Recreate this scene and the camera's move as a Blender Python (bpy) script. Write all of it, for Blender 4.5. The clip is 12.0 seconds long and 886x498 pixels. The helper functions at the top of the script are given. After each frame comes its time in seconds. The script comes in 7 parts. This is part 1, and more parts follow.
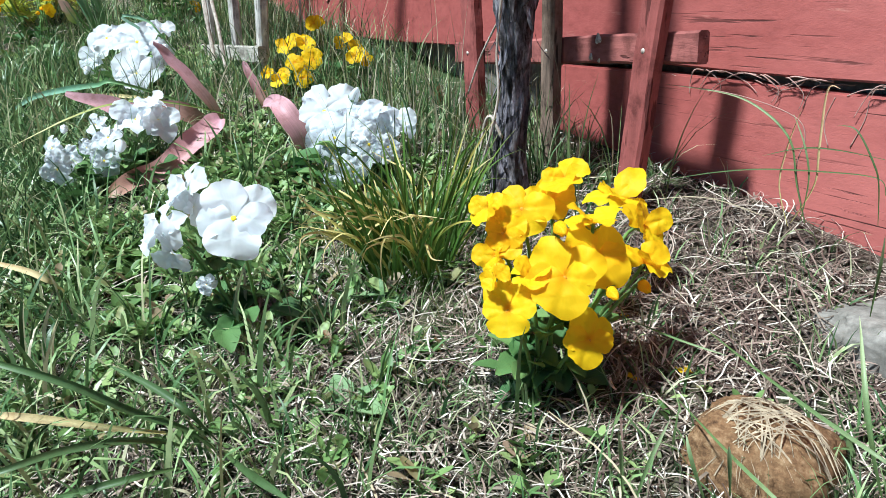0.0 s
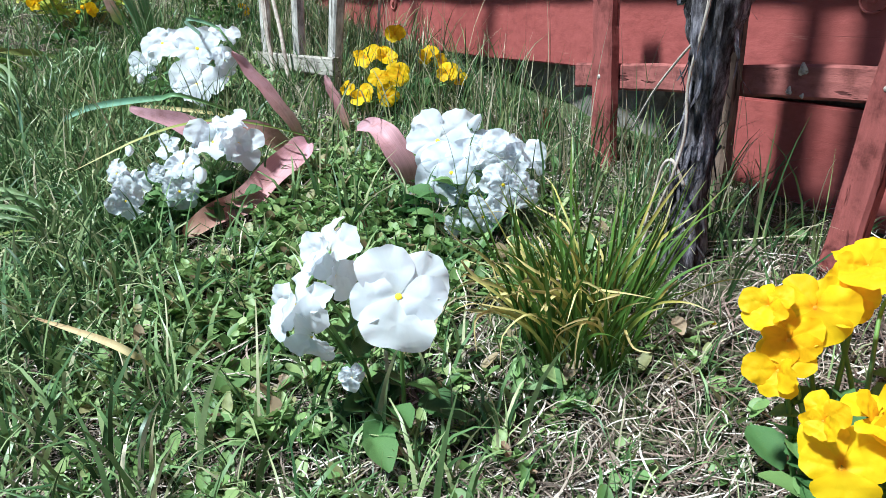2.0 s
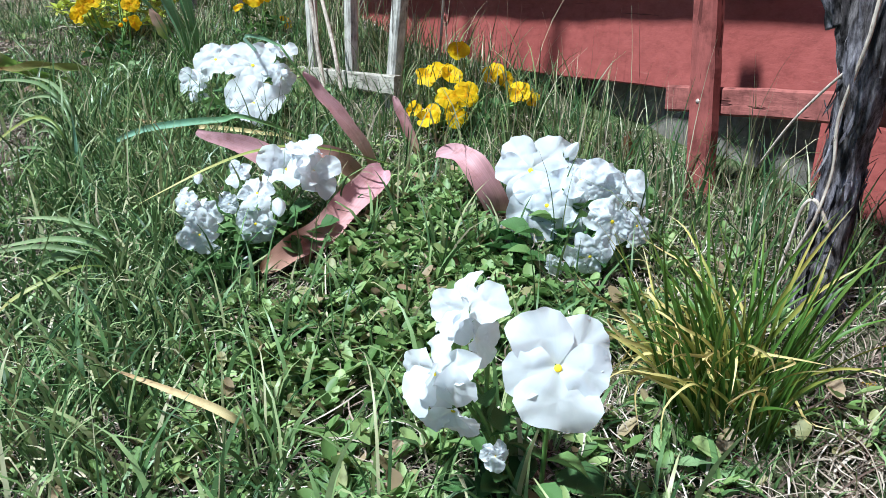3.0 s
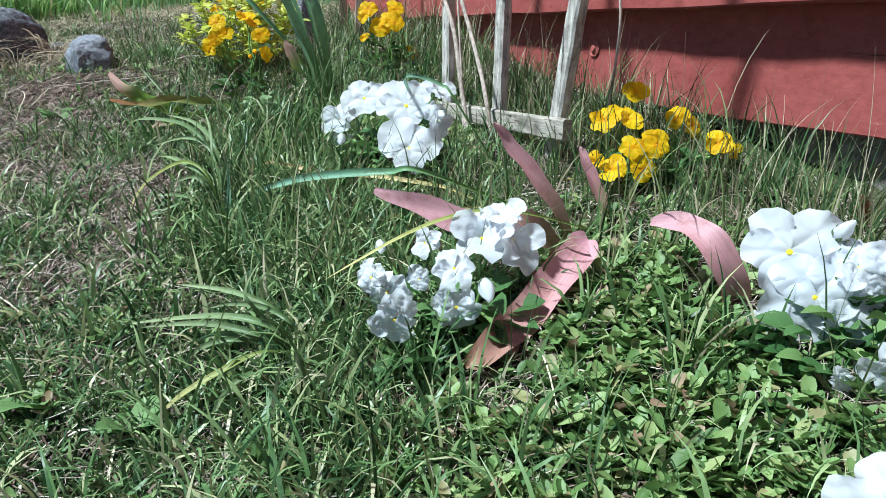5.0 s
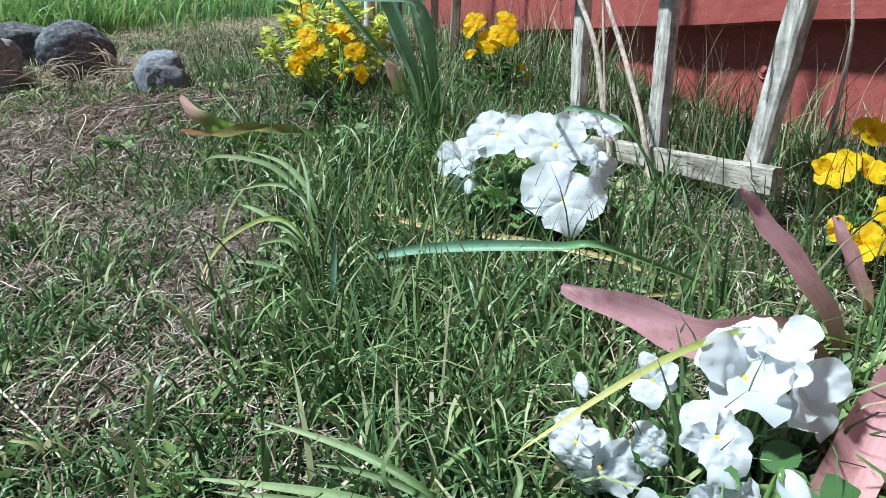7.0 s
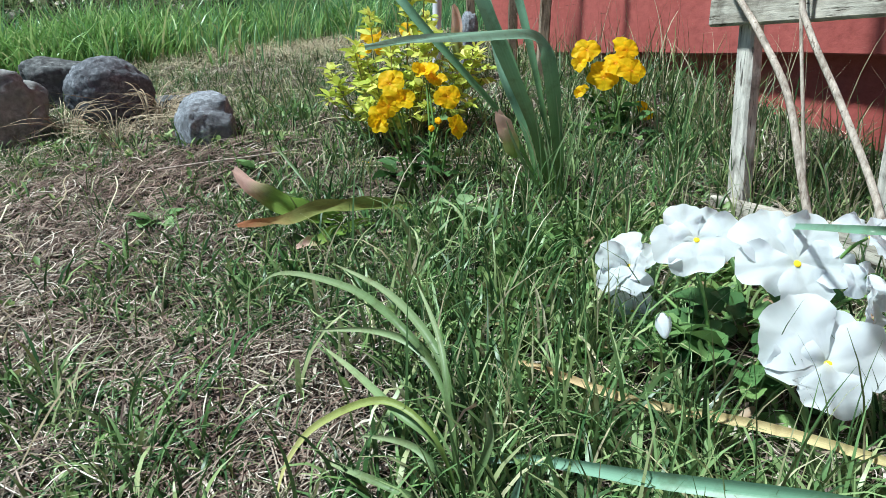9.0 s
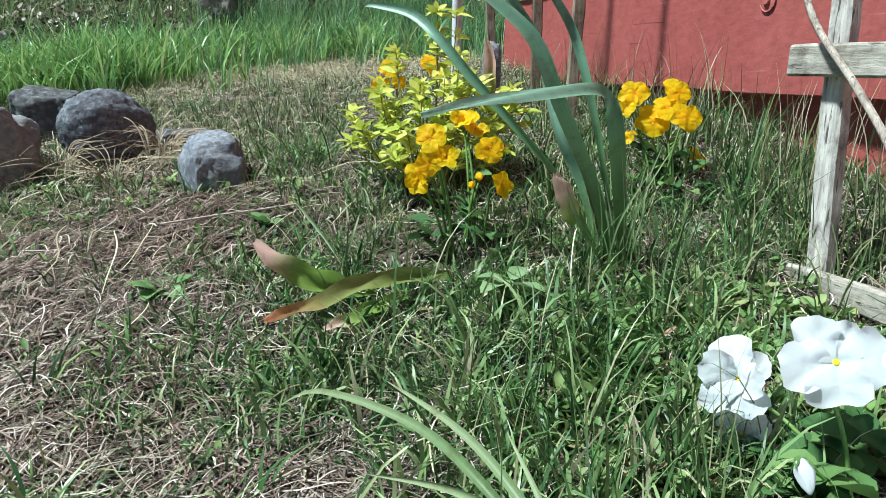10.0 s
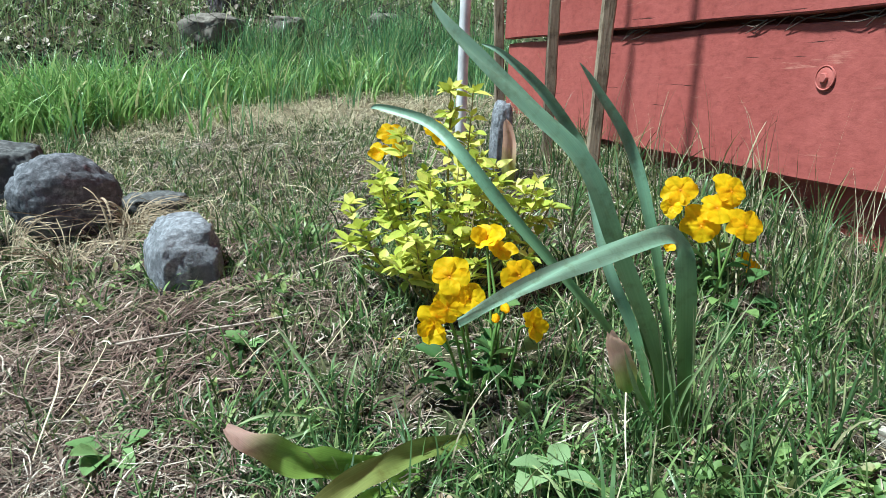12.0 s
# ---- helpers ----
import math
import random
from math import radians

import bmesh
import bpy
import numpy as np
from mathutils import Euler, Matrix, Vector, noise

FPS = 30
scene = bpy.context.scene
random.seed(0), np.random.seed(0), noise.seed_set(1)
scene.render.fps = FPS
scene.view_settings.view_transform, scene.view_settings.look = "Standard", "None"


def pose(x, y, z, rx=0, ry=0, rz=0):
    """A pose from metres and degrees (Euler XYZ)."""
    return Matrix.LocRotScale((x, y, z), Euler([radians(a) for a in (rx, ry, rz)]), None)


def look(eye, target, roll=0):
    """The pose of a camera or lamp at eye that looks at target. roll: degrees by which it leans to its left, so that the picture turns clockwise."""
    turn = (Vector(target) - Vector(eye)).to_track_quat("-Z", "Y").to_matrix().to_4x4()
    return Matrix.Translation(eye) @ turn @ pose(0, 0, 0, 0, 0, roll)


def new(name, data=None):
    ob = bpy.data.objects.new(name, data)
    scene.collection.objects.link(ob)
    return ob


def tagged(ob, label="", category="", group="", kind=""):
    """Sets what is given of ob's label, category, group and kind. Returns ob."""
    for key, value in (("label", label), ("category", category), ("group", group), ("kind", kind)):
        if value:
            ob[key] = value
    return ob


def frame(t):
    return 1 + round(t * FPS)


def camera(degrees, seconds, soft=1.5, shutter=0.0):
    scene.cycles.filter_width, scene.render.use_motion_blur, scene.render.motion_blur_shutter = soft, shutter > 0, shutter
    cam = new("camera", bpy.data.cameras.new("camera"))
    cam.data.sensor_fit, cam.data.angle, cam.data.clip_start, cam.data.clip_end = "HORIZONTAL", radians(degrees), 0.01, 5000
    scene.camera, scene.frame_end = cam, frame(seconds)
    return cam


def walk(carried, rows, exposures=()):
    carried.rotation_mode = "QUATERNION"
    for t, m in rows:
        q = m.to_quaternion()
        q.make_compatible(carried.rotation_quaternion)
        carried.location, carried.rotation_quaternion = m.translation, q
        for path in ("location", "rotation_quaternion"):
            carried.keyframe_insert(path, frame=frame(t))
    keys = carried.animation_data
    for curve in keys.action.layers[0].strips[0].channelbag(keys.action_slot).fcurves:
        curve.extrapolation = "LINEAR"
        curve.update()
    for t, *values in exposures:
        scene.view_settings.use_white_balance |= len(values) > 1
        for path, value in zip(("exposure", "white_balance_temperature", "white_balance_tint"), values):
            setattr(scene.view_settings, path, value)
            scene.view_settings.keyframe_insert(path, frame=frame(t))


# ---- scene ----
cam = camera(64.0, 12.0, soft=0.6)
PATH = [
    (0, (-0.1760, -0.1280, 0.5630), (0.7600, 1.5150, -0.0880), -0.30),
    (0.5, (-0.1900, -0.0810, 0.5620), (0.7380, 1.5690, -0.0830), 0.30),
    (1, (-0.2010, -0.0330, 0.5610), (0.7400, 1.6140, -0.0750), 0.90),
    (1.5, (-0.2090, 0.0140, 0.5600), (0.7310, 1.6610, -0.0750), 1.30),
    (2, (-0.2250, 0.0590, 0.5670), (0.7140, 1.7080, -0.0650), 1.50),
    (2.5, (-0.2450, 0.1020, 0.5750), (0.6880, 1.7570, -0.0480), 1.60),
    (3, (-0.2670, 0.1490, 0.5760), (0.6520, 1.8160, -0.0370), 1.70),
    (3.2, (-0.2740, 0.1650, 0.5760), (0.6370, 1.8400, -0.0290), 1.60),
    (4.8, (-0.3260, 0.2990, 0.5960), (0.4490, 2.0430, -0.0020), 1.80),
    (5, (-0.3330, 0.3160, 0.5930), (0.4310, 2.0750, 0.0240), 1.90),
    (5.5, (-0.3450, 0.3650, 0.5990), (0.3830, 2.1430, 0.0430), 2.00),
    (6, (-0.3460, 0.4290, 0.6050), (0.3410, 2.2210, 0.0420), 2.30),
    (6.6, (-0.3420, 0.5070, 0.5940), (0.3050, 2.3210, 0.0560), 2.30),
    (8.3, (-0.3380, 0.7440, 0.6100), (0.2000, 2.5900, 0.0590), 0.80),
    (8.5, (-0.3400, 0.7680, 0.6160), (0.1890, 2.6170, 0.0670), 0.70),
    (9, (-0.3570, 0.8310, 0.6390), (0.1670, 2.6870, 0.1080), 0.70),
    (9.5, (-0.3710, 0.8910, 0.6620), (0.1520, 2.7520, 0.1470), 0.70),
    (10, (-0.3800, 0.9500, 0.6770), (0.1670, 2.8070, 0.1740), 1.10),
    (10.5, (-0.3780, 0.9970, 0.6910), (0.1900, 2.8480, 0.1890), 1.10),
    (11, (-0.3720, 1.0420, 0.7160), (0.2270, 2.8850, 0.2200), 1.40),
    (11.5, (-0.3680, 1.0810, 0.7370), (0.2400, 2.9240, 0.2530), 1.80),
    (12, (-0.3650, 1.1180, 0.7610), (0.2250, 2.9680, 0.2820), 2.30),
]
walk(cam, [(t, look(eye, target, roll)) for t, eye, target, roll in PATH], exposures=[(0, 0.84, 5500, -2), (3, 0.77, 5450, -1), (5.5, 0.62, 5450, -2), (9, 0.63, 5650, -5), (10.5, 0.74, 5600, -6), (12, 0.82, 5650, -7)])

# ---- world, sun, exposure ----
SUN_ELEVATION, SUN_AZIMUTH = 60.0, 276.0  # degrees; azimuth clockwise from +y
world = bpy.data.worlds.new("sky")
scene.world = world
world.use_nodes = True
sky = world.node_tree.nodes.new("ShaderNodeTexSky")
sky.sky_type = "NISHITA"
sky.sun_disc = False
sky.sun_elevation, sky.sun_rotation = radians(SUN_ELEVATION), radians(SUN_AZIMUTH)
sky.air_density, sky.dust_density = 0.5, 0.2
background = world.node_tree.nodes["Background"]
world.node_tree.links.new(sky.outputs["Color"], background.inputs["Color"])
background.inputs["Strength"].default_value = 0.052
sun_data = bpy.data.lights.new("sun", "SUN")
sun_data.energy, sun_data.angle, sun_data.color = 5.0, radians(5.0), (1.0, 0.97, 0.92)
sun = new("sun", sun_data)
_az, _el = radians(SUN_AZIMUTH), radians(SUN_ELEVATION)
sun.matrix_world = look((3 * math.sin(_az) * math.cos(_el), 3 * math.cos(_az) * math.cos(_el), 3 * math.sin(_el)), (0, 0, 0))


# ---- materials ----
class Mat:
    """A small builder of node materials."""

    def __init__(self, name, rough=0.6, spec=0.3):
        self.m = bpy.data.materials.new(name)
        self.m.use_nodes = True
        self.t = self.m.node_tree
        self.b = self.t.nodes["Principled BSDF"]
        self.b.inputs["Roughness"].default_value = rough
        self.b.inputs["Specular IOR Level"].default_value = spec

    def node(self, kind, **inputs):
        n = self.t.nodes.new(kind)
        for k, v in inputs.items():
            key = k.replace("_", " ")
            if isinstance(v, bpy.types.NodeSocket):
                self.t.links.new(v, n.inputs[key])
            else:
                n.inputs[key].default_value = v
        return n

    def link(self, a, b):
        self.t.links.new(a, b)

    def coords(self, kind="Object", scale=(1, 1, 1)):
        c = self.t.nodes.new("ShaderNodeTexCoord")
        m = self.t.nodes.new("ShaderNodeMapping")
        m.inputs["Scale"].default_value = scale
        self.link(c.outputs[kind], m.inputs["Vector"])
        return m.outputs["Vector"]

    def noise(self, vec, scale, detail=4.0, rough=0.6):
        n = self.node("ShaderNodeTexNoise", Scale=scale, Detail=detail, Roughness=rough)
        if vec is not None:
            self.link(vec, n.inputs["Vector"])
        return n.outputs["Fac"]

    def ramp(self, fac, stops):
        r = self.t.nodes.new("ShaderNodeValToRGB")
        e = r.color_ramp.elements
        while len(e) < len(stops):
            e.new(0.5)
        for el, (pos, col) in zip(e, stops):
            el.position = pos
            el.color = (*col, 1.0) if len(col) == 3 else col
        self.link(fac, r.inputs["Fac"])
        return r.outputs["Color"]

    def mix(self, fac, a, b, blend="MIX"):
        n = self.t.nodes.new("ShaderNodeMix")
        n.data_type, n.blend_type = "RGBA", blend
        for key, v in (("Factor", fac), ("A", a), ("B", b)):
            s = [q for q in n.inputs if q.name == key and q.type == ("VALUE" if key == "Factor" else "RGBA")][0]
            if isinstance(v, bpy.types.NodeSocket):
                self.link(v, s)
            else:
                s.default_value = v if key == "Factor" else (*v, 1.0)
        return [q for q in n.outputs if q.type == "RGBA"][0]

    def color(self, c):
        self.link(c, self.b.inputs["Base Color"])

    def bump(self, height, strength=0.5, distance=0.002):
        n = self.node("ShaderNodeBump", Strength=strength, Distance=distance)
        self.link(height, n.inputs["Height"])
        self.link(n.outputs["Normal"], self.b.inputs["Normal"])

    def island(self):
        return self.t.nodes.new("ShaderNodeNewGeometry").outputs["Random Per Island"]

    def random(self):
        return self.t.nodes.new("ShaderNodeObjectInfo").outputs["Random"]

    def thin(self, color, amount=0.35):
        """Light that comes through a leaf or petal."""
        tr = self.t.nodes.new("ShaderNodeBsdfTranslucent")
        mixer = self.t.nodes.new("ShaderNodeMixShader")
        mixer.inputs[0].default_value = amount
        out = self.t.nodes["Material Output"]
        self.link(color, tr.inputs["Color"])
        self.link(self.b.outputs["BSDF"], mixer.inputs[1])
        self.link(tr.outputs["BSDF"], mixer.inputs[2])
        self.link(mixer.outputs[0], out.inputs["Surface"])


def leaf_material(name, stops, rough=0.5, thin=0.35, per_island=True, spec=0.3):
    m = Mat(name, rough, spec)
    fac = m.island() if per_island else m.random()
    c = m.ramp(fac, stops)
    n = m.noise(m.coords("Object"), 90.0, 3.0)
    v = m.ramp(n, [(0.3, (0.78, 0.78, 0.78)), (0.7, (1.12, 1.12, 1.12))])
    c = m.mix(1.0, c, v, "MULTIPLY")
    m.color(c)
    m.bump(n, 0.3, 0.0008)
    if thin:
        m.thin(c, thin)
    return m.m


def ground_material():
    m = Mat("soil and thatch", 0.95, 0.1)
    v = m.coords("Object")
    n1 = m.noise(v, 7.0, 5.0)
    n2 = m.noise(v, 160.0, 6.0, 0.7)
    soil = m.ramp(n2, [(0.28, (0.016, 0.011, 0.009)), (0.50, (0.088, 0.062, 0.051)), (0.72, (0.27, 0.205, 0.18))])
    thatch = m.ramp(n2, [(0.25, (0.014, 0.016, 0.008)), (0.55, (0.04, 0.04, 0.022)), (0.8, (0.12, 0.10, 0.065))])
    leafy = m.ramp(n2, [(0.25, (0.02, 0.035, 0.012)), (0.55, (0.07, 0.11, 0.035)), (0.8, (0.20, 0.22, 0.10))])
    wide = m.noise(v, 1.3, 6.0, 0.7)
    c = m.mix(m.ramp(n1, [(0.34, (0, 0, 0)), (0.66, (1, 1, 1))]), soil, thatch)
    m.color(m.mix(m.ramp(wide, [(0.42, (0, 0, 0)), (0.62, (0.8, 0.8, 0.8))]), c, leafy))
    m.bump(n2, 0.8, 0.003)
    return m.m


def painted_board_material():
    m = Mat("worn red barn paint", 0.6, 0.25)
    grain = m.noise(m.coords("Object", (6.0, 2.5, 6.0)), 5.0, 8.0, 0.75)
    big = m.noise(m.coords("Object"), 4.0, 4.0)
    fine = m.noise(m.coords("Object", (1.0, 0.5, 1.0)), 95.0, 6.0, 0.75)
    paint = m.ramp(big, [(0.3, (0.28, 0.065, 0.057)), (0.7, (0.355, 0.096, 0.086))])
    paint = m.mix(1.0, paint, m.ramp(grain, [(0.25, (0.93, 0.92, 0.92)), (0.6, (1.03, 1.03, 1.03))]), "MULTIPLY")
    paint = m.mix(1.0, paint, m.ramp(fine, [(0.3, (0.74, 0.72, 0.72)), (0.5, (1.0, 1.0, 1.0)), (0.7, (1.16, 1.2, 1.2))]), "MULTIPLY")
    sep = m.node("ShaderNodeSeparateXYZ")
    m.link(m.coords("Object"), sep.inputs[0])
    # Blends to a paler pink towards low y, broken up by noise.
    pale_end = m.ramp(m.noise(m.coords("Object", (1.0, 2.0, 6.0)), 2.0, 4.0), [(0.35, (0.3, 0.3, 0.3)), (0.6, (1, 1, 1))])
    pale_end = m.mix(1.0, pale_end, m.ramp(sep.outputs["Y"], [(0.1, (0.75, 0.75, 0.75)), (0.6, (0, 0, 0))]), "MULTIPLY")
    paint = m.mix(pale_end, paint, (0.52, 0.17, 0.15))
    worn = m.ramp(m.noise(m.coords("Object", (14.0, 2.4, 30.0)), 3.0, 8.0, 0.75), [(0.62, (0, 0, 0)), (0.70, (1, 1, 1))])
    paint = m.mix(worn, paint, (0.46, 0.19, 0.155))
    crack = m.noise(m.coords("Object", (9.0, 1.3, 46.0)), 3.0, 5.0, 0.6)
    line = m.ramp(crack, [(0.30, (1, 1, 1)), (0.325, (0, 0, 0))])
    split = m.noise(m.coords("Object", (9.0, 4.0, 150.0)), 1.6, 4.0, 0.6)
    aged = m.ramp(m.noise(m.coords("Object", (1.0, 1.6, 5.0)), 2.6, 3.0), [(0.40, (0, 0, 0)), (0.56, (1, 1, 1))])
    aged = m.mix(1.0, aged, m.ramp(sep.outputs["Y"], [(0.30, (1, 1, 1)), (0.55, (0.06, 0.06, 0.06))]), "MULTIPLY")
    line = m.mix(m.mix(1.0, aged, m.ramp(split, [(0.355, (1, 1, 1)), (0.40, (0, 0, 0))]), "MULTIPLY"), line, (1.0, 1.0, 1.0))
    m.color(m.mix(line, paint, (0.06, 0.020, 0.017)))
    m.bump(m.mix(line, fine, (0.0, 0.0, 0.0)), 0.45, 0.0014)
    return m.m


M_GROUND = ground_material()
M_PAINT = painted_board_material()


# ---- building helpers ----
def mesh_object(name, bm_or_mesh, material, parent=None, label="", smooth=False):
    if isinstance(bm_or_mesh, bmesh.types.BMesh):
        me = bpy.data.meshes.new(name)
        bm_or_mesh.to_mesh(me)
        bm_or_mesh.free()
    else:
        me = bm_or_mesh
    if material is not None and not me.materials:
        me.materials.append(material)
    if smooth:
        me.shade_smooth()
    ob = new(name, me)
    if parent is not None:
        ob.parent = parent
    if label:
        ob["label"] = label
    return ob


def part(name, bm, material, parent, label="", smooth=True):
    return mesh_object(name, bm, material, parent, label, smooth)


def empty(name, loc=(0, 0, 0), label="", category="", group=""):
    ob = new(name)
    ob.location = loc
    return tagged(ob, label, category, group)


def from_arrays(name, verts, faces):
    """verts: (n,3) array; faces: (m,k) array of indices."""
    me = bpy.data.meshes.new(name)
    verts = np.asarray(verts, np.float32)
    faces = np.asarray(faces, np.int32)
    me.vertices.add(len(verts))
    me.vertices.foreach_set("co", verts.ravel())
    k = faces.shape[1]
    me.loops.add(faces.size)
    me.loops.foreach_set("vertex_index", faces.ravel())
    me.polygons.add(len(faces))
    me.polygons.foreach_set("loop_start", np.arange(0, faces.size, k, dtype=np.int32))
    me.update(calc_edges=True)
    me.validate()
    return me


def ripple(x, y):
    """Small humps of the soil."""
    return (0.006 * np.sin(9.1 * x + 1.3) * np.cos(7.7 * y + 0.4) + 0.003 * np.sin(23.0 * x + 5.1 * y) * np.cos(19.0 * y - 6.0 * x)
            + 0.0016 * np.sin(61.0 * x + 17.0 * y + 1.0) * np.sin(53.0 * y - 23.0 * x))


def height(x, y):
    """The ground's height; it climbs away from the start and towards the wall."""
    x, y = np.asarray(x, float), np.asarray(y, float)
    xc = np.clip(x, -1.2, 0.6)
    yc = np.clip(y, -0.6, 4.0)
    base = 0.2587 + 0.218 * xc + 0.1128 * yc + 0.0175 * yc * yc - 0.0463 * xc * yc
    base = base - 0.095 * np.clip(y - 1.9, 0, 1.5) + 0.22 * np.clip(y - 3.4, 0, 40) + 0.1 * np.clip(y + 0.6, -20, 0) + 0.06 * np.clip(x + 1.2, -40, 0)
    base = base - 0.030 * np.exp(-((x - 0.16) / 0.13) ** 2 - ((y - 1.47) / 0.22) ** 2)
    return base + ripple(x, y)


def axis_steps(lo, hi, fine_lo, fine_hi, step):
    fine = np.arange(fine_lo, fine_hi + step / 2, step)
    a, s = [fine_lo], step
    while a[-1] > lo:
        s *= 1.35
        a.append(a[-1] - s)
    b, s = [fine_hi], step
    while b[-1] < hi:
        s *= 1.35
        b.append(b[-1] + s)
    return np.array(a[:0:-1] + list(fine) + b[1:])


def build_ground():
    xs = axis_steps(-40, 40, -1.3, 0.62, 0.02)
    ys = axis_steps(-20, 60, -0.4, 3.9, 0.02)
    gx, gy = np.meshgrid(xs, ys)
    v = np.stack([gx.ravel(), gy.ravel(), height(gx, gy).ravel()], 1)
    nx, ny = len(xs), len(ys)
    i = (np.arange(ny - 1)[:, None] * nx + np.arange(nx - 1)[None]).ravel()
    me = from_arrays("ground", v, np.stack([i, i + 1, i + nx + 1, i + nx], 1))
    tagged(mesh_object("ground", me, M_GROUND, smooth=True), "sloping garden soil with dry thatch and short grass", "ground", kind="structure")


build_ground()

# ---- house wall ----
WALL_X = 0.37
EDGE_A, EDGE_B, EDGE_C = 0.856, 0.644, 0.502


def board_bmesh(x0, x1, y0, y1, z0, z1, cuts=24, wob=0.0012, seed=0):
    """A plank along y with slightly uneven, eased edges."""
    bm = bmesh.new()
    bmesh.ops.create_cube(bm, size=1.0, matrix=Matrix.Translation(((x0 + x1) / 2, (y0 + y1) / 2, (z0 + z1) / 2)) @ Matrix.Diagonal((x1 - x0, y1 - y0, z1 - z0, 1)))
    bmesh.ops.subdivide_edges(bm, edges=[e for e in bm.edges if abs(e.verts[0].co.y - e.verts[1].co.y) > 1e-4], cuts=cuts)
    long_edges = [e for e in bm.edges if abs(e.verts[0].co.y - e.verts[1].co.y) > 1e-4]
    bmesh.ops.bevel(bm, geom=long_edges, offset=min(0.002, (x1 - x0) / 5), segments=2, affect="EDGES")
    for v in bm.verts:
        v.co.x += wob * math.sin(v.co.y * 13 + seed) + wob * 0.6 * math.sin(v.co.y * 37 + v.co.z * 9 + seed * 2)
        v.co.z += wob * math.sin(v.co.y * 17 + seed * 3 + 1)
    return bm


WALL_Y0, WALL_Y1 = -1.6, 2.92
wall = tagged(empty("wall_house"), "red painted weathered lap-board house wall on a stone footing", "wall", kind="structure")
for k in range(9):
    z0 = EDGE_A + 0.20 * k
    part("board", board_bmesh(WALL_X - 0.014, WALL_X + 0.012, WALL_Y0, WALL_Y1, z0, z0 + 0.195, 60, seed=1 + k), M_PAINT, wall, smooth=False)
part("board", board_bmesh(WALL_X, WALL_X + 0.036, WALL_Y0, WALL_Y1, EDGE_B, EDGE_A - 0.011, 60, seed=22), M_PAINT, wall, smooth=False)
part("board", board_bmesh(WALL_X + 0.038, WALL_X + 0.056, WALL_Y0, WALL_Y1, EDGE_C, EDGE_B + 0.02, 60, seed=33), M_PAINT, wall, smooth=False)
part("board", board_bmesh(WALL_X + 0.041, WALL_X + 0.060, WALL_Y0, 0.60, 0.15, EDGE_C - 0.009, 40, seed=44), M_PAINT, wall, smooth=False)


def box_bmesh(x0, x1, y0, y1, z0, z1, bevel=0.004):
    bm = bmesh.new()
    bmesh.ops.create_cube(bm, size=1.0, matrix=Matrix.Translation(((x0 + x1) / 2, (y0 + y1) / 2, (z0 + z1) / 2)) @ Matrix.Diagonal((x1 - x0, y1 - y0, z1 - z0, 1)))
    if bevel:
        bmesh.ops.bevel(bm, geom=list(bm.edges), offset=bevel, segments=2, affect="EDGES")
    return bm


def stone_material(name, lo, mid, hi, scale=60.0, bump=0.7):
    m = Mat(name, 0.9, 0.15)
    v = m.coords("Object")
    n = m.noise(v, scale, 8.0, 0.7)
    c = m.ramp(n, [(0.3, lo), (0.5, mid), (0.72, hi)])
    c = m.mix(m.ramp(m.noise(v, scale / 6, 3.0), [(0.45, (0, 0, 0)), (0.7, (1, 1, 1))]), c, tuple(q * 0.72 for q in mid))
    m.color(c)
    m.bump(n, bump, 0.0022)
    return m.m


def wood_material(name, lo, hi, axis_scale=(3.0, 3.0, 3.0), rough=0.85, dark=0.55):
    m = Mat(name, rough, 0.15)
    n = m.noise(m.coords("Object", axis_scale), 6.0, 7.0, 0.7)
    big = m.noise(m.coords("Object"), 34.0, 5.0, 0.7)
    c = m.ramp(n, [(0.28, lo), (0.62, hi)])
    c = m.mix(1.0, c, m.ramp(big, [(0.32, (0.5, 0.48, 0.47)), (0.5, (1.0, 1.0, 1.0)), (0.72, (1.2, 1.2, 1.2))]), "MULTIPLY")
    split = m.noise(m.coords("Object", tuple(3.2 * k for k in axis_scale)), 2.6, 4.0, 0.55)
    line = m.ramp(split, [(0.33, (1, 1, 1)), (0.39, (0, 0, 0))])
    m.color(m.mix(line, c, tuple(dark * k for k in lo)))
    m.bump(m.mix(line, n, (0.0, 0.0, 0.0)), 0.8, 0.0015)
    return m.m


def bark_material():
    """Black fissured bark with weathered lilac-grey plates."""
    m = Mat("shaggy vine bark", 0.9, 0.12)
    grain = m.noise(m.coords("Object", (70.0, 70.0, 14.0)), 2.2, 8.0, 0.72)
    plate = m.noise(m.coords("Object", (40.0, 40.0, 14.0)), 1.6, 5.0, 0.6)
    c = m.ramp(grain, [(0.36, (0.006, 0.005, 0.006)), (0.50, (0.05, 0.042, 0.044)), (0.66, (0.20, 0.175, 0.18))])
    pale = m.ramp(grain, [(0.36, (0.015, 0.013, 0.016)), (0.52, (0.20, 0.18, 0.21)), (0.66, (0.50, 0.46, 0.51))])
    m.color(m.mix(m.ramp(plate, [(0.45, (0, 0, 0)), (0.58, (1, 1, 1))]), c, pale))
    m.bump(grain, 1.0, 0.003)
    return m.m


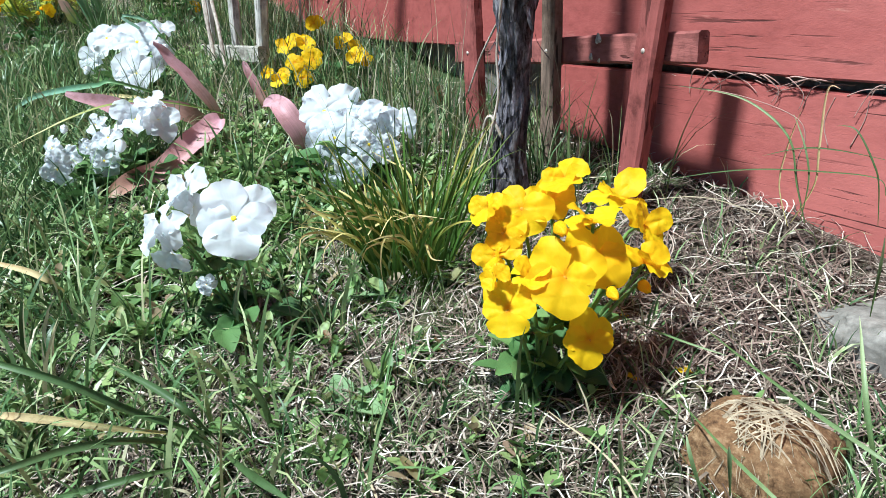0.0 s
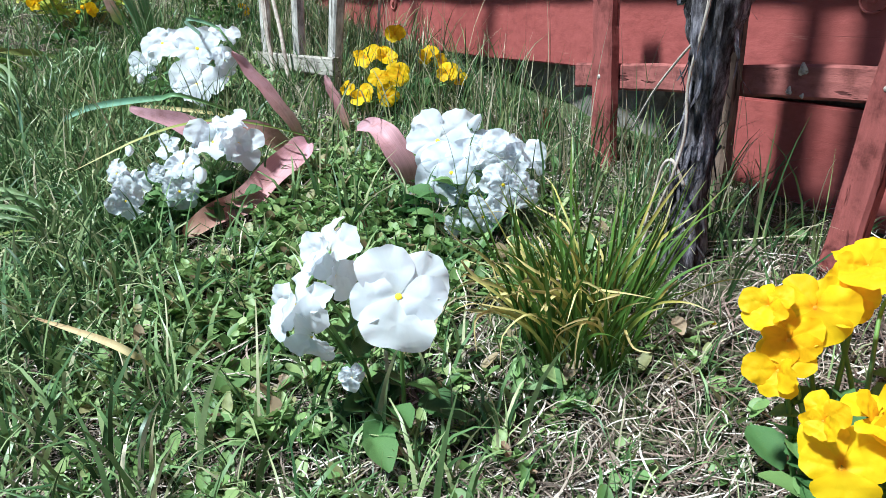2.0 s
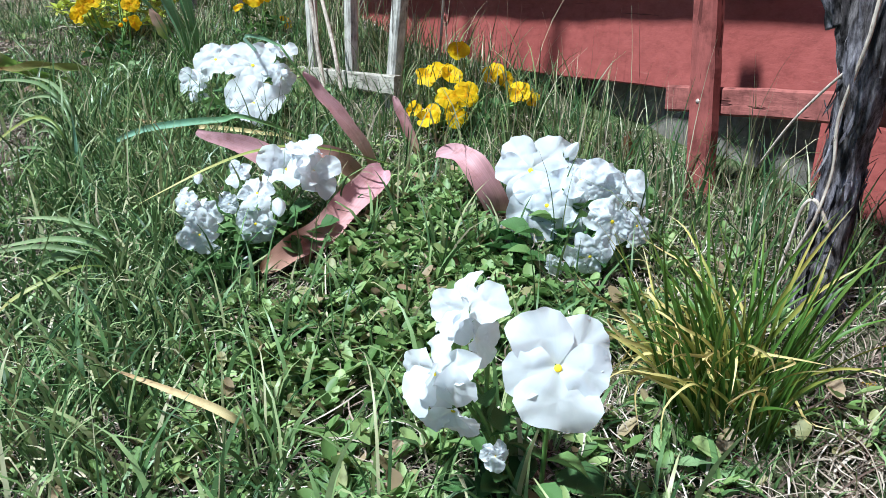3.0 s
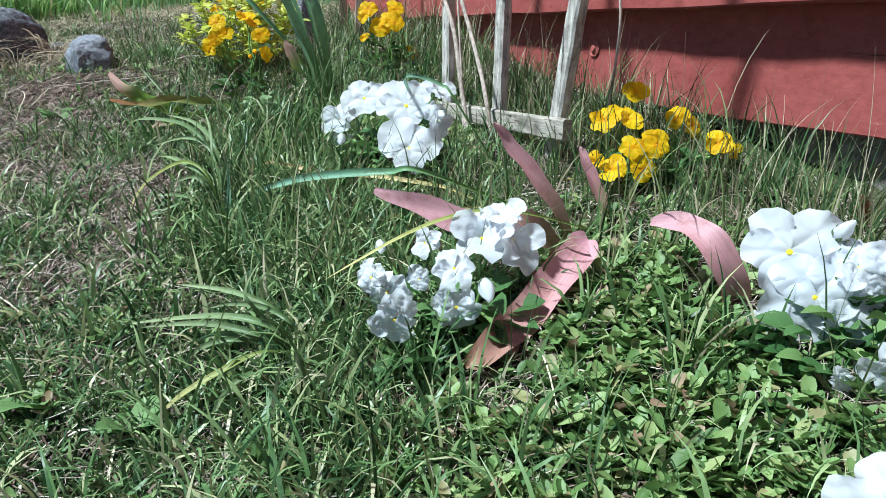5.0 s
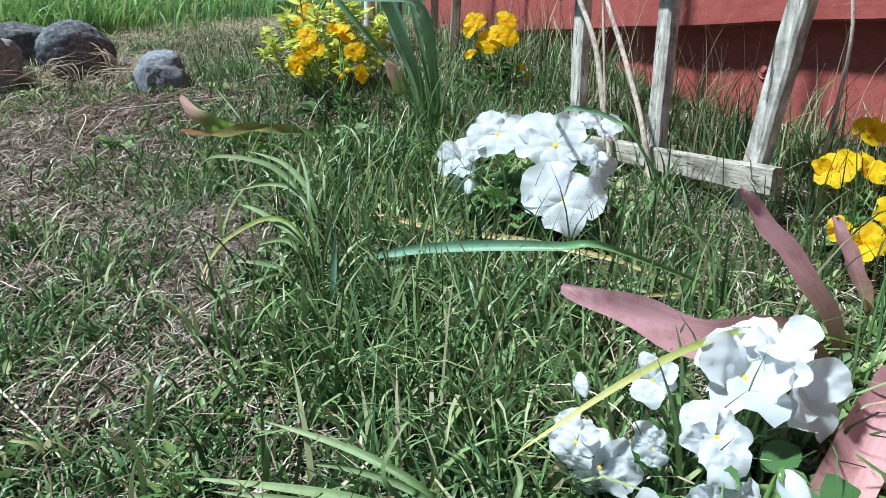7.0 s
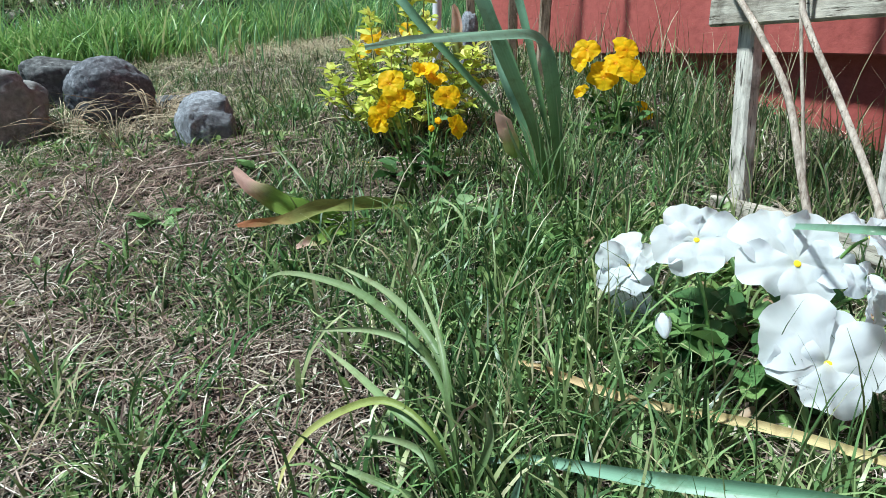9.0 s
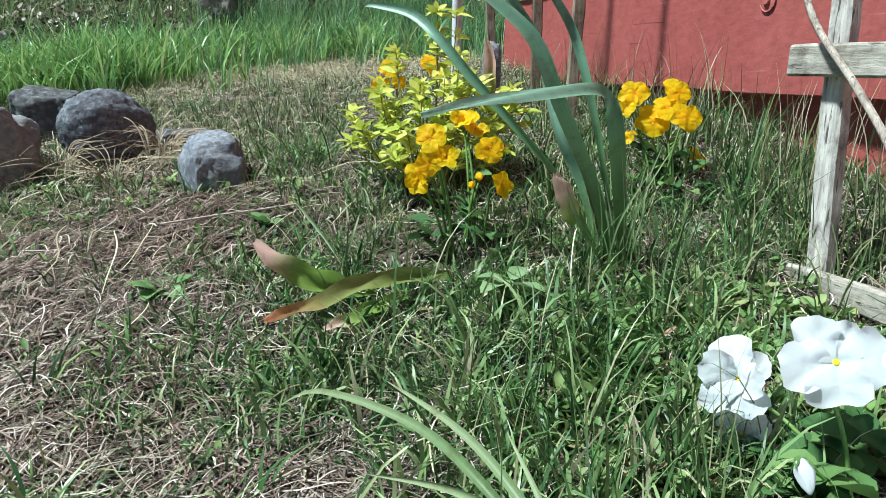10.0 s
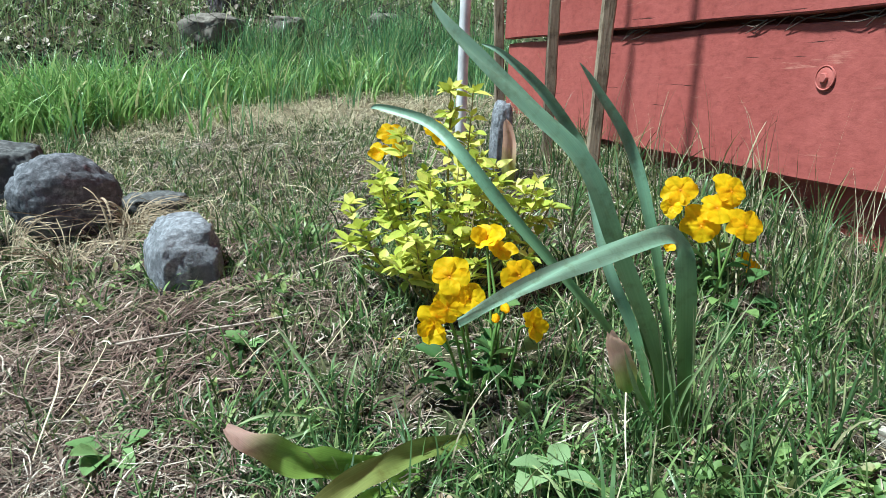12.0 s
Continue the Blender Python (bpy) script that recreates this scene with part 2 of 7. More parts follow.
M_STONE = stone_material("grey granite", (0.06, 0.063, 0.072), (0.21, 0.218, 0.245), (0.42, 0.44, 0.49), 130.0, 1.0)
M_STONE_BLUE = stone_material("speckled blue-grey fieldstone", (0.035, 0.036, 0.042), (0.135, 0.14, 0.16), (0.36, 0.375, 0.42), 110.0, 1.0)
# Lighter granite for the block: its face's sunlit brightness is put into the colour.
M_STONE_LIT = stone_material("grey stone in a sunlit tone", (0.10, 0.10, 0.10), (0.27, 0.27, 0.27), (0.50, 0.50, 0.49), 80.0, 1.0)
M_STONE_DARK = stone_material("dark mossy stone", (0.03, 0.03, 0.035), (0.11, 0.112, 0.115), (0.28, 0.285, 0.29), 90.0)
M_STONE_TAN = stone_material("tan fibrous stone", (0.05, 0.026, 0.014), (0.19, 0.105, 0.052), (0.38, 0.25, 0.14), 170.0, 1.0)
M_STONE_PALE = stone_material("pale footing stone", (0.08, 0.073, 0.065), (0.20, 0.18, 0.16), (0.36, 0.33, 0.30), 60.0)
M_GREY_WOOD = wood_material("weathered grey wood", (0.21, 0.185, 0.165), (0.66, 0.62, 0.57), (24.0, 24.0, 3.0))
M_GREY_RAIL = wood_material("weathered grey rail", (0.16, 0.135, 0.11), (0.50, 0.46, 0.40), (24.0, 3.0, 24.0))
M_RED_WOOD = wood_material("flaking red lath", (0.20, 0.058, 0.052), (0.31, 0.09, 0.08), (14.0, 14.0, 2.0))
M_RED_RAIL = wood_material("flaking red rail", (0.18, 0.06, 0.055), (0.35, 0.12, 0.105), (14.0, 2.5, 14.0))
M_LATH_BROWN = wood_material("bare weathered brown lath", (0.07, 0.05, 0.04), (0.24, 0.165, 0.125), (24.0, 24.0, 3.0))
M_STAKE = wood_material("brown stake wood", (0.16, 0.12, 0.08), (0.36, 0.29, 0.22), (40.0, 40.0, 3.0))
M_BARK = bark_material()
M_STEM_DRY = wood_material("dry vine stem", (0.30, 0.23, 0.19), (0.62, 0.53, 0.46), (50.0, 50.0, 9.0), dark=0.9)

part("footing", board_bmesh(WALL_X + 0.074, WALL_X + 0.3, WALL_Y0, WALL_Y1 - 0.02, 0.0, EDGE_C + 0.04, 140, 0.009, seed=7), M_STONE_PALE, wall, "grey stone footing", smooth=False)
part("house_body", box_bmesh(WALL_X + 0.09, WALL_X + 2.6, WALL_Y0, WALL_Y1 - 0.03, EDGE_C + 0.08, 2.6), M_PAINT, wall, smooth=False)


def dome_bmesh(r, h, segments=20, rings=5):
    bm = bmesh.new()
    rows = []
    for k in range(rings):
        a = k / rings * math.pi / 2
        rows.append([bm.verts.new((r * math.cos(a) * math.cos(t), r * math.cos(a) * math.sin(t), h * math.sin(a))) for t in [2 * math.pi * j / segments for j in range(segments)]])
    top = bm.verts.new((0, 0, h))
    for a, b in zip(rows, rows[1:]):
        for j in range(segments):
            bm.faces.new((a[j], a[(j + 1) % segments], b[(j + 1) % segments], b[j]))
    for j in range(segments):
        bm.faces.new((rows[-1][j], rows[-1][(j + 1) % segments], top))
    return bm


def wall_bolt(y, z, x, r=0.016):
    """A bolt head on a washer, all painted over with the wall."""
    ob = empty("wall_bolt", (x, y, z), "red painted bolt head on a round washer in the wall", "bolt", "bolts in the wall")
    turn = pose(0, 0, 0, 0, -90, 0)
    w = part("washer", dome_bmesh(r, 0.0022, 24, 3), M_PAINT, ob)
    w.matrix_basis = turn
    ring = [(-0.0012, 0.93 * r * math.cos(a), 0.93 * r * math.sin(a)) for a in [2 * math.pi * k / 20 for k in range(21)]]
    part("rim", tube_bmesh(ring, [0.0011, 0.0011], 6), M_PAINT, ob)
    bm = bmesh.new()
    bmesh.ops.create_cone(bm, cap_ends=True, segments=6, radius1=r * 0.46, radius2=r * 0.40, depth=0.004)
    bmesh.ops.bevel(bm, geom=list(bm.edges), offset=0.0008, segments=1, affect="EDGES")
    h = part("bolt_head", bm, M_PAINT, ob, smooth=False)
    h.matrix_basis = Matrix.Translation((-0.0038, 0, 0)) @ turn


# ---- trellises, trunk, stakes ----
def bar_bmesh(a, b, width, thick, face=(-1, 0, 0), seed=0):
    """A sawn lath from a to b; its broad side looks along face."""
    a, b, face = Vector(a), Vector(b), Vector(face)
    along = (b - a).normalized()
    side = along.cross(face).normalized()
    out = side.cross(along).normalized()
    rng = random.Random(seed)
    bm = bmesh.new()
    n = max(14, int((b - a).length / 0.025))
    rows = []
    for k in range(n + 1):
        c = a.lerp(b, k / n) + side * rng.uniform(-0.0006, 0.0006) + out * rng.uniform(-0.0004, 0.0004)
        w, t = width / 2 * (1 + rng.uniform(-0.03, 0.03)), thick / 2
        e = 0.18 * thick
        ring = [(-w + e, -t), (w - e, -t), (w, -t + e), (w, t - e), (w - e, t), (-w + e, t), (-w, t - e), (-w, -t + e)]
        rows.append([bm.verts.new(c + side * p + out * q) for p, q in ring])
    for r0, r1 in zip(rows, rows[1:]):
        for j in range(8):
            bm.faces.new((r0[j], r0[(j + 1) % 8], r1[(j + 1) % 8], r1[j]))
    bm.faces.new(rows[0][::-1])
    bm.faces.new(rows[-1])
    bmesh.ops.recalc_face_normals(bm, faces=bm.faces)
    return bm


red = empty("trellis", (0, 0, 0), "red painted fan trellis with flaking laths leaning at the house wall", "trellis")
part("rail", bar_bmesh((0.3315, 0.309, 0.528), (0.3485, 0.744, 0.500), 0.028, 0.013, seed=1), M_RED_RAIL, red, "cracked red rail with bare knots", smooth=False)
part("lath", bar_bmesh((0.3165, 0.371, 0.36), (0.3165, 0.346, 0.64), 0.027, 0.016, seed=2), M_RED_WOOD, red, smooth=False)
part("lath", bar_bmesh((0.324, 0.502, 0.36), (0.324, 0.514, 0.66), 0.021, 0.016, seed=3), M_LATH_BROWN, red, "bare weathered brown lath", smooth=False)
part("lath", bar_bmesh((0.331, 0.664, 0.37), (0.331, 0.698, 0.66), 0.031, 0.016, seed=4), M_RED_WOOD, red, smooth=False)


def bare_knot(y, z, r, seed):
    """A knot from which the paint has flaked: an uneven low disc of pale wood."""
    rng = random.Random(seed)
    bm = dome_bmesh(r, 0.0012, 14, 3)
    for v in bm.verts:
        k = 1 + 0.22 * math.sin(3 * math.atan2(v.co.y, v.co.x) + seed) + rng.uniform(-0.06, 0.06)
        v.co.x, v.co.y = v.co.x * k, v.co.y * k * 0.8
    ob = part("knot", bm, M_KNOT, red, "pale bare wood where the paint has flaked")
    ob.matrix_basis = pose(0.3262 + 0.039 * (y - 0.437), y, z, 0, -90, 0)


M_KNOT = wood_material("bare pale knot", (0.30, 0.20, 0.16), (0.62, 0.54, 0.48), (40.0, 40.0, 40.0))
bare_knot(0.437, 0.530, 0.0052, 1)
bare_knot(0.447, 0.512, 0.0034, 2)
bare_knot(0.434, 0.509, 0.0022, 3)
for x, y, z in ((0.3085, 0.357, 0.523), (0.316, 0.508, 0.515), (0.323, 0.681, 0.504)):
    s = part("screw", dome_bmesh(0.0026, 0.0012, 10, 2), M_KNOT, red)
    s.matrix_basis = pose(x, y, z, 0, -90, 0)

grey = empty("trellis", (0, 0, 0), "weathered grey wooden fan trellis standing in tall grass", "trellis")
part("rail", bar_bmesh((0.172, 1.092, 0.485), (0.170, 1.541, 0.470), 0.028, 0.014, seed=5), M_GREY_RAIL, grey, smooth=False)
part("rail", bar_bmesh((0.170, 1.567, 0.688), (0.173, 1.03, 0.690), 0.031, 0.014, seed=6), M_GREY_RAIL, grey, smooth=False)
part("lath", bar_bmesh((0.187, 1.149, 0.44), (0.190, 1.047, 1.05), 0.026, 0.017, seed=7), M_GREY_WOOD, grey, smooth=False)
part("lath", bar_bmesh((0.187, 1.310, 0.44), (0.189, 1.326, 1.05), 0.025, 0.017, seed=8), M_GREY_WOOD, grey, smooth=False)
part("lath", bar_bmesh((0.187, 1.508, 0.44), (0.189, 1.553, 1.05), 0.026, 0.017, seed=9), M_GREY_WOOD, grey, smooth=False)


def tube_bmesh(points, radii, sides=8, lump=0.0, seed=0, close=True):
    """A round stem along a smoothed line of points."""
    pts = [Vector(p) for p in points]
    path, rad = smooth_line(pts, radii, 5)
    rng = random.Random(seed)
    bm = bmesh.new()
    rows = []
    ref = Vector((0.3, -0.9, 0.2))
    for k, (c, r) in enumerate(zip(path, rad)):
        t = (path[min(k + 1, len(path) - 1)] - path[max(k - 1, 0)]).normalized()
        s = t.cross(ref)
        s = s.normalized() if s.length > 1e-4 else Vector((1, 0, 0))
        u = s.cross(t).normalized()
        rows.append([bm.verts.new(c + (s * math.cos(a) + u * math.sin(a)) * r * (1 + lump * rng.uniform(-1, 1))) for a in [2 * math.pi * j / sides for j in range(sides)]])
    for a, b in zip(rows, rows[1:]):
        for j in range(sides):
            bm.faces.new((a[j], a[(j + 1) % sides], b[(j + 1) % sides], b[j]))
    if close:
        bm.faces.new(rows[0][::-1])
        bm.faces.new(rows[-1])
    return bm


def smooth_line(pts, radii, per):
    if len(radii) != len(pts):
        radii = [radii[0] + (radii[-1] - radii[0]) * k / (len(pts) - 1) for k in range(len(pts))]
    path, rad = [], []
    for k in range(len(pts) - 1):
        p0, p1, p2, p3 = pts[max(k - 1, 0)], pts[k], pts[k + 1], pts[min(k + 2, len(pts) - 1)]
        for j in range(per):
            t = j / per
            path.append(0.5 * ((2 * p1) + (p2 - p0) * t + (2 * p0 - 5 * p1 + 4 * p2 - p3) * t * t + (3 * p1 - p0 - 3 * p2 + p3) * t ** 3))
            rad.append(radii[k] * (1 - t) + radii[k + 1] * t)
    return path + [pts[-1].copy()], rad + [radii[-1]]


wall_bolt(1.858, 0.775, WALL_X, 0.0160)
wall_bolt(1.390, 0.585, WALL_X + 0.038, 0.014)
wall_bolt(0.439, 0.588, WALL_X + 0.038, 0.013)


def ribbon(points, width, across=2, fold=0.0, taper=1.0, base=0.6, face=(-0.3, -0.85, 0.45), twist=0.0, per=5, grow=4.0):
    """Verts, quads and (across, along) coordinates of a leaf blade along a smoothed line."""
    pts = [Vector(p) for p in points]
    path, _ = smooth_line(pts, [1.0, 1.0], per)
    n = len(path)
    ref = Vector(face)
    verts, uvs, faces = [], [], []
    for k, c in enumerate(path):
        f = k / (n - 1)
        t = (path[min(k + 1, n - 1)] - path[max(k - 1, 0)]).normalized()
        s = t.cross(ref)
        s = s.normalized() if s.length > 1e-3 else Vector((1, 0, 0))
        u = s.cross(t).normalized()
        a = twist * f
        s, u = s * math.cos(a) + u * math.sin(a), u * math.cos(a) - s * math.sin(a)
        w = width / 2 * min(1.0, base + (1 - base) * f * grow) * (1 - max(0.0, (f - 0.55) / 0.45) ** 2 * 0.97 * taper)
        for j in range(across + 1):
            q = 2 * j / across - 1
            dip = fold * w * (abs(q) ** 1.5)
            verts.append(c + s * (q * w * (1 - 0.25 * fold * abs(q))) + u * dip)
            uvs.append((j / across, f))
    m = across + 1
    for k in range(n - 1):
        for j in range(across):
            faces.append((k * m + j, k * m + j + 1, (k + 1) * m + j + 1, (k + 1) * m + j))
    return verts, faces, uvs


def ribbon_mesh(name, verts, faces, uvs, thick=0.0):
    me = bpy.data.meshes.new(name)
    me.from_pydata([tuple(v) for v in verts], [], faces)
    layer = me.uv_layers.new(name="along")
    for loop in me.loops:
        layer.data[loop.index].uv = uvs[loop.vertex_index]
    me.shade_smooth()
    return me


def seam_debris(y0, y1, n, seed):
    """Dead tendrils caught under the edge of a board."""
    ob = empty("vine_debris", (WALL_X, (y0 + y1) / 2, EDGE_A - 0.004), "dead vine tendrils caught under a board's edge", "vine debris")
    rng = random.Random(seed)
    for k in range(n):
        y = rng.uniform(y0, y1) - ob.location.y
        L = rng.uniform(0.02, 0.07)
        pts = [(-0.0035, y, rng.uniform(-0.006, 0.003)), (-0.006, y + L * 0.4, rng.uniform(-0.012, 0.0)), (-0.0035, y + L, rng.uniform(-0.022, 0.0))]
        part("tendril", tube_bmesh(pts, [0.0011, 0.0005], 5, 0.1, k), M_DEBRIS, ob)


M_DEBRIS = wood_material("dead vine tendril", (0.03, 0.022, 0.02), (0.20, 0.15, 0.13), (60.0, 60.0, 60.0))
seam_debris(1.55, 2.35, 34, 4)


def bark_bmesh(pts, radii, seed):
    """A gnarled stem whose bark stands in long twisted ridges."""
    path, rad = smooth_line(pts, radii, 14)
    bm = bmesh.new()
    sides, rows = 40, []
    for k, (c, r) in enumerate(zip(path, rad)):
        t = (path[min(k + 1, len(path) - 1)] - path[max(k - 1, 0)]).normalized()
        s = t.cross(Vector((0.3, -0.9, 0.2))).normalized()
        u = s.cross(t).normalized()
        ring = []
        for j in range(sides):
            a = 2 * math.pi * j / sides
            q = Vector((math.cos(a + c.z * 4), math.sin(a + c.z * 4), 0))
            low = noise.noise(q * 2.2 + Vector((seed, 0, c.z * 9)))
            ridge = abs(noise.noise(q * 4.2 + Vector((0, seed * 3.0, c.z * 17))))
            fine = abs(noise.noise(q * 10 + Vector((seed, 7, c.z * 34))))
            ring.append(bm.verts.new(c + (s * math.cos(a) + u * math.sin(a)) * r * (0.80 + 0.13 * low + 0.38 * ridge + 0.24 * fine)))
        rows.append(ring)
    for a, b in zip(rows, rows[1:]):
        for j in range(sides):
            bm.faces.new((a[j], a[(j + 1) % sides], b[(j + 1) % sides], b[j]))
    bm.faces.new(rows[0][::-1])
    bm.faces.new(rows[-1])
    return bm


def vine_trunk():
    ob = empty("grapevine", (0.241, 0.458, height(0.241, 0.458)), "old dark vine trunk with shaggy peeling bark", "vine")
    line = [(0.233, 0.458, 0.33), (0.2365, 0.460, 0.385), (0.242, 0.4645, 0.425), (0.246, 0.466, 0.465), (0.2455, 0.465, 0.50), (0.239, 0.458, 0.54), (0.238, 0.458, 0.575), (0.240, 0.462, 0.61)]
    thick = [0.021, 0.0180, 0.0155, 0.0140, 0.0142, 0.0165, 0.0235, 0.0275]
    part("stem", bark_bmesh([Vector(q) - ob.location for q in line], thick, 3), M_BARK, ob)
    # Limbs from the fork; their unseen upper lengths are added to shade the wall.
    for k, (limb, radii) in enumerate((([(0.237, 0.470, 0.585), (0.228, 0.485, 0.63), (0.212, 0.50, 0.74), (0.20, 0.515, 0.95)], [0.019, 0.019, 0.0185, 0.016]),
                                       ([(0.241, 0.454, 0.585), (0.246, 0.447, 0.64), (0.250, 0.448, 0.74), (0.250, 0.452, 0.95)], [0.020, 0.0195, 0.019, 0.017]))):
        part("branch", bark_bmesh([Vector(q) - ob.location for q in limb], radii, 4 + k), M_BARK, ob)
    path, rad = smooth_line([Vector(q) for q in line], thick, 10)
    rng = random.Random(5)
    for k in range(120):
        i = rng.randrange(8, len(path) - 6)
        c, r = path[i], rad[i]
        a = rng.uniform(0, 2 * math.pi)
        h = rng.uniform(0.014, 0.045)
        o = Vector((math.cos(a), math.sin(a), 0))
        lift = rng.uniform(0.0, 0.006) * (2.0 if c.z > 0.53 else 1.0)
        top = rng.choice((-1, 1))
        p = c + o * r * 1.04
        pts = [p, p + o * lift * 0.25 + Vector((0, 0, top * h * 0.5)), p + o * lift + Vector((rng.uniform(-.005, .005), rng.uniform(-.005, .005), top * h))]
        v, fc, uv = ribbon([q - ob.location for q in pts], rng.uniform(0.0012, 0.0036), 1, 0, 0.6, 0.8, tuple(o), rng.uniform(-0.9, 0.9), 4)
        mesh_object("bark_strip", ribbon_mesh("bark_strip", v, fc, uv), M_BARK, ob)
    for shoot, r in (([(0.213, 0.437, 0.70), (0.215, 0.445, 0.592), (0.2155, 0.448, 0.566), (0.219, 0.459, 0.519), (0.2205, 0.457, 0.482), (0.2145, 0.459, 0.446), (0.212, 0.466, 0.422), (0.205, 0.474, 0.385), (0.204, 0.476, 0.355)], 0.0015),
                     ([(0.224, 0.456, 0.557), (0.225, 0.476, 0.538), (0.225, 0.50, 0.509), (0.226, 0.522, 0.474)], 0.0012),
                     ([(0.222, 0.452, 0.438), (0.216, 0.462, 0.458), (0.214, 0.470, 0.452), (0.212, 0.473, 0.430), (0.208, 0.476, 0.400)], 0.0016)):
        part("dry_shoot", tube_bmesh([Vector(q) - ob.location for q in shoot], [r, r * 0.7], 7, 0.05, 2), M_STEM_DRY, ob)


vine_trunk()


def dry_stem(points, r, label="pale dry vine stem leaning on the grey trellis"):
    ob = mesh_object("dry_vine", tube_bmesh(points, [r, r * 0.75], 7, 0.06, int(points[0][1] * 1000)), M_STEM_DRY, smooth=True)
    tagged(ob, label, "vine", "dry vines")


dry_stem([(0.150, 1.345, 0.450), (0.150, 1.378, 0.525), (0.150, 1.412, 0.603), (0.150, 1.462, 0.661), (0.150, 1.526, 0.724), (0.150, 1.555, 0.787), (0.150, 1.592, 0.920)], 0.0042)
dry_stem([(0.148, 1.255, 0.450), (0.150, 1.296, 0.528), (0.150, 1.347, 0.600), (0.150, 1.397, 0.664), (0.150, 1.412, 0.700), (0.150, 1.405, 0.796), (0.150, 1.37, 0.923)], 0.0036)
dry_stem([(0.150, 1.360, 0.450), (0.152, 1.378, 0.525), (0.152, 1.396, 0.605), (0.152, 1.410, 0.667), (0.152, 1.425, 0.75), (0.152, 1.43, 0.923)], 0.002)
dry_stem([(0.248, 1.126, 0.430), (0.252, 1.112, 0.598), (0.251, 1.123, 0.682), (0.255, 1.157, 0.861)], 0.0022, "thin pale dry stem standing before the red wall")


def stake(x, y, z0, z1, lean, w=0.02):
    ob = mesh_object("garden_stake", bar_bmesh((x, y, z0), (x + lean, y, z1), w, w * 0.7, (-0.3, -0.95, 0), seed=int(y * 100)), M_STAKE)
    tagged(ob, "plain brown wooden garden stake in the grass beside the house", "stake", "wooden garden stakes")


stake(0.202, 2.137, 0.52, 1.15, 0.016, 0.021)
stake(0.220, 2.336, 0.55, 1.15, -0.008, 0.02)
stake(0.150, 2.387, 0.55, 1.15, -0.04, 0.018)
M_WHITE = Mat("worn white enamel", 0.45, 0.4)
_c = M_WHITE.ramp(M_WHITE.noise(M_WHITE.coords("Object", (6, 6, 3)), 8.0, 6.0), [(0.3, (0.5, 0.48, 0.5)), (0.6, (0.78, 0.77, 0.8))])
M_WHITE.color(_c)
pole = mesh_object("fence_post", tube_bmesh([(0.055, 2.36, 0.55), (0.055, 2.36, 0.75), (0.052, 2.36, 1.3)], [0.0095, 0.0095], 12, 0.0), M_WHITE.m, smooth=True)
tagged(pole, "slim white metal fence post standing in the grass", "post")


# ---- stones ----
def stone(center, radii, seed, material, label, rough=0.16, turn=0.0, group="", box=0.62):
    bm = bmesh.new()
    bmesh.ops.create_icosphere(bm, subdivisions=5, radius=1.0)
    off = Vector((seed * 7.3, seed * 3.1, seed * 1.7))
    for v in bm.verts:
        d = v.co.normalized()
        k = 1 + rough * noise.noise(d * 1.3 + off) + rough * 0.5 * noise.noise(d * 3.1 + off) + rough * 0.22 * abs(noise.noise(d * 7 + off)) + 0.035 * noise.noise(d * 17 + off) + 0.02 * noise.noise(d * 41 + off)
        p = Vector((abs(d.x) ** box * math.copysign(1, d.x), abs(d.y) ** box * math.copysign(1, d.y), abs(d.z) ** box * math.copysign(1, d.z)))
        v.co = Vector((p.x * radii[0], p.y * radii[1], p.z * radii[2])) * k
    ob = mesh_object("stone", bm, material, smooth=True)
    ob.matrix_basis = pose(*center, 0, 0, turn)
    tagged(ob, label, "stone", group)


stone((-0.413, 2.045, 0.503), (0.0445, 0.066, 0.067), 1, M_STONE, "rounded grey granite fieldstone on trampled soil", 0.13, 10, box=0.55)
stone((-0.590, 2.27, 0.562), (0.073, 0.060, 0.062), 2, M_STONE_BLUE, "dark grey rounded fieldstone under dry grass stems", 0.12, 35, box=0.85)
stone((-0.77, 2.21, 0.530), (0.092, 0.066, 0.074), 3, M_STONE_LIT, "blocky grey fieldstone with a flat broken face", 0.2, 20)
stone((-0.715, 2.50, 0.565), (0.068, 0.055, 0.052), 4, M_STONE_DARK, "flat dark stone half sunk in the grass", 0.25, -10)
stone((-0.468, 2.346, 0.533), (0.052, 0.042, 0.02), 8, M_STONE_DARK, "small dark stone bedded in dry grass", 0.25, -10)
stone((0.163, 0.088, 0.292), (0.038, 0.042, 0.042), 5, M_STONE_TAN, "tan rounded stone with fibrous surface in the grass", 0.08, 15)
stone((0.325, 0.075, 0.338), (0.050, 0.075, 0.024), 6, M_STONE_PALE, "flat pale stone lying at the foot of the wall", 0.12, 0)
stone((0.095, 2.26, 0.645), (0.017, 0.017, 0.075), 7, M_STONE, "small upright grey stone between stakes and shrub", 0.12, 0)
for x, y, r, k in ((-0.37, 3.74, 0.083, 11), (-0.11, 3.77, 0.067, 12), (-1.12, 3.52, 0.046, 13), (-1.30, 4.59, 0.098, 14), (-0.72, 5.18, 0.08, 15), (0.06, 4.79, 0.067, 16), (-0.96, 3.98, 0.053, 17), (0.25, 3.86, 0.055, 18)):
    stone((x, y, float(height(x, y)) + r * 0.25), (r * 1.25, r, r * 0.7), k, M_STONE_PALE, "pale stone among the grass on the far bank", 0.22, k * 20, "stones on the far bank")


